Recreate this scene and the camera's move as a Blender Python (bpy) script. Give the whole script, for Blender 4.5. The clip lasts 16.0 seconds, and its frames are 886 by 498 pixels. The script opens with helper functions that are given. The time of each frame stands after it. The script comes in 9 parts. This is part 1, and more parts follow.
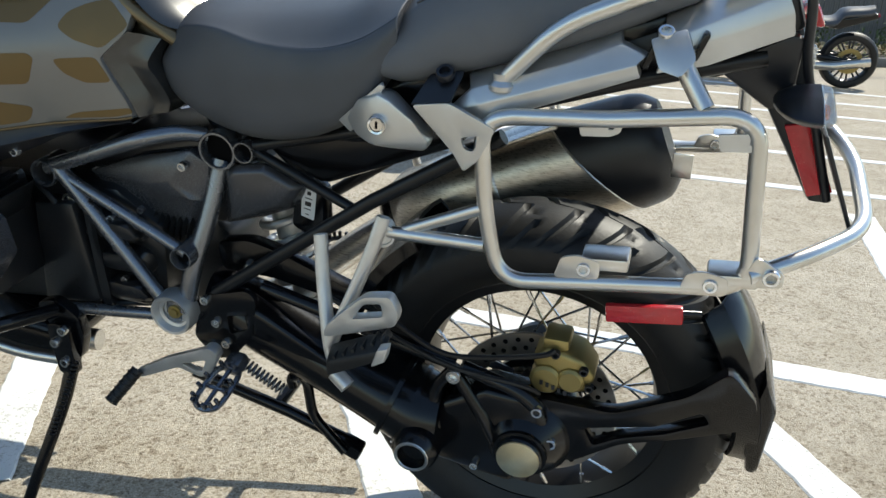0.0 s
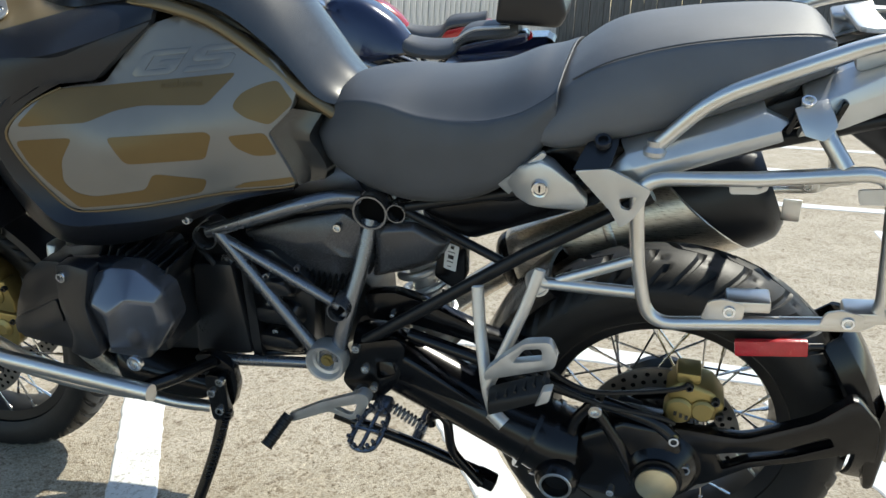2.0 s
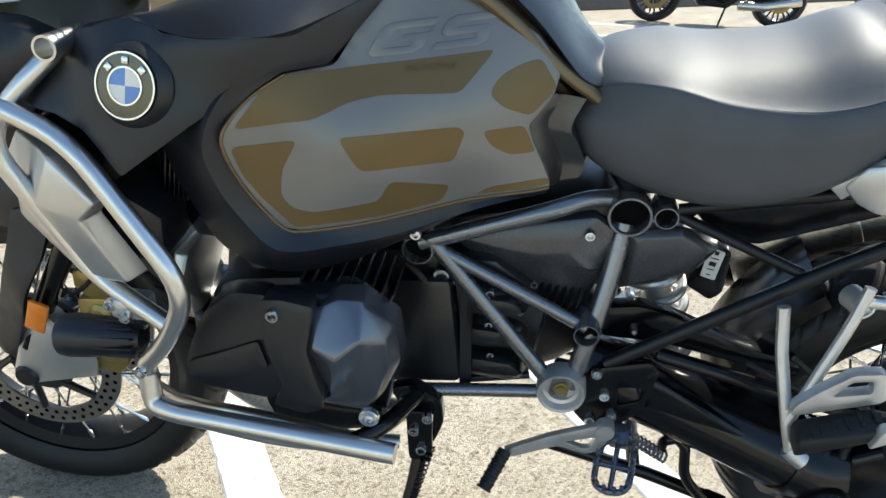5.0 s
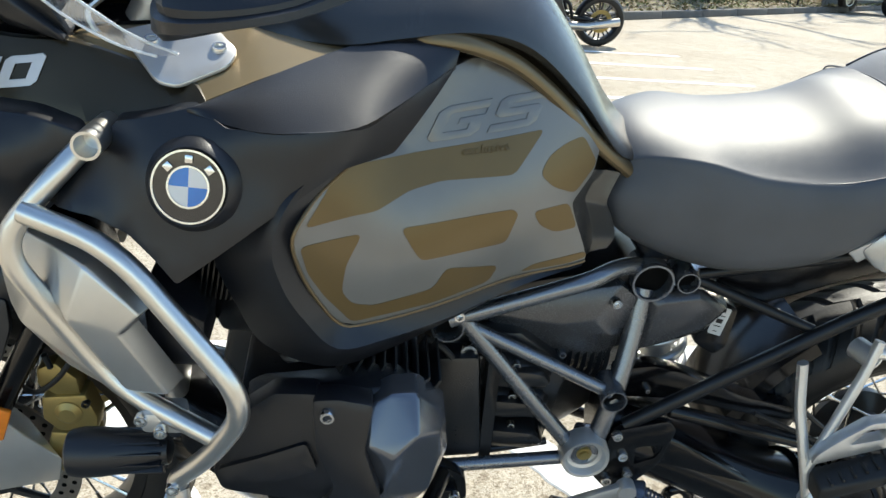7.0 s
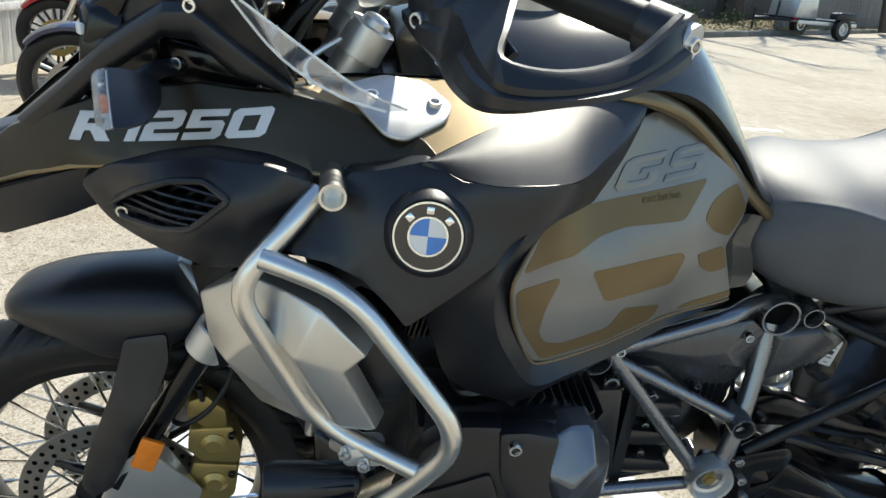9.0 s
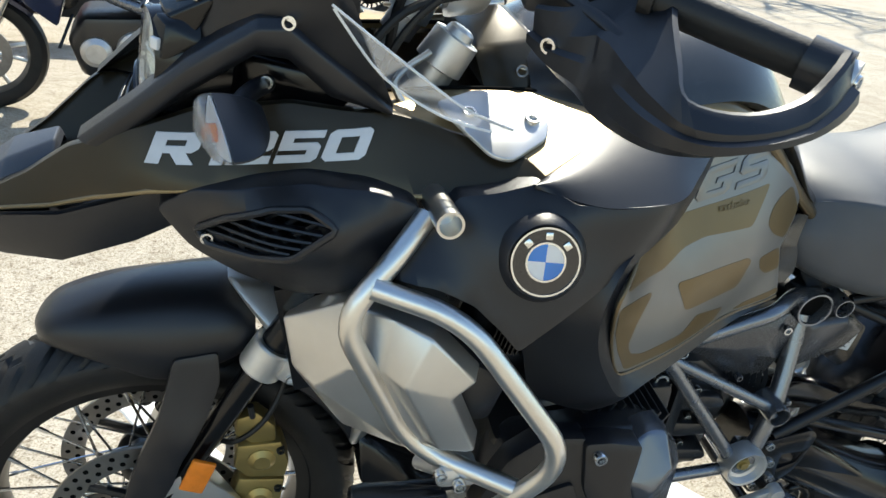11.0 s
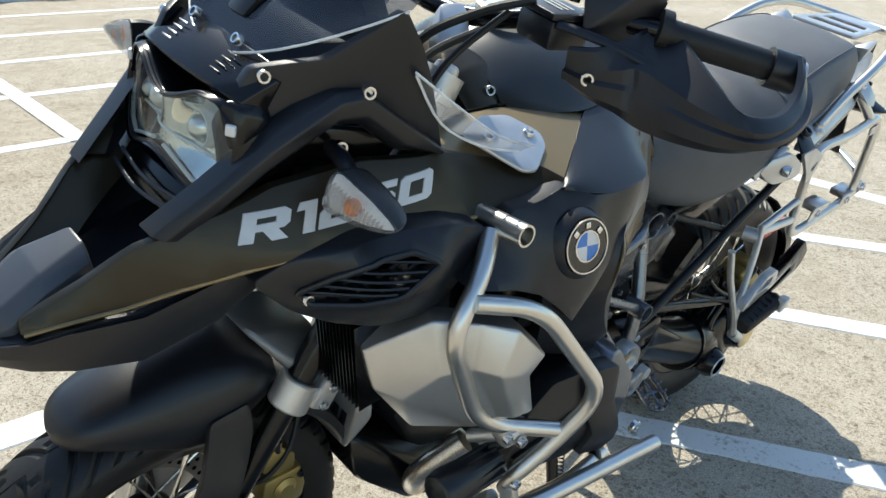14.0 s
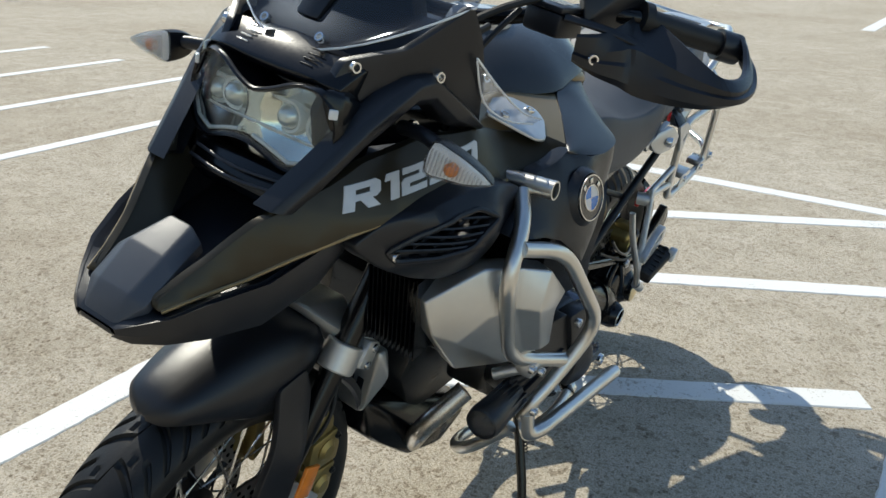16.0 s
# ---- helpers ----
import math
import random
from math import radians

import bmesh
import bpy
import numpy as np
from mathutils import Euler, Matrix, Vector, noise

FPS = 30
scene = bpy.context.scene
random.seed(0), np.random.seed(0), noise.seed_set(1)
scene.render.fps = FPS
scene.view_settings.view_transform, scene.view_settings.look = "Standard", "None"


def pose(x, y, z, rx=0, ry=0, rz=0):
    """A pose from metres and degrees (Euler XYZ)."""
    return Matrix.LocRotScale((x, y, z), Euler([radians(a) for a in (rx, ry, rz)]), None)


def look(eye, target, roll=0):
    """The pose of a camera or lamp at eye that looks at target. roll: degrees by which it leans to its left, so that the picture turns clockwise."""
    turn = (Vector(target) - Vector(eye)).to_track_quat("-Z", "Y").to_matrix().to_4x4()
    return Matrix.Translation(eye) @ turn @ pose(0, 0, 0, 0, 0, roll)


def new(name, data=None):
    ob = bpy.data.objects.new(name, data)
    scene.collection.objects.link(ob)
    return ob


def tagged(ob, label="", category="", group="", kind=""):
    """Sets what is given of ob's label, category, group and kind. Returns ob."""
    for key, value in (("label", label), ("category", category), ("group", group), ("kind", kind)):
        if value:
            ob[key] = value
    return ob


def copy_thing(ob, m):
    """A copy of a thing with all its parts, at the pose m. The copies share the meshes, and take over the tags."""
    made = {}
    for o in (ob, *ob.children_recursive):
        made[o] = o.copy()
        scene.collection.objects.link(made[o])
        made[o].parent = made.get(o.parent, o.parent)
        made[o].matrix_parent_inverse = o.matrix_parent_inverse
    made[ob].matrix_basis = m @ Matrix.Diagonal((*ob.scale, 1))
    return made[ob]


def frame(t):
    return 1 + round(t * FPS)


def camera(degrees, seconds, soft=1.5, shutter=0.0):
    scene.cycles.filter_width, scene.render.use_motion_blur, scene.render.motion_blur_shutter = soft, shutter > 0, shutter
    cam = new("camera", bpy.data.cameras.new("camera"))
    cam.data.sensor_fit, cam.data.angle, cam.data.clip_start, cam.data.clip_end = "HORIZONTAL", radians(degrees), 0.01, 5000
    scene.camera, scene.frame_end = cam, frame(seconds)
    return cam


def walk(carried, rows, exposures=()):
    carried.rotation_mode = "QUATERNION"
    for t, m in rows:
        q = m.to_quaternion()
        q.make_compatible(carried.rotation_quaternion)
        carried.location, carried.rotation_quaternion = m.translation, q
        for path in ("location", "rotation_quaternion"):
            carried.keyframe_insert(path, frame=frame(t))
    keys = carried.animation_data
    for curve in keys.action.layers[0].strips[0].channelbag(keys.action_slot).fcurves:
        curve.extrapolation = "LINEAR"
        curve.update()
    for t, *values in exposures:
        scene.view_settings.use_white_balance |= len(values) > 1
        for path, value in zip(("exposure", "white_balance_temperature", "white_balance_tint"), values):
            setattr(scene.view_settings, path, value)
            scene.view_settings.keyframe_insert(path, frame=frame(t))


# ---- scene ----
cam = camera(54.7, 16.0)
PATH = [
    (0.0, 0.1702, -1.3679, 0.9385, 72.126, -3.817, 15.996),
    (0.5, 0.1296, -1.4309, 0.9519, 72.672, -3.537, 14.611),
    (1.0, 0.0956, -1.4807, 0.9714, 73.182, -2.636, 14.963),
    (1.5, 0.0548, -1.5128, 0.9981, 73.589, -2.009, 15.213),
    (2.0, -0.0308, -1.5288, 1.0028, 73.689, -1.959, 14.913),
    (2.5, -0.1368, -1.452, 0.9879, 71.275, -1.168, 17.978),
    (3.0, -0.2157, -1.3463, 1.007, 70.121, -1.537, 16.679),
    (3.5, -0.3016, -1.3406, 1.019, 69.021, -1.555, 14.962),
    (4.0, -0.4277, -1.3612, 1.0238, 68.815, -1.541, 12.608),
    (4.5, -0.5241, -1.3691, 1.0235, 68.744, -2.111, 10.305),
    (7.0, -0.8876, -1.3108, 1.0847, 70.207, -4.123, -4.314),
    (7.5, -0.9563, -1.3301, 1.0945, 71.634, -4.834, -6.696),
    (8.0, -1.0214, -1.3426, 1.1038, 71.986, -4.998, -7.076),
    (8.5, -1.0904, -1.347, 1.1036, 72.202, -5.133, -7.701),
    (9.0, -1.1694, -1.3267, 1.1125, 71.387, -5.386, -7.251),
    (9.5, -1.201, -1.2441, 1.1223, 69.895, -5.614, -6.205),
    (12.0, -1.5261, -1.2442, 1.1795, 68.22, -3.956, -23.384),
    (12.5, -1.5911, -1.1801, 1.1982, 67.249, -1.834, -27.814),
    (13.0, -1.7068, -1.1117, 1.2177, 67.861, -1.851, -33.208),
    (13.5, -1.8172, -1.0559, 1.2257, 68.07, -1.792, -39.585),
    (14.0, -1.8752, -1.1001, 1.2456, 67.439, -2.78, -42.578),
    (14.5, -1.9389, -1.1691, 1.2499, 68.138, -3.591, -45.189),
    (15.0, -2.0492, -1.1637, 1.2476, 67.928, -3.003, -47.97),
    (15.5, -2.1955, -1.0787, 1.238, 69.339, -2.632, -52.009),
    (16.0, -2.2474, -0.9739, 1.2263, 69.348, -2.338, -57.541),
]
EXPOSURE = [(0.0, 0.36, 6730), (2.0, 0.45, 6730), (3.5, 0.74, 6730), (4.5, 0.80, 6680), (7.0, 0.88, 6780), (9.0, 0.68, 6780), (12.0, 0.92, 6780), (13.0, 0.84, 6780), (14.0, 0.54, 6730), (15.0, 0.34, 6730), (16.0, 0.11, 6730)]
walk(cam, [(t, pose(x, y, z, rx, ry, rz)) for t, x, y, z, rx, ry, rz in PATH], [(t, e, k, 4) for t, e, k in EXPOSURE])

# ---- light ----
SUN = Vector((0.38, 0.74, 1.0)).normalized()
world = bpy.data.worlds.new("sky")
scene.world = world
world.use_nodes = True
wn = world.node_tree.nodes
sky = wn.new("ShaderNodeTexSky")
sky.sky_type, sky.sun_disc = "NISHITA", False
sky.sun_elevation, sky.sun_rotation = math.asin(SUN.z), math.atan2(SUN.x, SUN.y)
sky.air_density, sky.dust_density, sky.ozone_density = 1.1, 0.4, 2.6
world.node_tree.links.new(sky.outputs[0], wn["Background"].inputs[0])
wn["Background"].inputs[1].default_value = 0.15
sun = new("sun", bpy.data.lights.new("sun", "SUN"))
sun.data.energy, sun.data.angle, sun.data.color = 4.1, radians(0.53), (1.0, 0.95, 0.87)
sun.matrix_world = look(SUN * 20, (0, 0, 0))

# ---- materials ----


def mat(name, col, rough=0.5, metal=0.0, col2=None, scale=12.0, bump=0.0, bscale=200.0, rvar=0.1, coat=0.0, trans=0.0, emit=None, aniso=0.0, spec=0.5, stretch=None, contrast=0.5):
    """A node material with colour, roughness and relief varied at two scales."""
    m = bpy.data.materials.new(name)
    m.use_nodes = True
    n, l = m.node_tree.nodes, m.node_tree.links
    b = n["Principled BSDF"]
    b.inputs["Metallic"].default_value = metal
    b.inputs["Specular IOR Level"].default_value = spec
    b.inputs["Coat Weight"].default_value = coat
    b.inputs["Coat Roughness"].default_value = 0.08
    b.inputs["Transmission Weight"].default_value = trans
    b.inputs["Anisotropic"].default_value = aniso
    tc = n.new("ShaderNodeTexCoord")
    src = tc.outputs["Object"]
    if stretch:
        mp = n.new("ShaderNodeMapping")
        mp.inputs["Scale"].default_value = stretch
        l.new(src, mp.inputs[0])
        src = mp.outputs[0]
    tex = n.new("ShaderNodeTexNoise")
    tex.inputs["Scale"].default_value, tex.inputs["Detail"].default_value = scale, 6
    l.new(src, tex.inputs["Vector"])
    ramp = n.new("ShaderNodeValToRGB")
    c2 = col2 or tuple(c * 0.82 for c in col)
    ramp.color_ramp.elements[0].color, ramp.color_ramp.elements[1].color = (*c2, 1), (*col, 1)
    ramp.color_ramp.elements[0].position, ramp.color_ramp.elements[1].position = 0.5 - contrast / 2, 0.5 + contrast / 4
    l.new(tex.outputs["Fac"], ramp.inputs[0])
    l.new(ramp.outputs[0], b.inputs["Base Color"])
    fine = n.new("ShaderNodeTexNoise")
    fine.inputs["Scale"].default_value, fine.inputs["Detail"].default_value = bscale, 3
    l.new(src, fine.inputs["Vector"])
    mr = n.new("ShaderNodeMapRange")
    mr.inputs["To Min"].default_value, mr.inputs["To Max"].default_value = max(0.02, rough - rvar), rough + rvar
    mixn = n.new("ShaderNodeMath")
    mixn.operation = "ADD"
    half = n.new("ShaderNodeMath")
    half.operation, half.inputs[1].default_value = "MULTIPLY", 0.5
    l.new(tex.outputs["Fac"], mixn.inputs[0])
    l.new(fine.outputs["Fac"], mixn.inputs[1])
    l.new(mixn.outputs[0], half.inputs[0])
    l.new(half.outputs[0], mr.inputs["Value"])
    l.new(mr.outputs[0], b.inputs["Roughness"])
    if bump:
        bp = n.new("ShaderNodeBump")
        bp.inputs["Strength"].default_value, bp.inputs["Distance"].default_value = bump, 0.002
        l.new(fine.outputs["Fac"], bp.inputs["Height"])
        l.new(bp.outputs[0], b.inputs["Normal"])
    if emit:
        b.inputs["Emission Color"].default_value = (*emit[:3], 1)
        b.inputs["Emission Strength"].default_value = emit[3]
    return m


# The base leans blue to paint sky reflection onto neutral black plastic.
PLASTIC = mat("matte_black_plastic", (0.0095, 0.0105, 0.0140), 0.34, bump=0.14, bscale=900, scale=6, spec=0.50, rvar=0.06)
GLOSSBLK = mat("satin_black_paint", (0.004, 0.004, 0.0048), 0.19, scale=8, bscale=300, spec=0.4)
FRAME = mat("anthracite_frame_paint", (0.225, 0.235, 0.255), 0.27, metal=0.85, scale=5, bscale=40, rvar=0.03)
FRAMEBLK = mat("black_frame_paint", (0.012, 0.0125, 0.014), 0.32, metal=0.2, scale=20, spec=0.4)
STEEL = mat("brushed_stainless_tube", (0.70, 0.685, 0.655), 0.31, metal=1.0, scale=14, rvar=0.05, col2=(0.62, 0.605, 0.575), bscale=200)
ALU = mat("satin_silver_paint", (0.62, 0.62, 0.61), 0.36, metal=0.8, scale=10, bump=0.03, bscale=800)
ALUCAST = mat("cast_aluminium", (0.66, 0.655, 0.64), 0.42, metal=0.85, scale=25, bump=0.1, bscale=600)
CHROME = mat("bright_bolt_steel", (0.78, 0.77, 0.75), 0.2, metal=1.0, scale=40)
SHROUD = mat("silver_radiator_shroud_paint", (0.62, 0.615, 0.60), 0.34, metal=0.9, scale=9, bump=0.04, bscale=900, rvar=0.06)
BRONZE = mat("matte_bronze_paint", (0.27, 0.20, 0.105), 0.36, metal=0.6, scale=7, bscale=1500, bump=0.03)
STRIPE = mat("bronze_tank_edge_paint", (0.17, 0.125, 0.068), 0.3, metal=0.6, scale=7, bscale=1500, bump=0.03)
KHAKI = mat("dark_olive_bronze_paint", (0.046, 0.037, 0.023), 0.30, metal=0.55, scale=7, bscale=1500, bump=0.03, rvar=0.05)
TANKGREY = mat("matte_silver_grey_paint", (0.205, 0.198, 0.184), 0.31, metal=0.4, scale=8, bscale=1500, bump=0.03)
TANKGOLD = mat("ochre_gold_graphic", (0.150, 0.098, 0.036), 0.31, metal=0.35, scale=8, bscale=1500, bump=0.03)
SEAT = mat("dark_grey_seat_vinyl", (0.072, 0.075, 0.082), 0.5, scale=14, bump=0.2, bscale=900, spec=0.5)
SEATSIDE = mat("grey_seat_side_vinyl", (0.115, 0.118, 0.125), 0.55, scale=14, bump=0.25, bscale=900)
RUBBER = mat("tyre_rubber", (0.008, 0.008, 0.0085), 0.5, scale=18, bump=0.15, bscale=300, col2=(0.013, 0.013, 0.013), spec=0.4)
RIMBLK = mat("black_rim", (0.010, 0.010, 0.011), 0.32, scale=14, spec=0.4)
GOLD = mat("gold_anodised_caliper", (0.38, 0.29, 0.11), 0.4, metal=0.75, scale=20, bump=0.08, bscale=500)
GOLDY = mat("yellow_spring_paint", (0.75, 0.5, 0.05), 0.35, scale=20)
DISC = mat("brake_disc_steel", (0.42, 0.40, 0.37), 0.35, metal=1.0, scale=40, bump=0.05)
AMBER = mat("amber_reflector", (0.9, 0.25, 0.02), 0.22, scale=60, bump=0.3, bscale=300, coat=0.5)
# The gold tint paints the sunlit ground's reflection onto plain polished steel.
POLISHED = mat("steel_with_gold_reflection", (0.80, 0.70, 0.46), 0.36, metal=1.0, scale=40, rvar=0.03)
PADGREY = mat("dark_grey_beak_pad", (0.058, 0.064, 0.078), 0.42, scale=14, bump=0.15, bscale=900)
RED = mat("red_reflector", (0.55, 0.02, 0.03), 0.25, scale=60, bump=0.3, bscale=300, coat=0.5)
ENGINE = mat("black_engine_casting", (0.011, 0.0115, 0.013), 0.30, scale=20, bump=0.2, bscale=350, spec=0.65)
COVERGREY = mat("graphite_cylinder_cover_paint", (0.15, 0.16, 0.185), 0.22, metal=0.8, scale=10, bscale=900)
EXH = mat("brushed_exhaust_steel", (0.72, 0.68, 0.62), 0.3, metal=1.0, scale=14, bscale=300, stretch=(4, 30, 30), rvar=0.12, col2=(0.46, 0.42, 0.36))
# Near-black colour stands for the shade inside holes and slots; also the dark seam.
DARKHOLE = mat("hole_shade_and_seam_black", (0.003, 0.003, 0.003), 0.9, spec=0.1)
WHITE = mat("white_lettering", (0.6, 0.6, 0.6), 0.4, metal=0.2, scale=30)
BADGEWHITE = mat("white_enamel", (0.75, 0.75, 0.74), 0.15, coat=0.8)
BADGEBLUE = mat("blue_enamel", (0.02, 0.2, 0.62), 0.15, coat=0.8)
BADGEBLACK = mat("black_enamel", (0.008, 0.008, 0.01), 0.08, coat=0.8)
LABELW = mat("white_sticker", (0.7, 0.7, 0.68), 0.6)
TANKTOP = mat("dark_olive_metallic_tank_paint", (0.088, 0.088, 0.086), 0.25, metal=0.75, scale=8, bscale=1200)


def pane(name, tint, rough=0.03, gloss_front=0.05, bump=0.0, bscale=200.0, haze=0.0):
    """A thin clear sheet: light passes straight through and its face gives a gloss."""
    m = bpy.data.materials.new(name)
    m.use_nodes = True
    n, l = m.node_tree.nodes, m.node_tree.links
    n.remove(n["Principled BSDF"])
    clear, gloss, fr, mix, power, scale_ = (n.new("ShaderNode" + k) for k in ("BsdfTransparent", "BsdfGlossy", "LayerWeight", "MixShader", "Math", "Math"))
    clear.inputs[0].default_value = (*tint, 1)
    gloss.inputs["Roughness"].default_value = rough
    power.operation, power.inputs[1].default_value = "POWER", 4.0
    scale_.operation, scale_.inputs[1].default_value, scale_.inputs[2].default_value = "MULTIPLY_ADD", 0.65, gloss_front
    l.new(fr.outputs["Facing"], power.inputs[0])
    l.new(power.outputs[0], scale_.inputs[0])
    if bump:
        tex, bp = n.new("ShaderNodeTexNoise"), n.new("ShaderNodeBump")
        tex.inputs["Scale"].default_value = bscale
        bp.inputs["Strength"].default_value, bp.inputs["Distance"].default_value = bump, 0.002
        l.new(tex.outputs["Fac"], bp.inputs["Height"])
        l.new(bp.outputs[0], gloss.inputs["Normal"])
        l.new(bp.outputs[0], fr.inputs["Normal"])
    base = clear.outputs[0]
    if haze:
        milk, haze_mix = n.new("ShaderNodeBsdfTranslucent"), n.new("ShaderNodeMixShader")
        milk.inputs[0].default_value = (0.8, 0.82, 0.85, 1)
        haze_mix.inputs[0].default_value = haze
        l.new(base, haze_mix.inputs[1])
        l.new(milk.outputs[0], haze_mix.inputs[2])
        base = haze_mix.outputs[0]
    l.new(scale_.outputs[0], mix.inputs[0])
    l.new(base, mix.inputs[1])
    l.new(gloss.outputs[0], mix.inputs[2])
    l.new(mix.outputs[0], n["Material Output"].inputs["Surface"])
    return m


SCREEN = pane("clear_windscreen_plastic", (0.55, 0.57, 0.60), 0.03, 0.04)
MILKY = pane("hazy_deflector_plastic", (0.88, 0.9, 0.92), 0.12, 0.08, 0.1, 60, 0.09)

# ---- mesh helpers ----


def part(name, bm, material, parent=None, label="", angle=32, place=None):
    """Links a bmesh as ONE mesh object under a thing or a part."""
    bmesh.ops.recalc_face_normals(bm, faces=bm.faces)
    lim = radians(angle)
    for f in bm.faces:
        f.smooth = True
    for e in bm.edges:
        if len(e.link_faces) == 2 and e.calc_face_angle(0) > lim:
            e.smooth = False
    me = bpy.data.meshes.new(name)
    bm.to_mesh(me)
    bm.free()
    me.materials.append(material)
    ob = new(name, me)
    ob.parent = parent
    if place is not None:
        ob.matrix_basis = place
    if label:
        ob["label"] = label
    return ob


def join(*bms):
    out = bmesh.new()
    for b in bms:
        me = bpy.data.meshes.new("tmp")
        b.to_mesh(me)
        b.free()
        out.from_mesh(me)
        bpy.data.meshes.remove(me)
    return out


def moved(bm, m):
    bmesh.ops.transform(bm, matrix=m, verts=bm.verts)
    return bm


def mirrored(bm):
    b = bm.copy()
    for v in b.verts:
        v.co.y = -v.co.y
    bmesh.ops.reverse_faces(b, faces=b.faces)
    return b


def bevelled(bm, w, seg=2, angle=30):
    if w > 0:
        es = [e for e in bm.edges if len(e.link_faces) == 2 and e.calc_face_angle(0) > radians(angle)]
        bmesh.ops.bevel(bm, geom=es, offset=w, segments=seg, profile=0.5, affect="EDGES", clamp_overlap=True)
    return bm


def hull(pts, bevel=0.004, seg=2):
    bm = bmesh.new()
    for p in pts:
        bm.verts.new(p)
    r = bmesh.ops.convex_hull(bm, input=bm.verts)
    bmesh.ops.delete(bm, geom=[g for g in set(r["geom_interior"] + r["geom_unused"]) if isinstance(g, bmesh.types.BMVert) and g.is_valid], context="VERTS")
    bmesh.ops.dissolve_limit(bm, angle_limit=radians(4), verts=bm.verts, edges=bm.edges)
    return bevelled(bm, bevel, seg, 12)


def box(c, s, bevel=0.003, seg=2, rot=(0, 0, 0)):
    bm = bmesh.new()
    bmesh.ops.create_cube(bm, size=1, matrix=Matrix.LocRotScale(c, Euler([radians(a) for a in rot]), s))
    return bevelled(bm, bevel, seg)


def curve(pts, n=6, closed=False):
    """A smooth line through the points."""
    P = [Vector(p) for p in pts]
    k = len(P)
    out = []
    for i in range(k if closed else k - 1):
        if closed:
            a, b, c, d = P[(i - 1) % k], P[i], P[(i + 1) % k], P[(i + 2) % k]
        else:
            a, b, c, d = P[max(i - 1, 0)], P[i], P[i + 1], P[min(i + 2, k - 1)]
        for j in range(n):
            t = j / n
            out.append(0.5 * ((2 * b) + (c - a) * t + (2 * a - 5 * b + 4 * c - d) * t * t + (3 * b - a - 3 * c + d) * t ** 3))
    if not closed:
        out.append(P[-1])
    return out


def fillet(pts, r, n=6):
    """The line with its corners rounded."""
    P = [Vector(p) for p in pts]
    out = [P[0]]
    for a, b, c in zip(P, P[1:], P[2:]):
        d1, d2 = a - b, c - b
        k = min(r, d1.length * 0.48, d2.length * 0.48)
        p, q = b + d1.normalized() * k, b + d2.normalized() * k
        out += [(1 - t) ** 2 * p + 2 * t * (1 - t) * b + t * t * q for t in (i / n for i in range(n + 1))]
    return out + [P[-1]]


def tube(pts, r, bend=0.0, seg=14, hollow=False, closed=False, r2=None, flat=1.0):
    P = fillet(pts, bend) if bend else [Vector(p) for p in pts]
    Q = [P[0]]
    for p in P[1:]:
        if (p - Q[-1]).length > 1e-5:
            Q.append(p)
    P = Q
    bm = bmesh.new()
    k = len(P)
    tang = []
    for i in range(k):
        a, b = (P[i - 1], P[(i + 1) % k]) if closed or 0 < i < k - 1 else ((P[0], P[1]) if i == 0 else (P[-2], P[-1]))
        tang.append((b - a).normalized())
    up = tang[0].orthogonal().normalized()
    rings = []

    def ring(c, u, v, rr):
        return [bm.verts.new(c + u * (math.cos(2 * math.pi * j / seg) * rr) + v * (math.sin(2 * math.pi * j / seg) * rr * flat)) for j in range(seg)]

    ax = []
    for i in range(k):
        up = (up - tang[i] * up.dot(tang[i])).normalized()
        v = tang[i].cross(up)
        ax.append((up.copy(), v))
        rr = r if r2 is None else r + (r2 - r) * i / (k - 1)
        rings.append(ring(P[i], up, v, rr))
    if hollow:
        for end, i, s in ((0, 0, 1), (1, k - 1, -1)):
            u, v = ax[i]
            extra = [ring(P[i], u, v, r * 0.8), ring(P[i] + tang[i] * s * 0.03, u, v, r * 0.78)]
            rings = extra[::-1] + rings if end == 0 else rings + extra
    for a, b in zip(rings, rings[1:] + ([rings[0]] if closed else [])):
        for j in range(seg):
            bm.faces.new((a[j], a[(j + 1) % seg], b[(j + 1) % seg], b[j]))
    if not closed:
        bm.faces.new(rings[0][::-1])
        bm.faces.new(rings[-1])
    return bm


def grid(rows, closed=False, caps=False):
    """A skin through rows of points."""
    bm = bmesh.new()
    V = [[bm.verts.new(p) for p in r] for r in rows]
    w = len(V[0])
    for a, b in zip(V, V[1:]):
        for j in range(w if closed else w - 1):
            q = (a[j], a[(j + 1) % w], b[(j + 1) % w], b[j])
            q = [x for i, x in enumerate(q) if tuple(x.co) not in {tuple(y.co) for y in q[:i]}]
            if len(q) > 2:
                bm.faces.new(q)
    if caps:
        bm.faces.new(V[0][::-1])
        bm.faces.new(V[-1])
    bmesh.ops.remove_doubles(bm, verts=bm.verts, dist=1e-6)
    return bm


def loft(secs, n=5, m=3, caps=True, round_sec=True):
    """Closed cross sections, joined by a smooth skin."""
    dense = [curve(s, m, True) if round_sec else [Vector(p) for p in s] for s in secs]
    cols = list(zip(*dense))
    lines = [curve(c, n) for c in cols]
    return grid(list(zip(*lines)), True, caps)


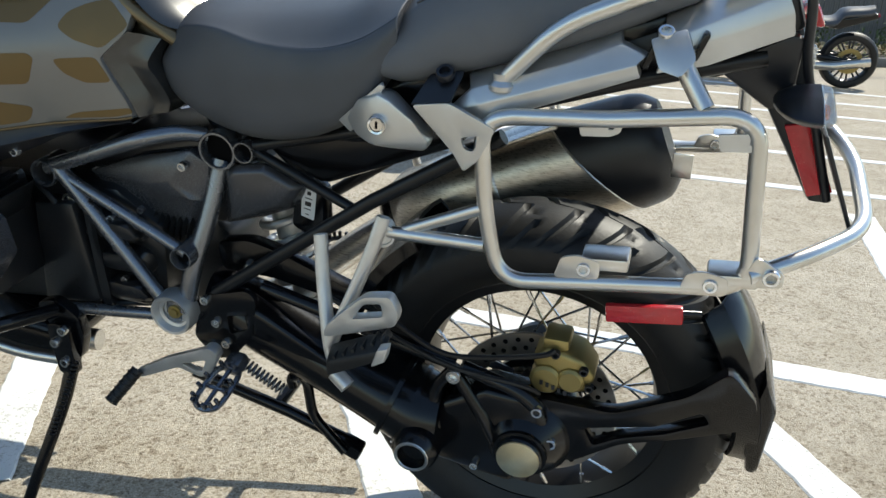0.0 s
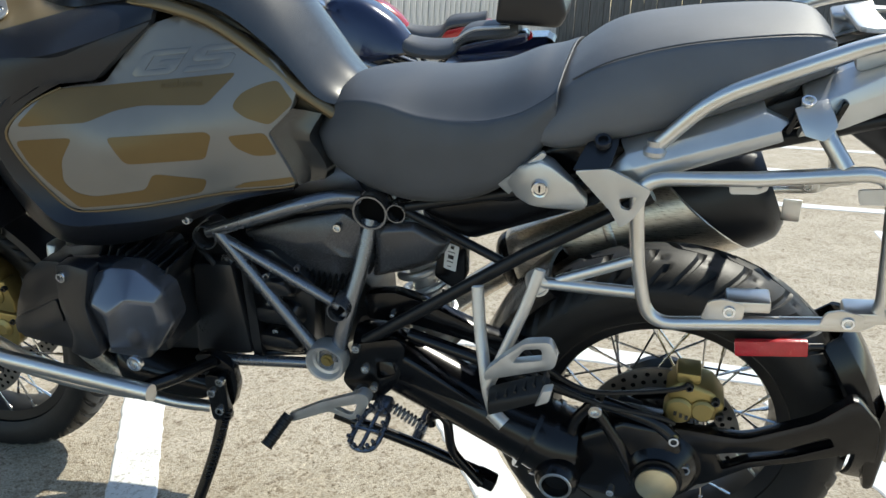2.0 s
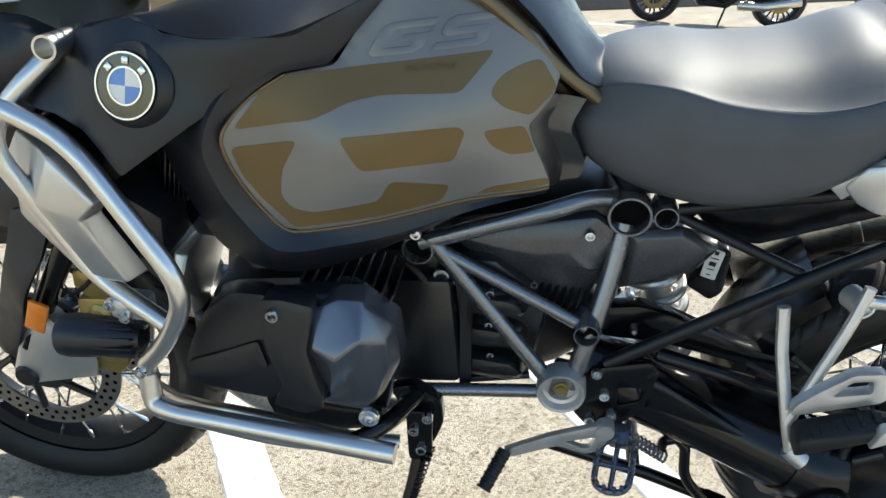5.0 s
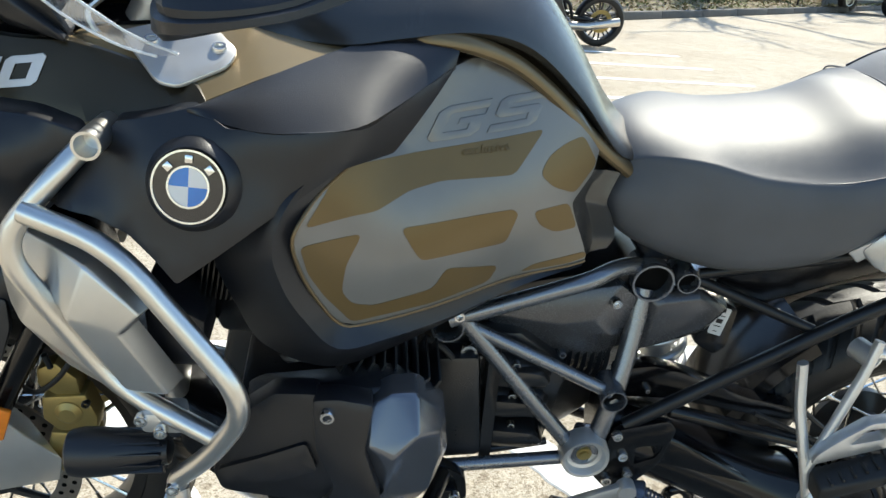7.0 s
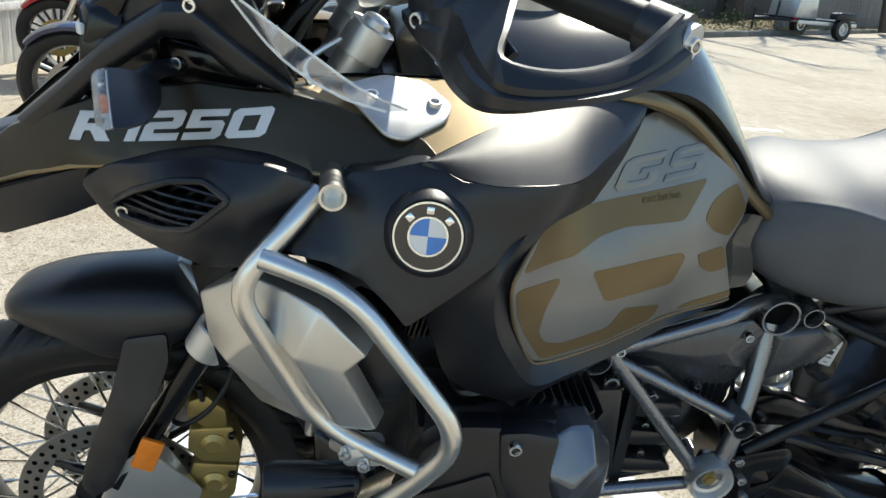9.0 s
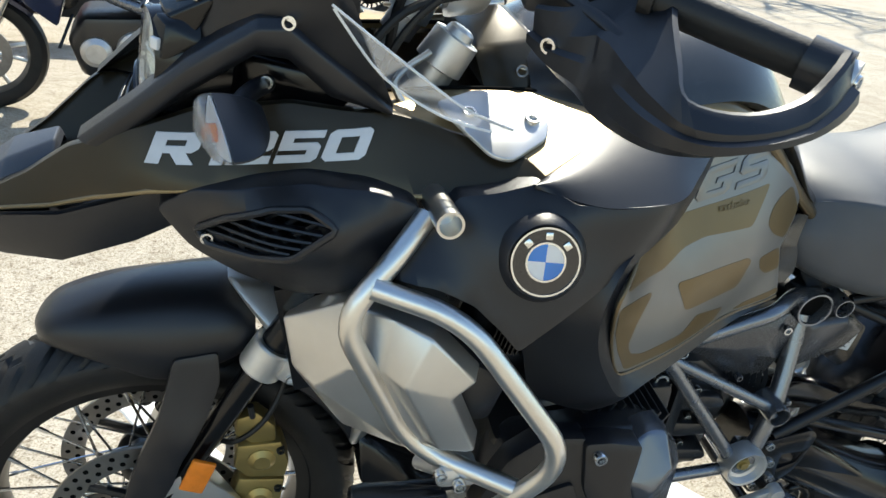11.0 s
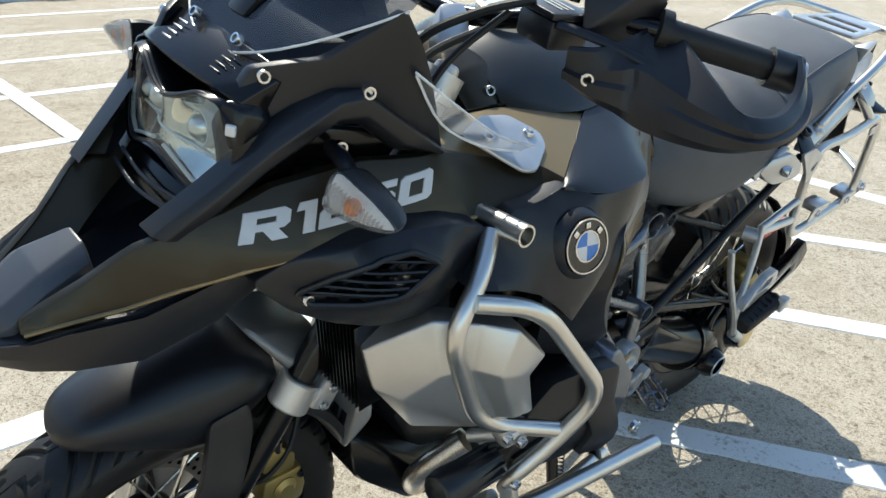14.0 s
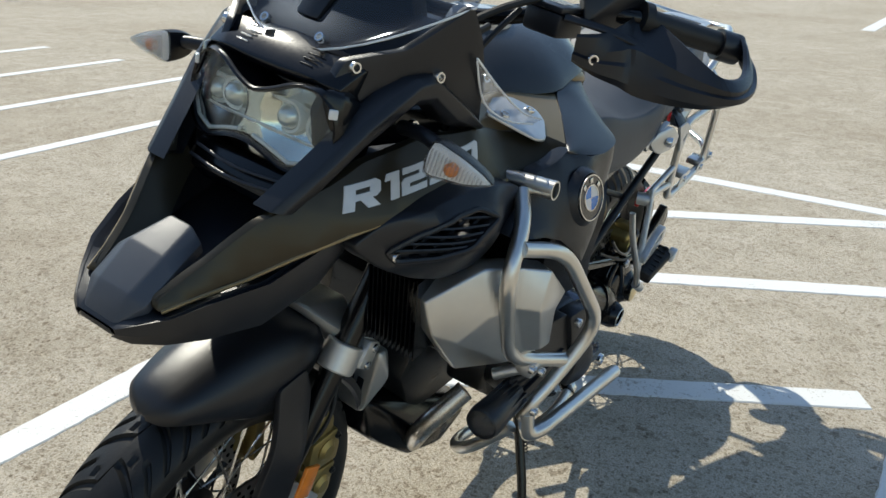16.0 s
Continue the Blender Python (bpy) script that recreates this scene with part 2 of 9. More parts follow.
def lathe(profile, seg=64, axis="Y", closed=False):
    """Turned about an axis; profile of (radius, height)."""
    rows = []
    for i in range(seg + 1):
        a = 2 * math.pi * i / seg
        c, s = math.cos(a), math.sin(a)
        rows.append([Vector({"Y": (r * c, h, r * s), "Z": (r * c, r * s, h), "X": (h, r * c, r * s)}[axis]) for r, h in profile])
    bm = grid(rows, closed)
    return bm


def rbf(ctrl):
    """A smooth depth y over (x, z) through the control points (x, y, z)."""
    C = np.array([(p[0], p[2]) for p in ctrl])
    Y = np.array([p[1] for p in ctrl])
    k = len(C)

    def phi(d):
        return np.where(d > 1e-9, d * d * np.log(d + 1e-12), 0.0)

    A = np.zeros((k + 3, k + 3))
    A[:k, :k] = phi(np.linalg.norm(C[:, None] - C[None], axis=2)) + np.eye(k) * 1e-4
    A[:k, k], A[:k, k + 1:] = 1, C
    A[k, :k], A[k + 1:, :k] = 1, C.T
    w = np.linalg.solve(A, np.concatenate([Y, np.zeros(3)]))

    def f(x, z):
        d = np.linalg.norm(C - np.array((x, z)), axis=1)
        return float(phi(d) @ w[:k] + w[k] + w[k + 1] * x + w[k + 2] * z)

    return f


def panel(outline, depth, thick=0.006, step=0.02, holes=(), edge=0.0, out=0.0):
    """A curved sheet: an outline in (x, z), a depth y(x, z), and a thickness inwards (+y)."""
    from mathutils.geometry import delaunay_2d_cdt
    loops = [outline, *holes]
    pts, edges = [], []
    for lp in loops:
        dense = []
        for a, b in zip(lp, lp[1:] + lp[:1]):
            a, b = Vector(a), Vector(b)
            k = max(1, int((b - a).length / step))
            dense += [a + (b - a) * (i / k) for i in range(k)]
        o = len(pts)
        pts += dense
        edges += [(o + i, o + (i + 1) % len(dense)) for i in range(len(dense))]
    xs, zs = [p[0] for p in outline], [p[1] for p in outline]

    def inside(x, z, lp):
        c = False
        for (ax, az), (bx, bz) in zip(lp, lp[1:] + lp[:1]):
            if (az > z) != (bz > z) and x < (bx - ax) * (z - az) / (bz - az) + ax:
                c = not c
        return c

    k = len(pts)
    z, row = min(zs) + step / 2, 0
    while z < max(zs):
        x = min(xs) + (step / 2 if row % 2 else 0)
        while x < max(xs):
            if inside(x, z, outline) and not any(inside(x, z, h) for h in holes) and min((Vector((x, z)) - p).length for p in pts[:k]) > step * 0.5:
                pts.append(Vector((x, z)))
            x += step
        z, row = z + step * 0.87, row + 1
    v2, e2, f2, *_ = delaunay_2d_cdt(pts, edges, [], 0, 1e-5)
    bm = bmesh.new()
    A = [bm.verts.new((p[0], depth(p[0], p[1]) - out, p[1])) for p in v2]
    B = [bm.verts.new((p[0], depth(p[0], p[1]) - out + thick, p[1])) for p in v2]
    for f in f2:
        c = sum((v2[i] for i in f), Vector((0, 0))) / len(f)
        if inside(c[0], c[1], outline) and not any(inside(c[0], c[1], h) for h in holes):
            bm.faces.new([A[i] for i in f])
            bm.faces.new([B[i] for i in f][::-1])
    twin = dict(zip(A, B))
    for e in [e for e in bm.edges if len(e.link_faces) == 1 and e.verts[0] in twin and e.verts[1] in twin]:
        i, j = e.verts
        bm.faces.new((i, j, twin[j], twin[i]))
    bmesh.ops.delete(bm, geom=[v for v in bm.verts if not v.link_faces], context="VERTS")
    if edge:
        rim = [e for e in bm.edges if len(e.link_faces) == 2 and e.calc_face_angle(0) > radians(50)]
        bmesh.ops.recalc_face_normals(bm, faces=bm.faces)
        bmesh.ops.bevel(bm, geom=rim, offset=edge, segments=2, profile=0.5, affect="EDGES", clamp_overlap=True)
    return bm


def corners(pts, r=0.012, n=3):
    """A closed 2D outline with rounded corners."""
    P = [Vector(p) for p in pts]
    out = []
    for i in range(len(P)):
        a, b, c = P[i - 1], P[i], P[(i + 1) % len(P)]
        d1, d2 = a - b, c - b
        k = min(r, d1.length * 0.45, d2.length * 0.45)
        p, q = b + d1.normalized() * k, b + d2.normalized() * k
        out += [tuple((1 - t) ** 2 * p + 2 * t * (1 - t) * b + t * t * q) for t in (j / n for j in range(n + 1))]
    return out


def slab(outline, y0, y1, bevel=0.003, holes=(), step=0.05):
    """A plate cut to an outline in (x, z), from y0 to y1."""
    return panel(outline, lambda x, z: min(y0, y1), abs(y1 - y0), step, holes, bevel)


def facets(verts, faces, depth, bevel=0.003, seg=2, angle=7):
    """A folded shell: named corners, flat faces between them, and a wall drawn back from its border."""
    bm = bmesh.new()
    V = {k: bm.verts.new(p) for k, p in verts.items()}
    for f in faces:
        bm.faces.new([V[k] for k in f.split()])
    bmesh.ops.recalc_face_normals(bm, faces=bm.faces)
    rim = [e for e in bm.edges if len(e.link_faces) == 1]
    ex = bmesh.ops.extrude_edge_only(bm, edges=rim)
    for v in ex["geom"]:
        if isinstance(v, bmesh.types.BMVert):
            v.co += Vector(depth)
    bmesh.ops.recalc_face_normals(bm, faces=bm.faces)
    return bevelled(bm, bevel, seg, angle)


def screw(p, r=0.008, d=(0, -1, 0), mt=None, parent=None, name="screw"):
    """A socket-head screw."""
    bm = lathe([(0.0, -0.004), (r * 0.5, -0.004), (r * 0.55, 0.0), (r * 0.6, 0.003), (r * 0.9, 0.003), (r, 0.001), (r, -0.006)], 14, "Z")
    m = Matrix.Translation(p) @ Vector(d).to_track_quat("Z", "Y").to_matrix().to_4x4()
    return part(name, moved(bm, m), mt or CHROME, parent)

# ---- ground ----


def concrete():
    m = bpy.data.materials.new("weathered_exposed_concrete")
    m.use_nodes = True
    n, l = m.node_tree.nodes, m.node_tree.links
    b = n["Principled BSDF"]
    tc = n.new("ShaderNodeTexCoord")

    def noise_tex(scale, detail, rough=0.6):
        t = n.new("ShaderNodeTexNoise")
        t.inputs["Scale"].default_value, t.inputs["Detail"].default_value, t.inputs["Roughness"].default_value = scale, detail, rough
        l.new(tc.outputs["Object"], t.inputs["Vector"])
        return t

    def ramp(src, stops):
        r = n.new("ShaderNodeValToRGB")
        r.color_ramp.elements[0].position, r.color_ramp.elements[0].color = stops[0][0], (*stops[0][1], 1)
        r.color_ramp.elements[1].position, r.color_ramp.elements[1].color = stops[-1][0], (*stops[-1][1], 1)
        for p, c in stops[1:-1]:
            r.color_ramp.elements.new(p).color = (*c, 1)
        l.new(src, r.inputs[0])
        return r

    def mult(a, c, fac=1.0):
        x = n.new("ShaderNodeMix")
        x.data_type, x.blend_type = "RGBA", "MULTIPLY"
        x.inputs[0].default_value = fac
        l.new(a, x.inputs[6])
        l.new(c, x.inputs[7])
        return x.outputs[2]

    big = ramp(noise_tex(0.55, 5).outputs["Fac"], [(0.3, (0.485, 0.425, 0.342)), (0.5, (0.555, 0.502, 0.42)), (0.72, (0.615, 0.563, 0.485))])
    mid = ramp(noise_tex(6, 6, 0.7).outputs["Fac"], [(0.3, (0.78, 0.76, 0.72)), (0.6, (1, 1, 1))])
    grit = ramp(noise_tex(220, 4, 0.75).outputs["Fac"], [(0.36, (0.36, 0.33, 0.29)), (0.46, (0.84, 0.82, 0.78)), (0.58, (1, 1, 1)), (0.68, (1.4, 1.37, 1.32))])
    vor = n.new("ShaderNodeTexVoronoi")
    vor.inputs["Scale"].default_value = 140
    l.new(tc.outputs["Object"], vor.inputs["Vector"])
    stone = ramp(vor.outputs["Color"], [(0.12, (0.40, 0.35, 0.29)), (0.34, (0.95, 0.93, 0.90)), (0.7, (1, 1, 1)), (1.0, (1.22, 1.2, 1.16))])
    vor2 = n.new("ShaderNodeTexVoronoi")
    vor2.inputs["Scale"].default_value = 60
    l.new(tc.outputs["Object"], vor2.inputs["Vector"])
    pebble = ramp(vor2.outputs["Color"], [(0.08, (0.55, 0.50, 0.44)), (0.22, (1, 1, 1)), (1.0, (1.08, 1.07, 1.05))])
    pits = ramp(noise_tex(75, 3, 0.8).outputs["Fac"], [(0.31, (0.20, 0.17, 0.14)), (0.37, (1, 1, 1))])
    spots = ramp(noise_tex(9, 2).outputs["Fac"], [(0.2, (0.5, 0.47, 0.42)), (0.3, (1, 1, 1))])
    col = mult(mult(mult(mult(big.outputs[0], mid.outputs[0]), grit.outputs[0], 0.9), stone.outputs[0], 0.7), spots.outputs[0], 0.7)
    col = mult(mult(col, pebble.outputs[0], 0.7), pits.outputs[0], 0.8)
    l.new(col, b.inputs["Base Color"])
    b.inputs["Roughness"].default_value = 0.9
    b.inputs["Specular IOR Level"].default_value = 0.2
    bp = n.new("ShaderNodeBump")
    bp.inputs["Strength"].default_value, bp.inputs["Distance"].default_value = 0.7, 0.003
    l.new(grit.outputs[0], bp.inputs["Height"])
    l.new(bp.outputs[0], b.inputs["Normal"])
    return m


CONCRETE = concrete()


def road_paint():
    m = bpy.data.materials.new("worn_white_road_paint")
    m.use_nodes = True
    n, l = m.node_tree.nodes, m.node_tree.links
    b = n["Principled BSDF"]
    tc = n.new("ShaderNodeTexCoord")
    t = n.new("ShaderNodeTexNoise")
    t.inputs["Scale"].default_value, t.inputs["Detail"].default_value, t.inputs["Roughness"].default_value = 90, 5, 0.75
    l.new(tc.outputs["Object"], t.inputs["Vector"])
    t2 = n.new("ShaderNodeTexNoise")
    t2.inputs["Scale"].default_value, t2.inputs["Detail"].default_value = 5, 4
    l.new(tc.outputs["Object"], t2.inputs["Vector"])
    add = n.new("ShaderNodeMath")
    add.operation = "MULTIPLY_ADD"
    add.inputs[1].default_value, add.inputs[2].default_value = 0.5, -0.22
    l.new(t2.outputs["Fac"], add.inputs[0])
    s = n.new("ShaderNodeMath")
    s.operation = "ADD"
    l.new(add.outputs[0], s.inputs[0])
    l.new(t.outputs["Fac"], s.inputs[1])
    r = n.new("ShaderNodeValToRGB")
    r.color_ramp.elements[0].position, r.color_ramp.elements[0].color = 0.34, (0.42, 0.39, 0.34, 1)
    r.color_ramp.elements[1].position, r.color_ramp.elements[1].color = 0.44, (0.74, 0.74, 0.72, 1)
    l.new(s.outputs[0], r.inputs[0])
    l.new(r.outputs[0], b.inputs["Base Color"])
    b.inputs["Roughness"].default_value = 0.75
    bp = n.new("ShaderNodeBump")
    bp.inputs["Strength"].default_value, bp.inputs["Distance"].default_value = 0.4, 0.003
    l.new(t.outputs["Fac"], bp.inputs["Height"])
    l.new(bp.outputs[0], b.inputs["Normal"])
    return m


PAINT = road_paint()


def ground_z(x, y):
    """The lot falls a few centimetres to a drain in front of the nose."""
    k = min(1.0, max(0.0, (-0.4 - x) / 0.95))
    f = min(1.0, max(0.0, (2.4 - y) / 1.3))
    return -0.037 * k * k * (3 - 2 * k) * f * f * (3 - 2 * f)


GX = [-400, -120, -40, -15, -8, -5, -3.5, -2.5] + [-2 + 0.1 * i for i in range(21)] + [0.5, 1, 2, 4, 8, 15, 40, 120, 400]
GY = [-400, -120, -40, -15, -8, -4, -2, -1, 0, 0.5] + [0.8 + 0.1 * i for i in range(19)] + [3, 4, 6, 10, 20, 40, 120, 400]
tagged(part("ground", grid([[Vector((x, y, ground_z(x, y))) for y in GY] for x in GX]), CONCRETE), "weathered tan concrete parking lot with exposed aggregate", "ground", kind="structure")


def stripe(a, b, w, name="parking_line", lift=0.0):
    """A painted line with slightly ragged edges."""
    a, b = Vector((*a, 0)), Vector((*b, 0))
    d = (b - a).normalized()
    s = Vector((-d.y, d.x, 0))
    k = max(2, int((b - a).length / 0.03))
    rows = []
    for i in range(k + 1):
        p = a + (b - a) * (i / k)
        r1, r2 = (noise.noise(p * 25 + Vector((q, 0, 0))) * 0.006 for q in (0, 7))
        rows.append([p + s * (w / 2 + r1) + Vector((0, 0, 0.0005)), p + s * (w / 2 + r1 - 0.004) + Vector((0, 0, 0.004)), p - s * (w / 2 + r2 - 0.004) + Vector((0, 0, 0.004)), p - s * (w / 2 + r2) + Vector((0, 0, 0.0005))])
    for row in rows:
        for v in row:
            v.z += ground_z(v.x, v.y) + lift
    return tagged(part(name, grid(rows), PAINT), "worn white painted line on the concrete parking lot", "parking line", kind="structure")


for a, b in (((-1.59, 0.78), (-0.98, -0.257)), ((-0.69, 0.74), (0.245, -0.885)), ((0.327, 0.74), (1.208, -0.885)), ((1.24, 0.74), (2.185, -0.885))):
    stripe(a, b, 0.105)
stripe((-1.7, 0.89), (2.365, 0.85), 0.115)
stripe((-0.55, -1.04), (2.365, -0.99), 0.12)
stripe((2.31, 0.785), (2.31, -0.922), 0.11)
stripe((-0.33, 3.2), (-0.22, 5.4), 0.11, lift=0.004)
stripe((1.04, 2.85), (1.0, 0.95), 0.12)
for i, x0 in enumerate((-1.4, -1.4, -1.2, -1.0, -0.8, -0.6)):
    stripe((x0, 3.2 + 1.07 * i), (2.75, 3.2 + 1.07 * i + 0.2), 0.1)
stripe((12.5, 0.7), (24.0, 0.75), 0.2)

# ---- the motorcycle: wheels, frame and rear ----
LEAN_ANGLE = 10.6
bike = new("motorcycle")
bike.matrix_basis = pose(0, 0, 0, LEAN_ANGLE, 0, 0)
tagged(bike, "bronze and black adventure motorcycle leaning on its side stand", "motorcycle")


def P(name, bm, material, parent=None, label="", angle=32):
    return part(name, bm, material, parent or bike, label, angle)


def tyre(R, half, rim_r, n=26, sub=14, slant=1.3):
    """A tyre whose slanted tread grooves follow its mesh lines."""
    prof = []
    for i in range(37):
        v = -1 + 2 * i / 36
        if abs(v) < 0.72:
            k = v / 0.72
            y = half * math.sin(k * 1.25) / math.sin(1.25)
            r = R - half * 0.62 * (1 - math.cos(k * 1.25))
        else:
            k = (abs(v) - 0.72) / 0.28
            r0 = R - half * 0.62 * (1 - math.cos(1.25))
            r = r0 + (rim_r - r0) * k
            y = math.copysign(half * (1.0 + 0.05 * math.sin(k * math.pi) - 0.25 * k * k), v)
        prof.append((r, y, v))
    rows = []
    seg = n * sub
    for i in range(seg):
        row = []
        for r, y, v in prof:
            u = abs(v)
            a = 2 * math.pi * (i + (sub / 2 if v > 0 else 0)) / seg + slant * 2 * math.pi / n * min(u, 0.72) ** 1.5
            ph = i % sub
            d = 0.0
            if ph in (0, 1) and 0.05 < u < 0.62:
                d = 0.006
            elif ph in (7, 8) and 0.33 < u < 0.72:
                d = 0.006
            elif ph in (10, 11, 12) and 0.16 < u < 0.2:
                d = 0.004
            row.append(Vector(((r - d) * math.cos(a), y, (r - d) * math.sin(a))))
        rows.append(row)
    rows.append(rows[0])
    return grid(rows)


def at(x, y, z):
    return Matrix.Translation((x, y, z))


def wheel(name, axle, R, half, rim_r, rim_half, hub_r, hub_half, spokes, label):
    """A spoked wheel: the rim with its tyre, hub and crossed spokes."""
    prof = [(rim_r - 0.022, -rim_half * 0.5), (rim_r - 0.016, -rim_half * 0.8), (rim_r + 0.004, -rim_half), (rim_r + 0.012, -rim_half * 0.96), (rim_r + 0.004, -rim_half * 0.85),
            (rim_r + 0.002, rim_half * 0.85), (rim_r + 0.012, rim_half * 0.96), (rim_r + 0.004, rim_half), (rim_r - 0.016, rim_half * 0.8), (rim_r - 0.022, rim_half * 0.5), (rim_r - 0.026, 0), (rim_r - 0.022, -rim_half * 0.5)]
    rim = P(name, moved(lathe(prof, 96), at(*axle)), RIMBLK, None, label)
    P("tyre", moved(tyre(R, half, rim_r + 0.006), at(*axle)), RUBBER, rim, "black road tyre with slanted tread grooves")
    hub = [(0.0, -hub_half - 0.01), (0.022, -hub_half - 0.01), (0.024, -hub_half), (hub_r, -hub_half), (hub_r, -hub_half + 0.012), (hub_r * 0.62, -hub_half + 0.03), (hub_r * 0.62, hub_half - 0.03), (hub_r, hub_half - 0.012), (hub_r, hub_half), (0.024, hub_half), (0.022, hub_half + 0.01), (0.0, hub_half + 0.01)]
    P("hub", moved(lathe(hub, 40), at(*axle)), ENGINE, rim)
    sm = {}
    for i in range(spokes):
        side, sweep = (-1 if i % 2 else 1), (1 if (i // 2) % 2 else -1)
        key = (side, sweep)
        if key not in sm:
            a = radians(52) * sweep
            p0 = Vector((hub_r * 0.95 * math.cos(a), side * (hub_half - 0.008), hub_r * 0.95 * math.sin(a)))
            p1 = Vector((rim_r - 0.012, side * rim_half * 0.72, 0))
            sm[key] = part("spoke", join(tube([p0, p1], 0.0022, seg=6), tube([p1 + (p0 - p1).normalized() * 0.022, p1], 0.0036, seg=6)), CHROME, rim)
            ob = sm[key]
        else:
            ob = new("spoke", sm[key].data)
            ob.parent = rim
        ob.matrix_basis = at(*axle) @ pose(0, 0, 0, 0, 360 * i / spokes, 0)
    return rim


def disc(name, axle, y, r_out, r_in, carrier, parent, holes=36):
    """A drilled brake disc on its carrier."""
    bm = lathe([(r_in, -0.0025), (r_out, -0.0025), (r_out, 0.0025), (r_in, 0.0025), (r_in, -0.0025)], 80)
    d = P(name, moved(bm, at(axle[0], y, axle[2])), DISC, parent, "drilled steel brake disc")
    hb = []
    for i in range(holes):
        a = 2 * math.pi * i / holes
        for k, rr in enumerate((0.3, 0.7)):
            q = a + (k * math.pi / holes)
            r = r_in + (r_out - r_in) * rr
            hb.append(moved(lathe([(0.0, -0.0031), (0.0042, -0.0031), (0.0042, 0.0031), (0.0, 0.0031)], 8), at(axle[0] + r * math.cos(q), y, axle[2] + r * math.sin(q))))
    # Black caps paint the shade in the drilled holes.
    P("hole_shade_caps", join(*hb), DARKHOLE, parent)["kind"] = "stuff"
    if carrier:
        P("disc_carrier", moved(lathe([(0.03, -0.003), (0.062, -0.003), (0.062, 0.003), (0.03, 0.003), (0.03, -0.003)], 32), at(axle[0], y, axle[2])), ENGINE, parent)
        for i in range(6):
            a = 2 * math.pi * i / 6
            P("carrier_arm", moved(tube([(0.055 * math.cos(a), 0, 0.055 * math.sin(a)), (r_in * 1.02 * math.cos(a + 0.35), 0, r_in * 1.02 * math.sin(a + 0.35))], 0.007, seg=8), at(axle[0], y, axle[2])), ENGINE, parent)
    return d


REAR, FRONT = (0.012, 0.0, 0.312), (-1.458, 0.0, 0.2805)
rear_wheel = wheel("rear_wheel", REAR, 0.316, 0.084, 0.208, 0.062, 0.075, 0.055, 40, "black rear wheel with crossed steel spokes")
front_wheel = wheel("front_wheel", FRONT, 0.318, 0.062, 0.236, 0.042, 0.055, 0.05, 40, "black front wheel with crossed steel spokes")
disc("rear_brake_disc", REAR, -0.075, 0.132, 0.095, True, rear_wheel)
for s in (-1, 1):
    disc("front_brake_disc", FRONT, 0.068 * s, 0.146, 0.110, True, front_wheel, 40)
P("tyre_mark", moved(lathe([(0, 0), (0.006, 0), (0.006, 0.0015), (0, 0.0015)], 12), at(FRONT[0] + 0.245, -0.055, FRONT[2] + 0.1)), GOLDY, front_wheel)

# frame
FY = -0.152
frame_l = P("frame", tube([(-0.766, FY, 0.648), (-0.585, FY, 0.717), (-0.545, FY + 0.028, 0.722), (-0.508, FY + 0.052, 0.714)], 0.0122, 0.03, seg=18), FRAME, None, "anthracite painted steel tube trellis frame")
P("frame_tube", tube([(-0.752, FY, 0.655), (-0.58, FY - 0.02, 0.455)], 0.0118, seg=18), FRAME, frame_l)
P("frame_tube", tube([(-0.745, FY, 0.642), (-0.528, FY - 0.015, 0.542)], 0.0096, seg=16), FRAME, frame_l)
P("frame_tube", tube([(-0.490, FY + 0.054, 0.676), (-0.501, FY + 0.024, 0.60), (-0.522, FY - 0.01, 0.52), (-0.54, FY - 0.02, 0.44)], 0.0142, 0.08, seg=18), FRAME, frame_l)
P("frame_tube", tube([(-0.80, FY - 0.03, 0.405), (-0.56, FY - 0.02, 0.425)], 0.0102, seg=16), FRAME, frame_l)
P("frame_lug", hull([(-0.565, -0.185, 0.475), (-0.53, -0.18, 0.47), (-0.515, -0.175, 0.43), (-0.54, -0.18, 0.40), (-0.575, -0.185, 0.41), (-0.565, -0.15, 0.475), (-0.53, -0.15, 0.47), (-0.515, -0.15, 0.43), (-0.54, -0.15, 0.40), (-0.575, -0.15, 0.41)], 0.006), FRAME, frame_l)


def ring_boss(p, r, w, mt=FRAME, depth=0.05):
    """A hollow frame boss, open to the side."""
    bm = lathe([(r * 0.84, 0.0008), (r * 0.87, -0.001), (r * 0.97, -0.001), (r, 0.001), (r, depth), (r * 0.82, depth), (r * 0.82, 0.04), (r * 0.84, 0.0008)], 32)
    return P("frame_boss", moved(bm, at(p[0], p[1] - w, p[2])), mt, frame_l)


for p, rad, w in (((-0.485, -0.118, 0.696), 0.0305, 0.0), ((-0.768, -0.152, 0.641), 0.0225, 0.012), ((-0.527, -0.17, 0.541), 0.0185, 0.016), ((-0.438, -0.124, 0.702), 0.0165, 0.0)):
    ring_boss(p, rad, w)
    # A black disc paints the shade down inside the boss.
    P("boss_shade_disc", moved(lathe([(0, 0), (rad * 0.83, 0), (rad * 0.83, 0.002), (0, 0.002)], 24), at(p[0], p[1] - w + 0.016, p[2])), DARKHOLE, frame_l)
sub = P("subframe", tube([(-0.492, -0.155, 0.472), (-0.222, -0.162, 0.672), (-0.04, -0.165, 0.79)], 0.0105, seg=16), FRAMEBLK, None, "black steel rear subframe tubes")
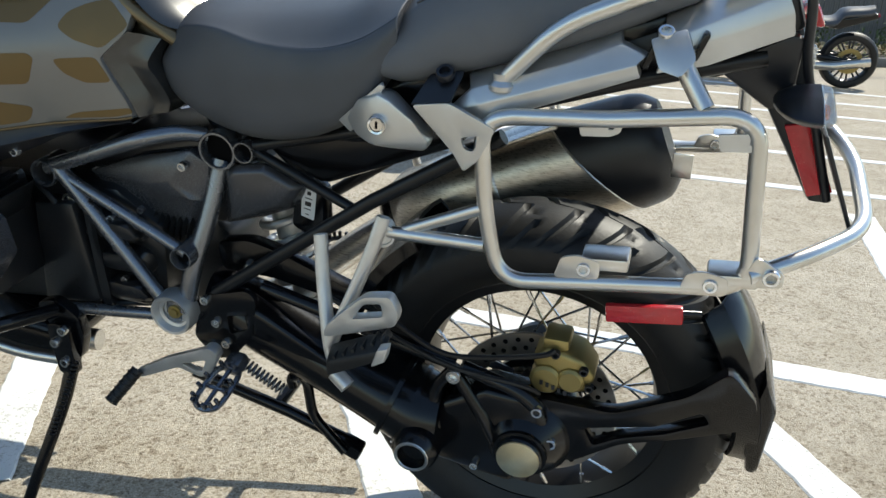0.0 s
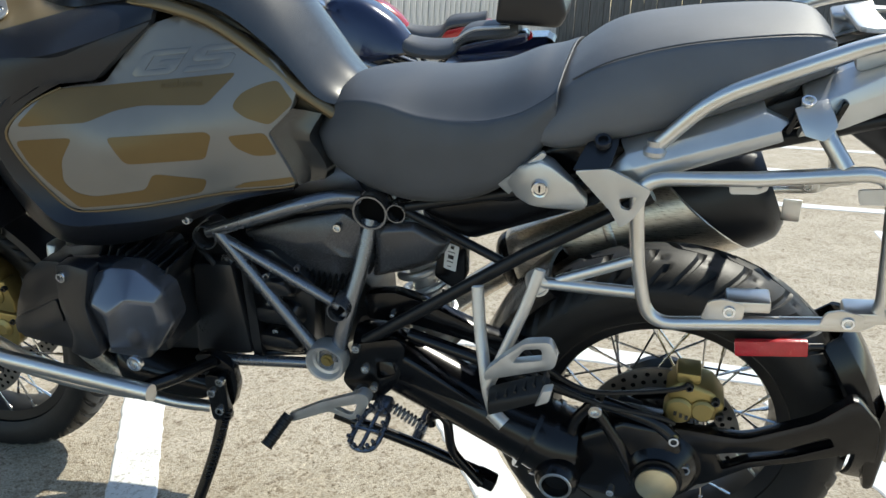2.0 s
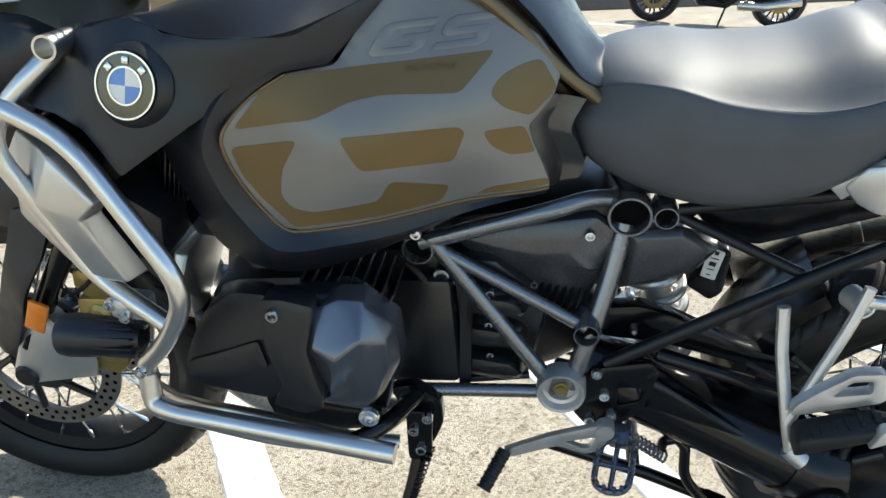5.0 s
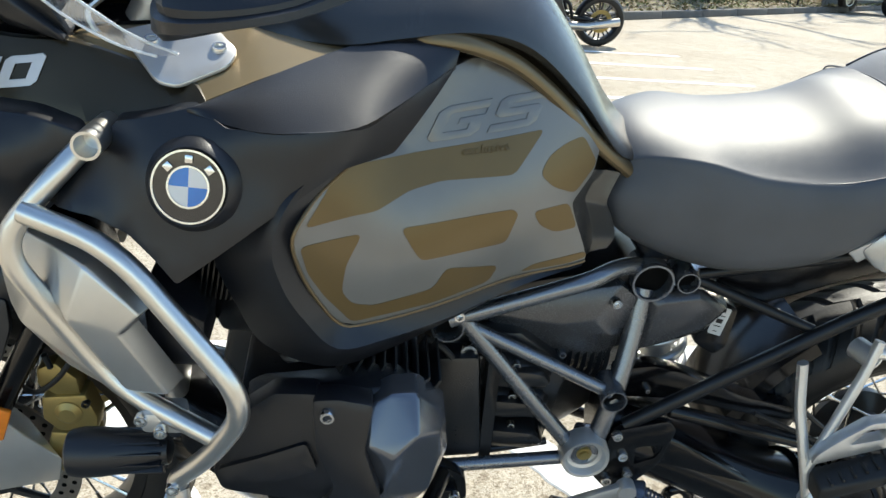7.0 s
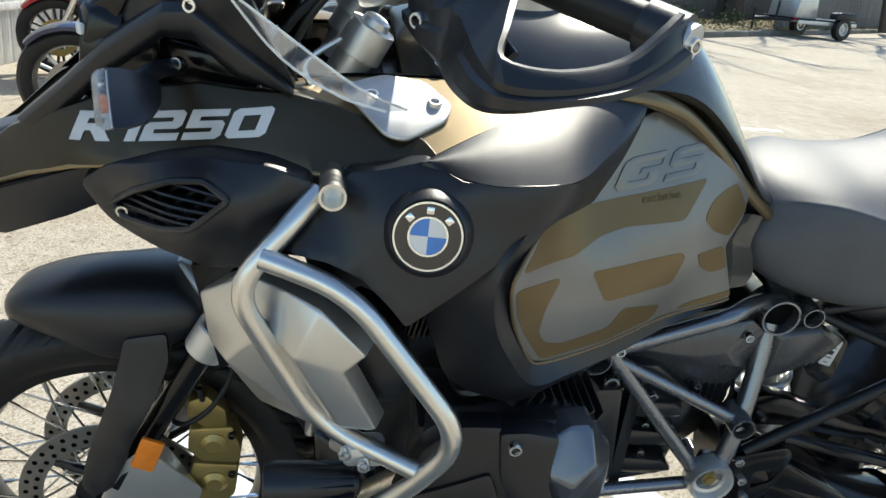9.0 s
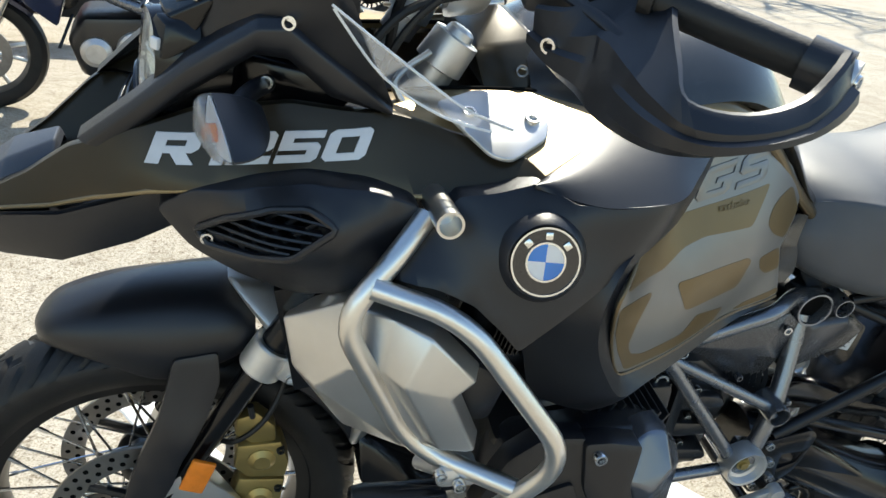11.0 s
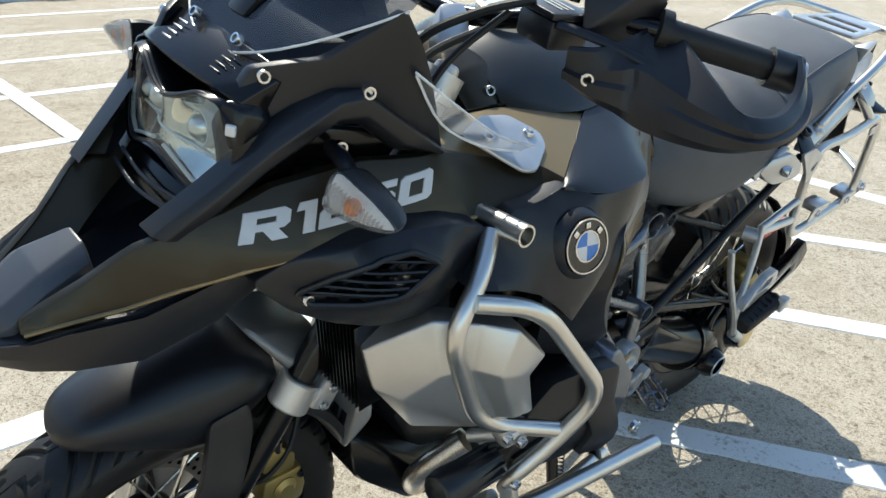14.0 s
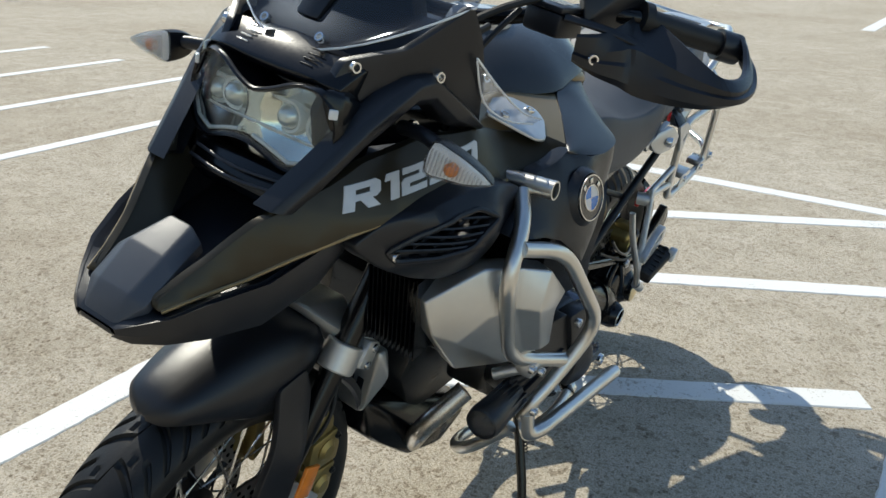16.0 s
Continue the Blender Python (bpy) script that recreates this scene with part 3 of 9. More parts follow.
for pts, rad in (([(-0.422, -0.112, 0.711), (-0.25, -0.14, 0.763), (-0.10, -0.15, 0.80)], 0.0082), ([(-0.422, -0.112, 0.702), (-0.255, -0.15, 0.65)], 0.0078), ([(-0.492, 0.155, 0.472), (-0.04, 0.165, 0.79)], 0.0115),
                 ([(-0.43, 0.13, 0.715), (-0.10, 0.15, 0.80)], 0.0085), ([(-0.10, -0.13, 0.80), (0.10, -0.115, 0.862), (0.26, -0.09, 0.90)], 0.011)):
    P("subframe_tube", tube(pts, rad, seg=14), FRAMEBLK, sub)
far_frame = P("frame_far_side", tube([(-0.766, 0.15, 0.648), (-0.55, 0.15, 0.727), (-0.483, 0.15, 0.722)], 0.0122), FRAME)
P("frame_tube", tube([(-0.752, 0.15, 0.655), (-0.58, 0.17, 0.455)], 0.0118), FRAME, far_frame)
P("frame_tube", tube([(-0.477, 0.15, 0.70), (-0.54, 0.17, 0.44)], 0.0142), FRAME, far_frame)

# foot rest boss ring and hanger plate
ring = P("swingarm_pivot_ring", moved(lathe([(0.0, 0.016), (0.02, 0.016), (0.021, 0.012), (0.026, 0.010), (0.030, 0.0), (0.034, -0.001), (0.036, 0.006), (0.036, 0.03), (0, 0.03)], 36), at(-0.553, -0.197, 0.441)), ALUCAST, None, "pale cast aluminium pivot cover ring")
P("pivot_bolt", moved(lathe([(0, -0.004), (0.007, -0.004), (0.0075, 0), (0.011, 0.0), (0.012, 0.004), (0.012, 0.02)], 18), at(-0.553, -0.186, 0.441)), GOLD, ring, "brass-coloured centre bolt")
hanger = P("foot_rest_hanger", slab(corners([(-0.508, 0.47), (-0.43, 0.492), (-0.416, 0.475), (-0.43, 0.405), (-0.468, 0.36), (-0.50, 0.352), (-0.535, 0.39), (-0.52, 0.44)], 0.012), -0.168, -0.155, 0.003, [corners([(-0.468, 0.405), (-0.436, 0.42), (-0.43, 0.445), (-0.47, 0.44)], 0.006)]), GLOSSBLK, None, "black foot rest hanger plate")
for p in ((-0.504, -0.172, 0.464), (-0.489, -0.172, 0.425), (-0.475, -0.172, 0.388), (-0.505, -0.172, 0.375)):
    screw(p, 0.008, parent=hanger)
P("gear_lever", join(slab(corners([(-0.480, 0.402), (-0.470, 0.385), (-0.490, 0.347), (-0.508, 0.338), (-0.548, 0.349), (-0.612, 0.317), (-0.624, 0.312), (-0.630, 0.325), (-0.565, 0.364)], 0.007), -0.205, -0.194, 0.003, [corners([(-0.495, 0.374), (-0.503, 0.351), (-0.514, 0.348), (-0.540, 0.358)], 0.004)]), moved(lathe([(0, 0), (0.013, 0), (0.014, 0.003), (0.014, 0.02), (0, 0.02)], 18), at(-0.484, -0.211, 0.388))), ALUCAST, None, "grey forged gear lever")
lev_rub = P("gear_lever_rubber", tube([(-0.626, -0.205, 0.327), (-0.652, -0.25, 0.29)], 0.0105, seg=12), RUBBER)
for k in range(6):
    P("rib", moved(lathe([(0.0095, -0.002), (0.012, -0.001), (0.012, 0.001), (0.0095, 0.002)], 14, "Z"), at(*(Vector((-0.63, -0.212, 0.322)).lerp(Vector((-0.652, -0.25, 0.29)), k / 5))) @ Vector((-0.026, -0.045, -0.037)).to_track_quat("Z", "Y").to_matrix().to_4x4()), RUBBER, lev_rub)


def foot_peg():
    """A toothed enduro foot rest: an open frame with a cross web and teeth."""
    rim = curve([(0, 0.0, 0), (0.02, 0.006, 0), (0.025, 0.034, 0), (0.024, 0.066, 0), (0.011, 0.078, 0), (-0.011, 0.078, 0), (-0.024, 0.066, 0), (-0.025, 0.034, 0), (-0.02, 0.006, 0)], 5, True)
    bms = [tube(rim, 0.005, seg=8, closed=True), tube([(0, 0, 0), (0, 0.078, 0)], 0.004, seg=8), tube([(-0.025, 0.04, 0), (0.025, 0.04, 0)], 0.004, seg=8)]
    for i in range(0, len(rim), 3):
        p = rim[i]
        bms.append(box(p + Vector((0, 0, 0.008)), (0.006, 0.006, 0.016), 0.001))
    bms.append(box((0, -0.012, -0.003), (0.03, 0.035, 0.022), 0.004))
    return join(*bms)


PY = Vector((-0.015, -0.09, -0.036)).normalized()
PX = Vector((-1, 0, -0.17))
PX = (PX - PY * PX.dot(PY)).normalized()
PEG_M = Matrix.Translation((-0.46, -0.19, 0.356)) @ Matrix((PX, PY, PX.cross(PY))).transposed().to_4x4()
P("foot_rest", moved(foot_peg(), PEG_M), COVERGREY, None, "toothed grey steel rider foot rest")
P("foot_rest_far", moved(foot_peg(), Matrix.Translation((-0.45, 0.18, 0.37)) @ pose(0, 0, 0, 0, 0, 0)), FRAMEBLK)
# return spring, centre stand
coil = [Vector((0.009 * math.cos(a * 0.9), 0.009 * math.sin(a * 0.9), a * 0.0011)) for a in range(0, 90)]
SPR = Matrix.Translation((-0.468, -0.165, 0.362)) @ Vector((0.078, 0.0, -0.047)).to_track_quat("Z", "Y").to_matrix().to_4x4()
P("stand_spring", moved(tube(coil, 0.0022, seg=6), SPR), COVERGREY)
cs = P("centre_stand", tube([(-0.57, -0.13, 0.285), (-0.40, -0.125, 0.235), (-0.275, -0.12, 0.186)], 0.0105), GLOSSBLK, None, "folded black centre stand")
P("stand_leg", tube([(-0.57, 0.13, 0.285), (-0.24, 0.12, 0.172)], 0.0105), GLOSSBLK, cs)
P("stand_tread", tube([(-0.365, -0.135, 0.325), (-0.352, -0.14, 0.315), (-0.345, -0.145, 0.255), (-0.29, -0.145, 0.19)], 0.0085, 0.02), GLOSSBLK, cs)
P("stand_hook", tube([(-0.365, -0.135, 0.325), (-0.385, -0.135, 0.318), (-0.385, -0.13, 0.295)], 0.0085, 0.01), GLOSSBLK, cs)
P("stand_foot", box((-0.285, -0.125, 0.186), (0.04, 0.03, 0.026), 0.005, rot=(0, 22, 0)), GLOSSBLK, cs)
P("cross_tube", tube([(-0.42, -0.12, 0.24), (-0.42, 0.12, 0.24)], 0.011), GLOSSBLK, cs)
# side stand: from its bracket down to the ground
stand = P("side_stand", join(tube([(-0.752, -0.20, 0.325), (-0.762, -0.235, 0.25), (-0.80, -0.30, 0.12), (-0.842, -0.348, -0.010)], 0.012, 0.05, r2=0.0095), box((-0.846, -0.354, -0.012), (0.075, 0.06, 0.008), 0.003, rot=(-LEAN_ANGLE, 0, -20))), GLOSSBLK, None, "black side stand resting on the concrete")
P("stand_bracket", join(slab(corners([(-0.80, 0.425), (-0.765, 0.435), (-0.725, 0.41), (-0.72, 0.37), (-0.735, 0.325), (-0.765, 0.315), (-0.775, 0.36), (-0.785, 0.39)], 0.01), -0.205, -0.185, 0.003), slab(corners([(-0.775, 0.40), (-0.735, 0.40), (-0.735, 0.30), (-0.77, 0.30)], 0.012), -0.222, -0.205, 0.004)), GLOSSBLK, stand)
for p in ((-0.751, -0.226, 0.328), (-0.762, -0.226, 0.365), (-0.742, -0.226, 0.392), (-0.779, -0.21, 0.408)):
    screw(p, 0.0085, parent=stand)
coil2 = [Vector((0.0052 * math.cos(a * 0.9), 0.0052 * math.sin(a * 0.9), a * 0.0011)) for a in range(0, 130)]
P("side_stand_spring", moved(tube(coil2, 0.0014, seg=6), Matrix.Translation((-0.735, -0.215, 0.33)) @ Vector((-0.04, -0.06, -0.14)).to_track_quat("Z", "Y").to_matrix().to_4x4()), FRAMEBLK, stand)

# swing arm with shaft drive, final drive housing
swing = P("swing_arm", loft([[(x + dx, y + r * math.cos(a) * 1.05, z + r * math.sin(a)) for dx, a in [(0, 2 * math.pi * k / 14) for k in range(14)]] for x, y, z, r in
                          ((-0.52, -0.10, 0.43, 0.05), (-0.44, -0.105, 0.405, 0.058), (-0.34, -0.112, 0.365, 0.058), (-0.24, -0.12, 0.325, 0.06), (-0.165, -0.125, 0.30, 0.068), (-0.12, -0.125, 0.292, 0.062))], 5, 2), GLOSSBLK, None, "black cast swing arm around the drive shaft")
P("swing_arm_cover", hull([(-0.45, -0.165, 0.47), (-0.40, -0.17, 0.45), (-0.22, -0.17, 0.345), (-0.20, -0.165, 0.315), (-0.42, -0.165, 0.375), (-0.44, -0.165, 0.40), (-0.45, -0.12, 0.47), (-0.2, -0.12, 0.33), (-0.42, -0.12, 0.37)], 0.012, 3), GLOSSBLK, swing)
for k in range(3):
    P("rib", moved(lathe([(0.060, -0.004), (0.071, -0.004), (0.071, 0.004), (0.060, 0.004), (0.060, -0.004)], 24, "X"), at(-0.205 + 0.028 * k, -0.122, 0.313 - 0.011 * k) @ pose(0, 0, 0, 0, 22, 0)), GLOSSBLK, swing)
final = P("final_drive", join(
    moved(lathe([(0, -0.075), (0.042, -0.073), (0.054, -0.06), (0.072, -0.035), (0.082, 0.0), (0.082, 0.04), (0, 0.045)], 40), at(REAR[0], -0.105, 0.295)),
    hull([(-0.12, -0.16, 0.345), (-0.05, -0.165, 0.39), (0.02, -0.165, 0.385), (0.05, -0.165, 0.345), (0.0, -0.17, 0.22), (-0.13, -0.165, 0.235), (-0.15, -0.165, 0.27), (-0.12, -0.10, 0.345), (-0.05, -0.1, 0.39), (0.02, -0.1, 0.385), (0.05, -0.1, 0.345), (0.0, -0.1, 0.22), (-0.13, -0.1, 0.235)], 0.012, 3)), GLOSSBLK, None, "black final drive housing")
P("hub_cap", moved(lathe([(0, -0.01), (0.034, -0.01), (0.036, -0.007), (0.036, 0.0), (0.041, 0.001), (0.042, 0.006), (0.042, 0.02), (0, 0.02)], 40), at(REAR[0], -0.184, 0.295)), GLOSSBLK, final)
P("hub_plug", moved(lathe([(0, -0.008), (0.015, -0.007), (0.0325, -0.003), (0.0335, 0.0), (0.0335, 0.01)], 40), at(REAR[0], -0.193, 0.295)), POLISHED, final, "polished axle plug with the gold ground reflection put into its colour")
P("lower_pivot", moved(lathe([(0, -0.002), (0.022, -0.002), (0.023, -0.012), (0.028, -0.013), (0.030, -0.010), (0.036, 0.0), (0.038, 0.01), (0.038, 0.06), (0, 0.06)], 36), at(-0.148, -0.205, 0.278)), GLOSSBLK, final)
P("pivot_lip", moved(lathe([(0.0225, -0.001), (0.0235, -0.003), (0.0265, -0.003), (0.0275, -0.001), (0.0225, -0.001)], 36), at(-0.148, -0.217, 0.278)), STEEL, final)
P("torque_arm", tube([(-0.42, -0.135, 0.485), (-0.10, -0.15, 0.415)], 0.011, flat=0.7), GLOSSBLK, final, "black torque strut")
for pts, rad in (([(-0.098, -0.16, 0.41), (-0.05, -0.165, 0.34), (-0.02, -0.165, 0.28)], 0.011), ([(-0.085, -0.16, 0.42), (0.0, -0.165, 0.40), (0.035, -0.165, 0.37)], 0.011), ([(-0.098, -0.15, 0.41), (-0.135, -0.15, 0.36), (-0.12, -0.165, 0.27)], 0.012)):
    P("housing_rib", tube(pts, rad, 0.03, flat=0.8), GLOSSBLK, final)
for p, r in (((0.032, -0.175, 0.374), 0.009), ((0.055, -0.17, 0.316), 0.0095), ((-0.095, -0.178, 0.412), 0.012), ((-0.06, -0.172, 0.245), 0.007)):
    screw(p, r, parent=final)
cal = P("rear_brake_caliper", join(hull([(0.01, -0.125, 0.435), (0.035, -0.13, 0.458), (0.085, -0.13, 0.445), (0.108, -0.125, 0.415), (0.095, -0.125, 0.385), (0.03, -0.13, 0.385), (0.01, -0.06, 0.435), (0.035, -0.06, 0.458), (0.085, -0.06, 0.445), (0.108, -0.06, 0.415), (0.095, -0.06, 0.385), (0.03, -0.06, 0.385)], 0.008, 3), moved(lathe([(0, -0.008), (0.02, -0.008), (0.024, -0.004), (0.024, 0.02)], 20), at(0.035, -0.13, 0.405)), moved(lathe([(0, -0.008), (0.016, -0.008), (0.02, -0.004), (0.02, 0.02)], 20), at(0.072, -0.13, 0.41)), box((0.045, -0.10, 0.462), (0.04, 0.05, 0.02), 0.006)), GOLD, None, "gold brake caliper with two pistons")
P("caliper_mark", join(*[box((0.03 + 0.009 * k, -0.1395, 0.403 - 0.003 * k), (0.005, 0.001, 0.008), 0.0) for k in range(5)]), ENGINE, cal)
for p in ((0.09, -0.134, 0.43), (0.047, -0.134, 0.452), (0.10, -0.13, 0.40)):
    screw(p, 0.007, mt=ENGINE, parent=cal)
P("brake_hose", tube(curve([(-0.24, -0.16, 0.52), (-0.18, -0.165, 0.475), (-0.11, -0.17, 0.445), (-0.03, -0.155, 0.445), (0.03, -0.145, 0.455), (0.045, -0.135, 0.46)], 6), 0.0042, seg=8), FRAMEBLK, None, "black braided rear brake hose")
P("sensor_cable", tube(curve([(-0.3, -0.155, 0.5), (-0.12, -0.17, 0.43), (0.0, -0.165, 0.41), (0.03, -0.15, 0.39)], 6), 0.004, seg=8), RUBBER)
# tyre hugger and its arm
P("hugger_arm", join(slab(corners([(0.018, 0.375), (0.14, 0.372), (0.24, 0.425), (0.29, 0.478), (0.335, 0.43), (0.322, 0.385), (0.23, 0.345), (0.155, 0.318), (0.085, 0.265), (0.03, 0.272)], 0.015), -0.142, -0.118, 0.006, [corners([(0.10, 0.335), (0.20, 0.362), (0.262, 0.402), (0.275, 0.385), (0.215, 0.352), (0.15, 0.328), (0.115, 0.305)], 0.006)])), GLOSSBLK, None, "black mudguard arm beside the rear wheel")


def arch(c, r0, a0, a1, half, thick, drop, n=18, taper=0.6):
    """A mudguard: a curved shell round a wheel, from angle a0 to a1 degrees."""
    secs = []
    for i in range(n + 1):
        a = radians(a0 + (a1 - a0) * i / n)
        k = 1 - (1 - taper) * abs(2 * i / n - 1) ** 3
        ring_ = []
        for r, hh in ((r0, half), (r0 - thick, half - thick)):
            side = [(-hh * k, r - drop), (-hh * k * 0.95, r - drop * 0.35), (-hh * k * 0.6, r - 0.004), (0, r), (hh * k * 0.6, r - 0.004), (hh * k * 0.95, r - drop * 0.35), (hh * k, r - drop)]
            ring_ += side if r == r0 else side[::-1]
        secs.append([Vector((c[0] + rr * math.cos(a), y, c[2] + rr * math.sin(a))) for y, rr in ring_])
    return grid(secs, True, True)


hug = P("rear_mudguard", arch(REAR, 0.358, 41, -8, 0.098, 0.006, 0.05), GLOSSBLK, None, "black plastic rear mudguard close behind the tyre")
P("mud_flap", hull([(0.345, -0.09, 0.44), (0.37, -0.08, 0.38), (0.362, -0.08, 0.26), (0.345, -0.08, 0.26), (0.33, -0.09, 0.34), (0.345, 0.09, 0.44), (0.37, 0.08, 0.38), (0.362, 0.08, 0.26), (0.345, 0.08, 0.26)], 0.006), GLOSSBLK, hug)
P("side_reflector", join(box((0.162, -0.095, 0.522), (0.108, 0.012, 0.028), 0.003, rot=(0, -8, 0))), RED, hug, "long red side reflector")
P("reflector_stay", tube([(0.24, -0.07, 0.52), (0.2, -0.088, 0.525)], 0.006), GLOSSBLK, hug)

# ---- seats, tail, luggage racks, exhaust ----


def seat_skin(rows):
    """A seat from half sections: x, top z, crease y z, side y z, lower y z."""
    secs = []
    for x, zt, yc, zc, ys, zs, yl, zl in rows:
        half = [(0, zt), (yc * 0.55, zt - (zt - zc) * 0.22), (yc * 0.92, zc + 0.006), (yc + 0.004, zc - 0.006), (ys, zs), (yl, zl)]
        full = [(-y, z) for y, z in half] + [(0, zl - 0.004)] + [(y, z) for y, z in half[:0:-1]]
        secs.append([(x, y, z) for y, z in full])
    return loft(secs, 6, 4)


RIDER = ((-0.585, 0.835, 0.05, 0.825, 0.065, 0.815, 0.05, 0.80), (-0.568, 0.872, 0.075, 0.846, 0.10, 0.82, 0.085, 0.785), (-0.53, 0.896, 0.098, 0.872, 0.125, 0.815, 0.11, 0.762), (-0.46, 0.903, 0.130, 0.882, 0.148, 0.81, 0.13, 0.742), (-0.385, 0.906, 0.148, 0.873, 0.162, 0.81, 0.145, 0.738),
         (-0.30, 0.920, 0.160, 0.876, 0.174, 0.825, 0.155, 0.757), (-0.24, 0.944, 0.168, 0.893, 0.180, 0.85, 0.16, 0.795), (-0.205, 0.950, 0.166, 0.912, 0.176, 0.88, 0.16, 0.838), (-0.182, 0.958, 0.158, 0.928, 0.164, 0.91, 0.15, 0.885))
rider_seat = P("rider_seat", seat_skin(RIDER), SEAT, None, "dark grey vinyl rider seat with piping", 50)
for s in (-1, 1):
    P("seam", tube(curve([(x, s * (yc * 0.96 + 0.003), zc + 0.001) for x, zt, yc, zc, *_ in RIDER[1:]], 5), 0.0013, seg=6), PADGREY, rider_seat, "stitched seam")
x, zt, yc, zc, ys, zs, yl, zl = RIDER[-1]
P("piping", tube(curve([(x, -ys, zs), (x, -yc, zc + 0.004), (x + 0.002, -yc * 0.55, zt - 0.008), (x + 0.003, 0, zt + 0.001), (x + 0.002, yc * 0.55, zt - 0.008), (x, yc, zc + 0.004), (x, ys, zs)], 6), 0.0013, seg=8), SEATSIDE, rider_seat, "piping along the rear edge")
PILLION = ((-0.222, 0.895, 0.11, 0.89, 0.158, 0.874, 0.14, 0.86), (-0.205, 0.925, 0.135, 0.905, 0.172, 0.876, 0.155, 0.85), (-0.165, 0.965, 0.145, 0.935, 0.176, 0.89, 0.158, 0.847), (-0.11, 0.997, 0.147, 0.965, 0.174, 0.915, 0.156, 0.862), (-0.02, 1.013, 0.142, 0.99, 0.166, 0.935, 0.15, 0.888),
           (0.08, 1.022, 0.132, 1.003, 0.15, 0.957, 0.14, 0.925), (0.145, 1.022, 0.118, 1.005, 0.132, 0.978, 0.12, 0.952), (0.172, 1.006, 0.10, 0.995, 0.112, 0.975, 0.10, 0.96), (0.18, 0.985, 0.07, 0.98, 0.08, 0.972, 0.07, 0.964))
pillion = P("pillion_seat", seat_skin(PILLION), SEATSIDE, None, "dark grey vinyl pillion seat", 50)
for s in (-1, 1):
    P("piping", tube(curve([(x, s * (yc * 0.92 + 0.003), zc + 0.007) for x, zt, yc, zc, *_ in PILLION[2:8]], 5), 0.0014, seg=6), SEAT, pillion)
P("seat_base", hull([(-0.56, -0.09, 0.80), (-0.2, -0.14, 0.83), (0.16, -0.10, 0.955), (-0.50, -0.10, 0.72), (-0.25, -0.13, 0.74), (0.2, -0.09, 0.90), (-0.56, 0.09, 0.80), (-0.2, 0.14, 0.83), (0.16, 0.10, 0.955), (-0.50, 0.10, 0.72), (-0.25, 0.13, 0.74), (0.2, 0.09, 0.90)], 0.01), GLOSSBLK)
P("inner_rear_guard", hull([(-0.42, -0.115, 0.73), (-0.30, -0.12, 0.74), (-0.05, -0.125, 0.81), (-0.12, -0.12, 0.745), (-0.315, -0.112, 0.662), (-0.372, -0.1, 0.67), (-0.42, 0.115, 0.73), (-0.05, 0.125, 0.81), (-0.12, 0.12, 0.745), (-0.3, 0.115, 0.68)], 0.01), GLOSSBLK, None, "black inner mudguard under the seat")

# silver tail trim
TAIL_V = {"a": (-0.111, -0.190, 0.823), "g": (-0.056, -0.190, 0.816), "f": (0.120, -0.172, 0.884), "m": (-0.070, -0.194, 0.838), "n": (0.114, -0.176, 0.900), "b": (-0.082, -0.182, 0.853), "c": (0.040, -0.170, 0.896), "d": (0.094, -0.164, 0.920), "e": (0.124, -0.164, 0.908), "p": (-0.092, -0.150, 0.862), "q": (0.090, -0.135, 0.930)}
TAIL_F = ["a g m", "a m b", "g f n m", "m n e d c b", "b c d q p"]
REAR_V = {"h": (0.142, -0.160, 0.926), "i": (0.268, -0.116, 0.982), "j": (0.285, -0.108, 0.932), "k": (0.192, -0.150, 0.899), "l": (0.136, -0.167, 0.889), "o": (0.144, -0.165, 0.912), "r": (0.280, -0.114, 0.958), "t": (0.138, -0.115, 0.945), "u": (0.265, -0.080, 0.998)}
REAR_F = ["h o r i", "o l k j r", "h i u t"]
for sgn in (1, -1):
    bm = facets(TAIL_V, TAIL_F, (0, 0.02, 0), 0.002)
    tail = P("tail_trim" if sgn > 0 else "tail_trim_far", bm if sgn > 0 else mirrored(bm), ALU, None, "silver painted tail side trim")
    bm = facets(REAR_V, REAR_F, (0, 0.02, 0), 0.002)
    P("rear_section", bm if sgn > 0 else mirrored(bm), ALU, tail)
P("tail_core", hull([(-0.1, -0.12, 0.84), (0.28, -0.09, 0.985), (0.30, -0.085, 0.935), (0.0, -0.12, 0.83), (-0.1, 0.12, 0.84), (0.28, 0.09, 0.985), (0.30, 0.085, 0.935), (0.0, 0.12, 0.83)], 0.008), PLASTIC)
lockp = P("seat_lock_plate", join(hull([(-0.232, -0.185, 0.845 - 0.02), (-0.196, -0.205, 0.842), (-0.178, -0.21, 0.836), (-0.145, -0.215, 0.815), (-0.125, -0.21, 0.785), (-0.135, -0.20, 0.77), (-0.205, -0.20, 0.768), (-0.232, -0.19, 0.778), (-0.25, -0.18, 0.796), (-0.19, -0.16, 0.84), (-0.13, -0.16, 0.78), (-0.23, -0.16, 0.78)], 0.005, 2), hull([(-0.262, -0.175, 0.79), (-0.195, -0.195, 0.852), (-0.187, -0.195, 0.848), (-0.245, -0.175, 0.775), (-0.262, -0.165, 0.79), (-0.195, -0.18, 0.852), (-0.245, -0.165, 0.775)], 0.002)), ALU, None, "silver plate with the seat lock")
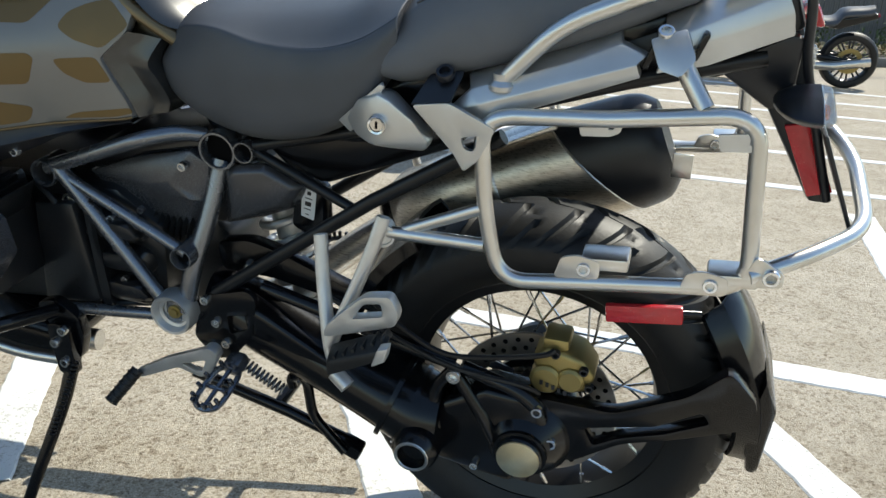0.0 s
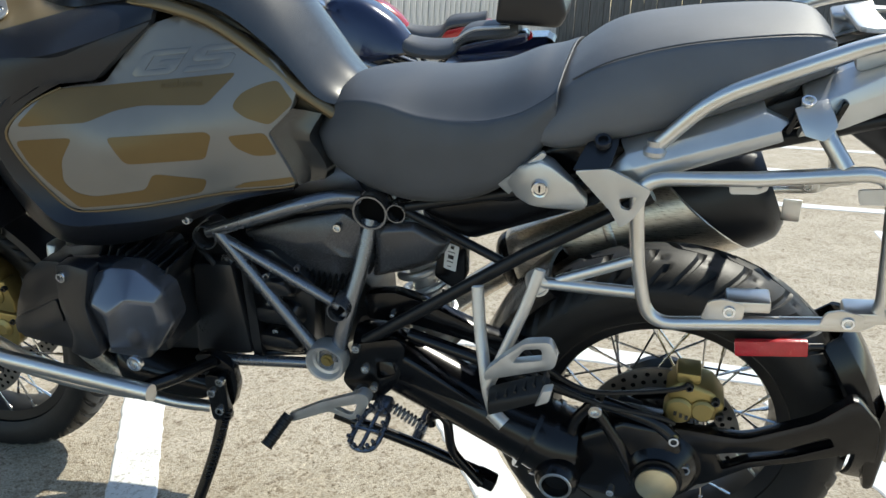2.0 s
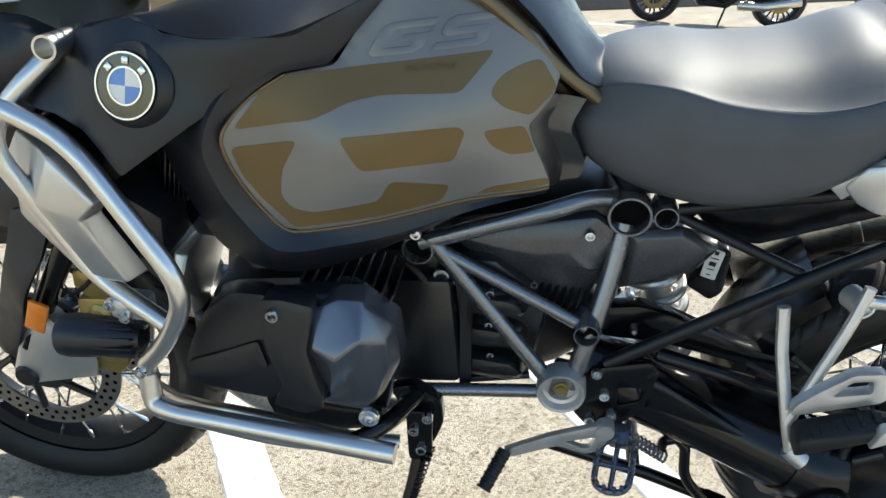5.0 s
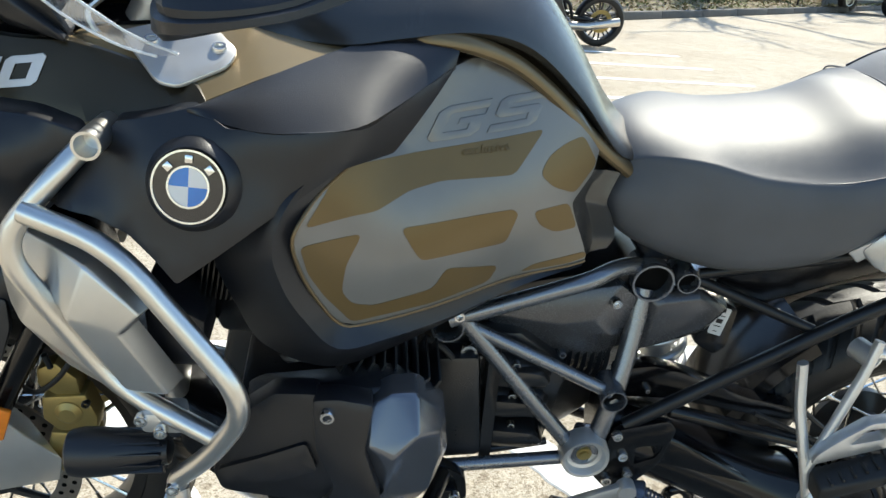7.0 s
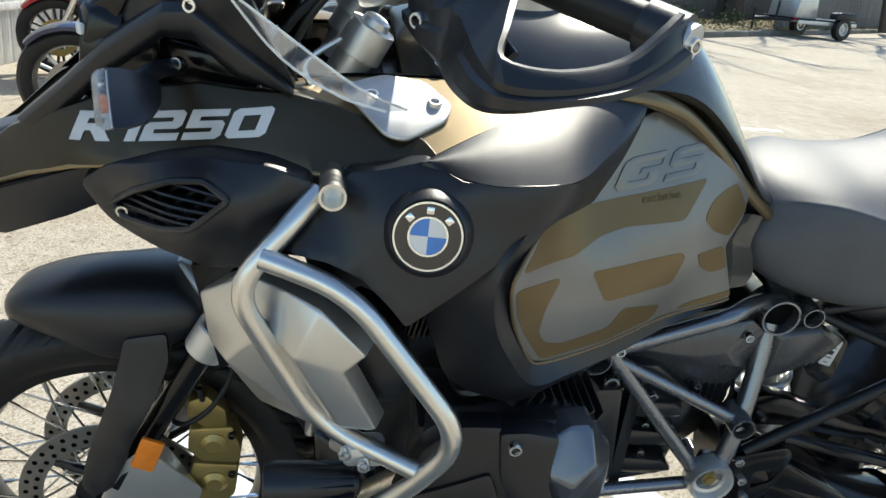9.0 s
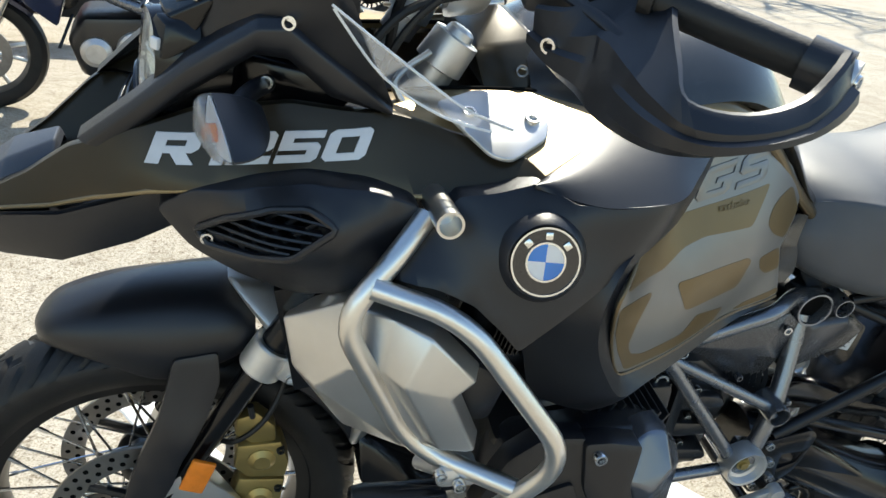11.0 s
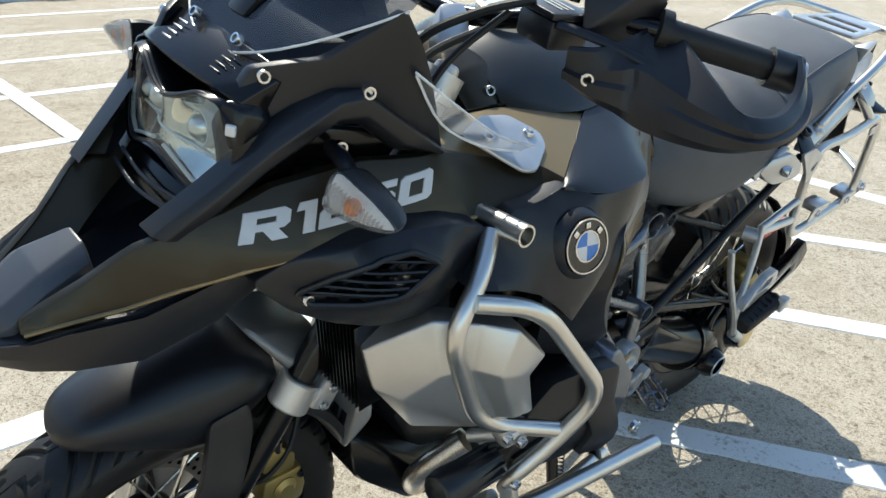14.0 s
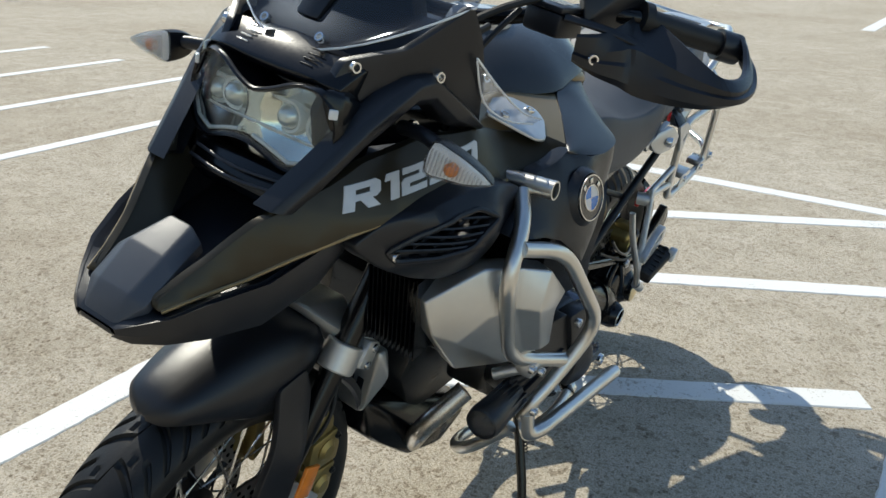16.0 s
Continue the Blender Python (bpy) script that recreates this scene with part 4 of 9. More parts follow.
lock = P("seat_lock", moved(lathe([(0, -0.002), (0.008, -0.002), (0.009, -0.004), (0.0115, -0.005), (0.0125, -0.003), (0.0125, 0.01)], 28), at(-0.194, -0.211, 0.804) @ pose(0, 0, 0, 0, 0, 8)), CHROME, lockp, "round chrome key lock")
P("key_slot", box((-0.194, -0.2145, 0.804), (0.0025, 0.002, 0.009), 0.0005), DARKHOLE, lockp)
P("rack_bracket", slab(corners([(-0.148, 0.835), (-0.10, 0.842), (-0.042, 0.815), (-0.05, 0.795), (-0.062, 0.772), (-0.08, 0.755), (-0.095, 0.78)], 0.006), -0.212, -0.204, 0.002, [corners([(-0.085, 0.80), (-0.06, 0.805), (-0.068, 0.783), (-0.08, 0.785)], 0.005)]), ALU, None, "folded silver rack bracket")
P("bracket_top", hull([(-0.15, -0.21, 0.836), (-0.10, -0.21, 0.843), (-0.09, -0.17, 0.873), (-0.135, -0.17, 0.866), (-0.15, -0.204, 0.832), (-0.10, -0.204, 0.838)], 0.002), PLASTIC)
screw((-0.113, -0.185, 0.872), 0.012, (0, -0.5, 0.8), PLASTIC, bike)
screw((0.142, -0.165, 0.938), 0.010, (0, -0.5, 0.8), CHROME, bike)
P("tail_bracket", join(hull([(0.125, -0.17, 0.93), (0.165, -0.165, 0.945), (0.18, -0.19, 0.915), (0.165, -0.2, 0.895), (0.14, -0.195, 0.90), (0.13, -0.15, 0.92), (0.17, -0.15, 0.93)], 0.003)), ALU)
for x, z in ((0.122, 0.925), (0.176, 0.94)):
    P("tail_slot", box((x + 0.006, -0.158, z - 0.016), (0.008, 0.02, 0.034), 0.003, rot=(0, 20, 0)), GLOSSBLK)


def pannier_rack(y, far=False):
    """A side rack of bent stainless tube with its mounts."""
    t = 0.0104
    loop = [(-0.03, y, 0.826), (0.09, y, 0.841), (0.258, y + 0.012, 0.86), (0.280, y + 0.006, 0.642), (0.1, y, 0.622), (-0.030, y, 0.603), (-0.052, y, 0.70), (-0.063, y + 0.004, 0.826)]
    L_ = [Vector(p) for p in loop]
    ring_ = fillet([L_[1]] + L_[2:] + [L_[1]], 0.042, 8)
    r = P("pannier_rack", tube(ring_[:-1], t, closed=True), STEEL, None, "bent brushed stainless steel pannier rack")
    P("stay", tube([(0.16, y + 0.04, 0.91), (0.197, y + 0.012, 0.86)], 0.0115), STEEL, r)
    P("stay", tube([(-0.195, y + 0.01, 0.645), (-0.050, y, 0.652)], 0.0095), STEEL, r)
    P("stay", tube([(-0.165, y + 0.012, 0.65), (-0.054, y, 0.705)], 0.0085), STEEL, r)
    P("rear_bridge", tube([(0.278, y, 0.662), (0.34, y + 0.03, 0.683), (0.42, y + 0.12, 0.69), (0.42, -y - 0.1, 0.72), (0.36, -y - 0.02, 0.76)], 0.0105, 0.05), STEEL, r) if not far else None
    for x, z in ((0.081, 0.642), (0.236, 0.645)):
        P("hook_plate", join(slab(corners([(x - 0.038, z - 0.018), (x - 0.03, z + 0.012), (x - 0.01, z + 0.018), (x + 0.02, z + 0.012), (x + 0.02, z - 0.012)], 0.006), y - 0.006, y - 0.002, 0.001), box((x + 0.025, y + 0.018, z + 0.008), (0.06, 0.045, 0.018), 0.004, rot=(0, -5, 0))), STEEL, r)
        screw((x, y - 0.007, z), 0.0095, parent=r)
    for x in (0.055, 0.215):
        P("top_tab", slab(corners([(x, 0.835), (x + 0.052, 0.842), (x + 0.052, 0.825), (x + 0.04, 0.818), (x + 0.005, 0.815)], 0.004), y + 0.004, y + 0.008, 0.001, [corners([(x + 0.036, 0.834), (x + 0.044, 0.835), (x + 0.044, 0.827), (x + 0.036, 0.826)], 0.003)], 0.01), ALU, r)
    b = P("corner_plate", slab(corners([(0.268, 0.655), (0.283, 0.69), (0.292, 0.688), (0.318, 0.672), (0.318, 0.655), (0.29, 0.65)], 0.005), y - 0.004, y + 0.002, 0.001), STEEL, r)
    screw((0.303, y - 0.008, 0.668), 0.011, parent=r)
    return r


pannier_rack(-0.203)
far = pannier_rack(0.30, True)
P("far_rack_arm", join(tube([(0.16, 0.10, 0.9), (0.19, 0.30, 0.86)], 0.011), tube([(-0.2, 0.17, 0.64), (-0.07, 0.30, 0.65)], 0.01)), STEEL, far)

# passenger grab rail and top carrier
carrier = P("rear_carrier", join(tube([(-0.041, -0.176, 0.868), (0.025, -0.184, 0.941), (0.122, -0.182, 0.984), (0.215, -0.168, 1.020), (0.31, -0.14, 1.030), (0.42, -0.09, 1.012), (0.44, 0.0, 1.008), (0.42, 0.09, 1.012), (0.31, 0.14, 1.030), (0.215, 0.168, 1.020), (0.122, 0.182, 0.984), (0.025, 0.184, 0.941), (-0.041, 0.176, 0.868)], 0.0105, 0.04)), STEEL, None, "stainless steel grab rail and luggage carrier behind the seat")
P("carrier_plate", join(moved(slab(corners([(0.20, -0.085), (0.42, -0.06), (0.42, 0.06), (0.20, 0.085)], 0.02), 0, 0.008, 0.002, [corners([(0.24, -0.06), (0.28, -0.06), (0.28, 0.06), (0.24, 0.06)], 0.01), corners([(0.31, -0.055), (0.35, -0.05), (0.35, 0.05), (0.31, 0.055)], 0.01)]), at(0, 0, 1.018) @ pose(0, 0, 0, -90, 0, 0))), ALU, carrier, "punched aluminium carrier plate")
for s in (-1, 1):
    P("carrier_foot", hull([(0.19, s * 0.13, 1.005), (0.25, s * 0.12, 1.02), (0.26, s * 0.11, 0.99), (0.2, s * 0.115, 0.965), (0.19, s * 0.09, 1.0), (0.25, s * 0.09, 1.0), (0.24, s * 0.09, 0.97)], 0.004), ALU, carrier)
    P("rail_foot", join(moved(lathe([(0, 0), (0.017, 0), (0.017, 0.006), (0.012, 0.012), (0.012, 0.02), (0, 0.02)], 16, "Z"), at(-0.043, s * 0.176, 0.856))), ALU, carrier)
# tail light carrier, indicator, plate holder
holder = P("plate_holder", hull([(0.23, -0.05, 0.90), (0.30, -0.05, 0.93), (0.315, -0.045, 0.83), (0.29, -0.045, 0.80), (0.375, -0.04, 0.70), (0.35, -0.04, 0.70), (0.30, -0.04, 0.80), (0.23, 0.05, 0.90), (0.30, 0.05, 0.93), (0.375, 0.04, 0.70), (0.35, 0.04, 0.70), (0.3, 0.045, 0.8)], 0.006), PLASTIC, None, "black number plate and tail light carrier")
P("tail_side_cover", hull([(0.20, -0.10, 0.885), (0.285, -0.095, 0.93), (0.30, -0.09, 0.925), (0.30, -0.075, 0.84), (0.275, -0.075, 0.83), (0.245, -0.08, 0.86), (0.20, -0.05, 0.885), (0.30, -0.04, 0.925), (0.27, -0.04, 0.83)], 0.006), PLASTIC, holder)
P("side_marker", hull([(0.30, -0.052, 0.805), (0.333, -0.052, 0.812), (0.375, -0.052, 0.722), (0.345, -0.052, 0.712), (0.30, -0.04, 0.805), (0.333, -0.04, 0.812), (0.375, -0.04, 0.722), (0.345, -0.04, 0.712)], 0.002), RED, holder, "red side reflector on the plate holder")
P("number_plate", box((0.372, 0, 0.75), (0.006, 0.18, 0.13), 0.002, rot=(0, -24, 0)), PLASTIC, holder)
P("tail_lamp", hull([(0.31, -0.06, 0.96), (0.325, -0.05, 0.93), (0.325, 0.05, 0.93), (0.31, 0.06, 0.96), (0.28, -0.05, 0.93), (0.28, 0.05, 0.93)], 0.006), RED, holder, "red tail lamp lens")
P("tail_edge", tube([(0.292, -0.098, 1.0), (0.30, -0.095, 0.955), (0.305, -0.08, 0.90), (0.37, -0.05, 0.71)], 0.006, 0.03), PLASTIC, holder)


def indicator(m, side, name="indicator"):
    """A turn signal: a drop-shaped shell, a clear ribbed lens tall at its root and pointed at its tip, and an amber core."""
    kite = [(0.0, 0.019), (-0.026, 0.0185), (-0.056, 0.012), (-0.084, 0.002), (-0.085, -0.004), (-0.056, -0.016), (-0.028, -0.021), (0.0, -0.022)]

    def S(b):
        return b if side < 0 else mirrored(b)

    def layer(x, k, c=-0.035):
        return [(x, c + (y - c) * k, z * k) for y, z in kite]

    body = P(name, S(moved(loft([layer(0.0, 1.0), layer(0.014, 0.97, -0.03), layer(0.032, 0.8, -0.02), (layer(0.046, 0.45, -0.012)), layer(0.05, 0.15, -0.01)], 3, 3), m)), PLASTIC, None, "black turn signal with a clear lens")
    P("lens", S(moved(loft([layer(0.0, 0.99), layer(-0.007, 0.97), layer(-0.013, 0.85), layer(-0.016, 0.55)], 3, 3), m)), LENS, body, "clear ribbed lens")
    P("reflector", S(moved(loft([layer(-0.0012, 0.93), layer(-0.002, 0.92)], 2, 3), m)), LENSBACK, body)
    for k in range(15):
        h = 0.038 * (1 - k / 18)
        P("lens_rib", S(moved(box((-0.0125, -0.005 - 0.005 * k, -0.001), (0.006, 0.0016, h * 0.85), 0.0005), m)), LENS, body)
    P("bulb", S(moved(moved(lathe([(0, -0.006), (0.006, -0.005), (0.0095, 0.0), (0.009, 0.008), (0, 0.010)], 14, "X"), at(-0.0085, -0.034, -0.003)), m)), AMBER, body, "amber bulb")
    return body


LENS = pane("clear_ribbed_lens", (0.93, 0.93, 0.92), 0.06, 0.10, 0.5, 300, 0.06)
# Near-white, not mirror silver: the lamp backs' bright reflection is put into colour.
LENSBACK = mat("white_lamp_shell_and_edge", (0.86, 0.86, 0.85), 0.3, metal=0.1, scale=40, bump=0.3, bscale=260)
for s in (-1, 1):
    ind = indicator(at(0.325, -0.095, 0.855) @ Matrix.Diagonal((-1, 1, 1, 1)), s, "rear_indicator")
    P("stalk", tube([(0.29, s * 0.05, 0.86), (0.30, s * 0.11, 0.855)], 0.011, r2=0.009), PLASTIC, ind)

# exhaust on the far side
ex0, ex1 = Vector((-0.285, 0.165, 0.49)), Vector((0.118, 0.185, 0.665))
d = (ex1 - ex0).normalized()
q = d.to_track_quat("Z", "Y").to_matrix().to_4x4()


def oval(x, r, k=1.0, cutback=0.0):
    return [(r * 0.8 * k * math.cos(a), r * k * math.sin(a), x - cutback * r * math.sin(a)) for a in [2 * math.pi * i / 18 for i in range(18)]]


exM = Matrix.Translation(ex0) @ q
exh = P("exhaust_silencer", moved(loft([oval(0.0, 0.066), oval(0.03, 0.076), oval(0.15, 0.090), oval(0.30, 0.097, 1, 0.3), oval(0.365, 0.098, 1, 0.55)], 4, 2), exM), EXH, None, "brushed steel exhaust silencer")
P("silencer_end", moved(loft([oval(0.367, 0.0985, 1, 0.55), oval(0.378, 0.0995, 1, 0.5), oval(0.455, 0.092, 1, 0.1), oval(0.485, 0.07)], 4, 2), exM), PLASTIC, exh, "black end cap of the silencer")
P("silencer_seam", moved(tube([Vector(p) for p in oval(0.366, 0.0995, 1, 0.55)], 0.0022, seg=6, closed=True), exM), STEEL, exh, "bright seam before the end cap")
P("silencer_front", moved(loft([oval(-0.03, 0.045), oval(-0.01, 0.064), oval(0.05, 0.071), oval(0.09, 0.074)], 4, 2), exM), GLOSSBLK, exh)
P("silencer_strap", moved(loft([oval(0.19, 0.0935), oval(0.193, 0.0955), oval(0.203, 0.0955), oval(0.206, 0.0935)], 2, 2), exM), EXH, exh)
P("heat_shield", moved(hull([(-0.05, 0.075, 0.02), (-0.05, 0.086, 0.33), (0.03, 0.086, 0.33), (0.03, 0.075, 0.02), (-0.05, 0.08, 0.02), (-0.05, 0.095, 0.33), (0.03, 0.095, 0.33)], 0.003), exM), EXH, exh)
P("silencer_tab", box((0.185, 0.10, 0.675), (0.03, 0.004, 0.04), 0.002), STEEL, exh)
P("exhaust_pipe", tube([(-0.27, 0.16, 0.50), (-0.38, 0.15, 0.42), (-0.52, 0.12, 0.30), (-0.78, 0.08, 0.28)], 0.028, 0.1), EXH, exh)

# passenger foot rests
for s, nm in ((-1, "pillion_foot_rest"), (1, "pillion_foot_rest_far")):
    bmx = join(tube([(-0.190, -0.203, 0.672), (-0.205, -0.216, 0.62), (-0.258, -0.250, 0.480)], 0.0105, 0.02, flat=0.7), tube([(-0.285, -0.200, 0.630), (-0.278, -0.216, 0.57), (-0.258, -0.250, 0.480), (-0.245, -0.255, 0.437)], 0.0105, 0.02, flat=0.7),
               slab(corners([(-0.262, 0.502), (-0.225, 0.515), (-0.155, 0.54), (-0.15, 0.56), (-0.162, 0.585), (-0.20, 0.578), (-0.235, 0.545), (-0.258, 0.52)], 0.008), -0.262, -0.244, 0.004, [corners([(-0.218, 0.54), (-0.172, 0.552), (-0.175, 0.572), (-0.20, 0.567)], 0.005)]))
    foot = P(nm, bmx if s < 0 else mirrored(bmx), ALUCAST, None, "silver cast pillion foot rest bracket")
    bmx = join(hull([(-0.252, -0.252, 0.455), (-0.165, -0.272, 0.515), (-0.155, -0.275, 0.535), (-0.175, -0.26, 0.53), (-0.255, -0.25, 0.487), (-0.25, -0.285, 0.452), (-0.165, -0.30, 0.505), (-0.158, -0.30, 0.525), (-0.25, -0.285, 0.478)], 0.005))
    pad = P("foot_rest_rubber", bmx if s < 0 else mirrored(bmx), RUBBER, foot, "black foot rest rubber")
    for k in range(6):
        P("rib", box((-0.235 + 0.014 * k, s * 0.27, 0.485 + 0.0085 * k), (0.004, 0.03, 0.012), 0.001, rot=(0, -30, 0)), RUBBER, foot)
    for bmx in (tube([(-0.200, -0.175, 0.641), (-0.191, -0.206, 0.644)], 0.0165, hollow=True), tube([(-0.25, -0.255, 0.44), (-0.228, -0.262, 0.425)], 0.012)):
        P("foot_rest_boss", bmx if s < 0 else mirrored(bmx), ALUCAST, foot)
    bmx = hull([(-0.175, -0.288, 0.50), (-0.155, -0.288, 0.512), (-0.15, -0.288, 0.535), (-0.165, -0.288, 0.53), (-0.175, -0.308, 0.50), (-0.155, -0.308, 0.512), (-0.15, -0.308, 0.535), (-0.165, -0.308, 0.53)], 0.003)
    P("foot_rest_tip", bmx if s < 0 else mirrored(bmx), ALUCAST, foot)
# rear shock behind the frame
coil3 = [Vector((0.040 * math.cos(a * 0.35), 0.040 * math.sin(a * 0.35), a * 0.0019)) for a in range(0, 128)]
shock = P("shock_spring", moved(tube(curve(coil3, 2), 0.0078, seg=10), Matrix.Translation((-0.398, -0.025, 0.425)) @ Vector((-0.05, 0, 0.24)).to_track_quat("Z", "Y").to_matrix().to_4x4()), ALU, None, "silver rear shock spring")
P("shock_body", tube([(-0.396, -0.025, 0.415), (-0.448, -0.025, 0.665)], 0.024), ALUCAST, shock)
P("spring_collar", moved(lathe([(0.024, -0.006), (0.048, -0.006), (0.050, -0.003), (0.050, 0.004), (0.024, 0.006)], 30, "Z"), Matrix.Translation((-0.397, -0.025, 0.420)) @ Vector((-0.05, 0, 0.24)).to_track_quat("Z", "Y").to_matrix().to_4x4()), ALUCAST, shock)
P("shock_adjuster", tube([(-0.365, -0.05, 0.585), (-0.362, -0.05, 0.615)], 0.012), GOLDY, shock, "yellow shock absorber adjuster")
ecu = P("ecu_box", slab(corners([(-0.374, 0.657), (-0.334, 0.634), (-0.335, 0.566), (-0.351, 0.551), (-0.388, 0.573)], 0.007, 3), -0.082, -0.045, 0.004), GLOSSBLK, None, "black control unit with a printed sticker")
P("sticker", slab(corners([(-0.366, 0.641), (-0.343, 0.633), (-0.350, 0.586), (-0.371, 0.592)], 0.002), -0.0832, -0.081, 0.0), LABELW, ecu, "white printed sticker")
for k, (w, h) in enumerate(((0.006, 0.006), (0.012, 0.0015), (0.010, 0.007), (0.011, 0.0015), (0.006, 0.0015))):
    P("print_bar", box((-0.3545 - 0.0016 * k, -0.0836, 0.6315 - 0.0090 * k), (w, 0.0006, h), 0.0, rot=(0, 12, 0)), RUBBER, ecu)
P("rear_linkage_cover", slab(corners([(-0.507, 0.538), (-0.451, 0.548), (-0.408, 0.538), (-0.292, 0.493), (-0.21, 0.474), (-0.21, 0.45), (-0.29, 0.463), (-0.414, 0.488), (-0.502, 0.490)], 0.01), -0.112, -0.085, 0.005), GLOSSBLK)
screw((-0.454, -0.117, 0.506), 0.006, parent=bike)
P("inner_fender", arch(REAR, 0.345, 168, 128, 0.09, 0.006, 0.03, taper=0.95), GLOSSBLK, None, "black inner mudguard over the rear tyre")

# ---- engine, tank, bodywork ----
engine = P("engine_block", hull([(-1.06, -0.12, 0.62), (-0.66, -0.14, 0.62), (-0.58, -0.14, 0.56), (-0.60, -0.13, 0.405), (-0.80, -0.12, 0.37), (-1.02, -0.10, 0.34), (-1.09, -0.10, 0.46), (-1.06, 0.12, 0.62), (-0.66, 0.14, 0.62), (-0.58, 0.14, 0.56), (-0.60, 0.13, 0.405), (-0.80, 0.12, 0.37), (-1.02, 0.10, 0.34), (-1.09, 0.10, 0.46)], 0.015), ENGINE, None, "black cast boxer engine block")
P("clutch_cover", hull([(-0.80, -0.165, 0.59), (-0.72, -0.172, 0.60), (-0.70, -0.172, 0.42), (-0.82, -0.165, 0.40), (-0.80, -0.1, 0.59), (-0.72, -0.1, 0.60), (-0.70, -0.1, 0.42), (-0.82, -0.1, 0.40)], 0.01), ENGINE, engine)
for dx, dz in ((0, 0), (0.0, 0.055), (0.005, 0.11)):
    P("gearbox_rib", hull([(-0.70 + dx, -0.16, 0.57 - dz), (-0.63 + dx, -0.172, 0.575 - dz), (-0.61 + dx, -0.165, 0.545 - dz), (-0.70 + dx, -0.16, 0.535 - dz), (-0.70 + dx, -0.1, 0.57 - dz), (-0.62 + dx, -0.1, 0.57 - dz), (-0.62 + dx, -0.1, 0.54 - dz)], 0.008), ENGINE, engine)
P("gearbox_tail", hull([(x, s * y, z) for s in (-1, 1) for x, y, z in ((-0.63, 0.10, 0.60), (-0.55, 0.085, 0.575), (-0.505, 0.06, 0.52), (-0.50, 0.055, 0.44), (-0.56, 0.07, 0.40), (-0.63, 0.10, 0.39))], 0.012), ENGINE, engine)
P("inner_duct", hull([(x, s * y, z) for s in (-1, 1) for x, y, z in ((-1.18, 0.13, 0.86), (-1.06, 0.19, 0.85), (-1.02, 0.18, 0.70), (-1.10, 0.14, 0.68), (-1.18, 0.11, 0.74))], 0.012), ENGINE, engine)
for z, h in ((0.558, 0.030), (0.497, 0.030), (0.437, 0.026)):
    P("casting_scallop", hull([(-0.690, -0.134, z + h), (-0.615, -0.142, z + h * 0.8), (-0.600, -0.126, z), (-0.615, -0.142, z - h * 0.8), (-0.690, -0.134, z - h), (-0.690, -0.154, z + h * 0.5), (-0.625, -0.162, z + h * 0.3), (-0.625, -0.162, z - h * 0.3), (-0.690, -0.154, z - h * 0.5), (-0.69, -0.11, z + h), (-0.60, -0.11, z), (-0.69, -0.11, z - h)], 0.005), ENGINE, engine)
P("casting_flange", slab(corners([(-0.707, 0.605), (-0.690, 0.605), (-0.686, 0.41), (-0.703, 0.405)], 0.004), -0.164, -0.126, 0.003), ENGINE, engine)
for a, b in (((-0.785, 0.52), (-0.712, 0.545)), ((-0.785, 0.52), (-0.712, 0.505)), ((-0.80, 0.445), (-0.715, 0.440)), ((-0.79, 0.585), (-0.715, 0.588)), ((-0.79, 0.585), (-0.785, 0.52))):
    P("casting_rib", tube([(a[0], -0.148, a[1]), (b[0], -0.154, b[1])], 0.0045, seg=8), ENGINE, engine)
for x, z in ((-0.78, 0.56), (-0.725, 0.47), (-0.76, 0.425), (-0.605, 0.60), (-0.70, 0.59), (-0.70, 0.45)):
    screw((x, -0.158, z), 0.0055, mt=COVERGREY, parent=engine)
P("starter_cable", tube(curve([(-0.80, -0.151, 0.62), (-0.765, -0.161, 0.60), (-0.745, -0.161, 0.56), (-0.755, -0.156, 0.50), (-0.79, -0.154, 0.46)], 6), 0.005, seg=8), RUBBER, engine)
P("gearbox_seam", tube([(-0.70, -0.146, 0.60), (-0.695, -0.148, 0.41), (-0.60, -0.141, 0.425)], 0.006, 0.01), ENGINE, engine)
for p, r in (((-0.735, -0.156, 0.598), 0.0125), ((-0.665, -0.154, 0.575), 0.006), ((-0.665, -0.154, 0.52), 0.006), ((-0.66, -0.154, 0.465), 0.006), ((-0.80, -0.148, 0.565), 0.009), ((-0.615, -0.148, 0.43), 0.006)):
    screw(p, r, mt=CHROME, parent=engine)
for k in range(9):
    P("gaiter_ring", moved(lathe([(0.030, -0.0035), (0.037, 0.0), (0.030, 0.0035), (0.03, -0.0035)], 20, "X"), at(-0.62 + 0.011 * k, -0.10, 0.555) @ pose(0, 0, 0, 0, 12, 0)), RUBBER, engine)
VALVE = rbf([(-1.055, -0.312, 0.525), (-1.02, -0.308, 0.61), (-0.98, -0.308, 0.645), (-0.936, -0.318, 0.655), (-0.93, -0.335, 0.59), (-0.87, -0.346, 0.60), (-0.868, -0.332, 0.655), (-0.816, -0.318, 0.657), (-0.775, -0.308, 0.597), (-0.767, -0.302, 0.55), (-0.80, -0.335, 0.505), (-0.853, -0.358, 0.54), (-0.83, -0.350, 0.58), (-0.92, -0.342, 0.52), (-1.045, -0.318, 0.505), (-0.98, -0.330, 0.55)])
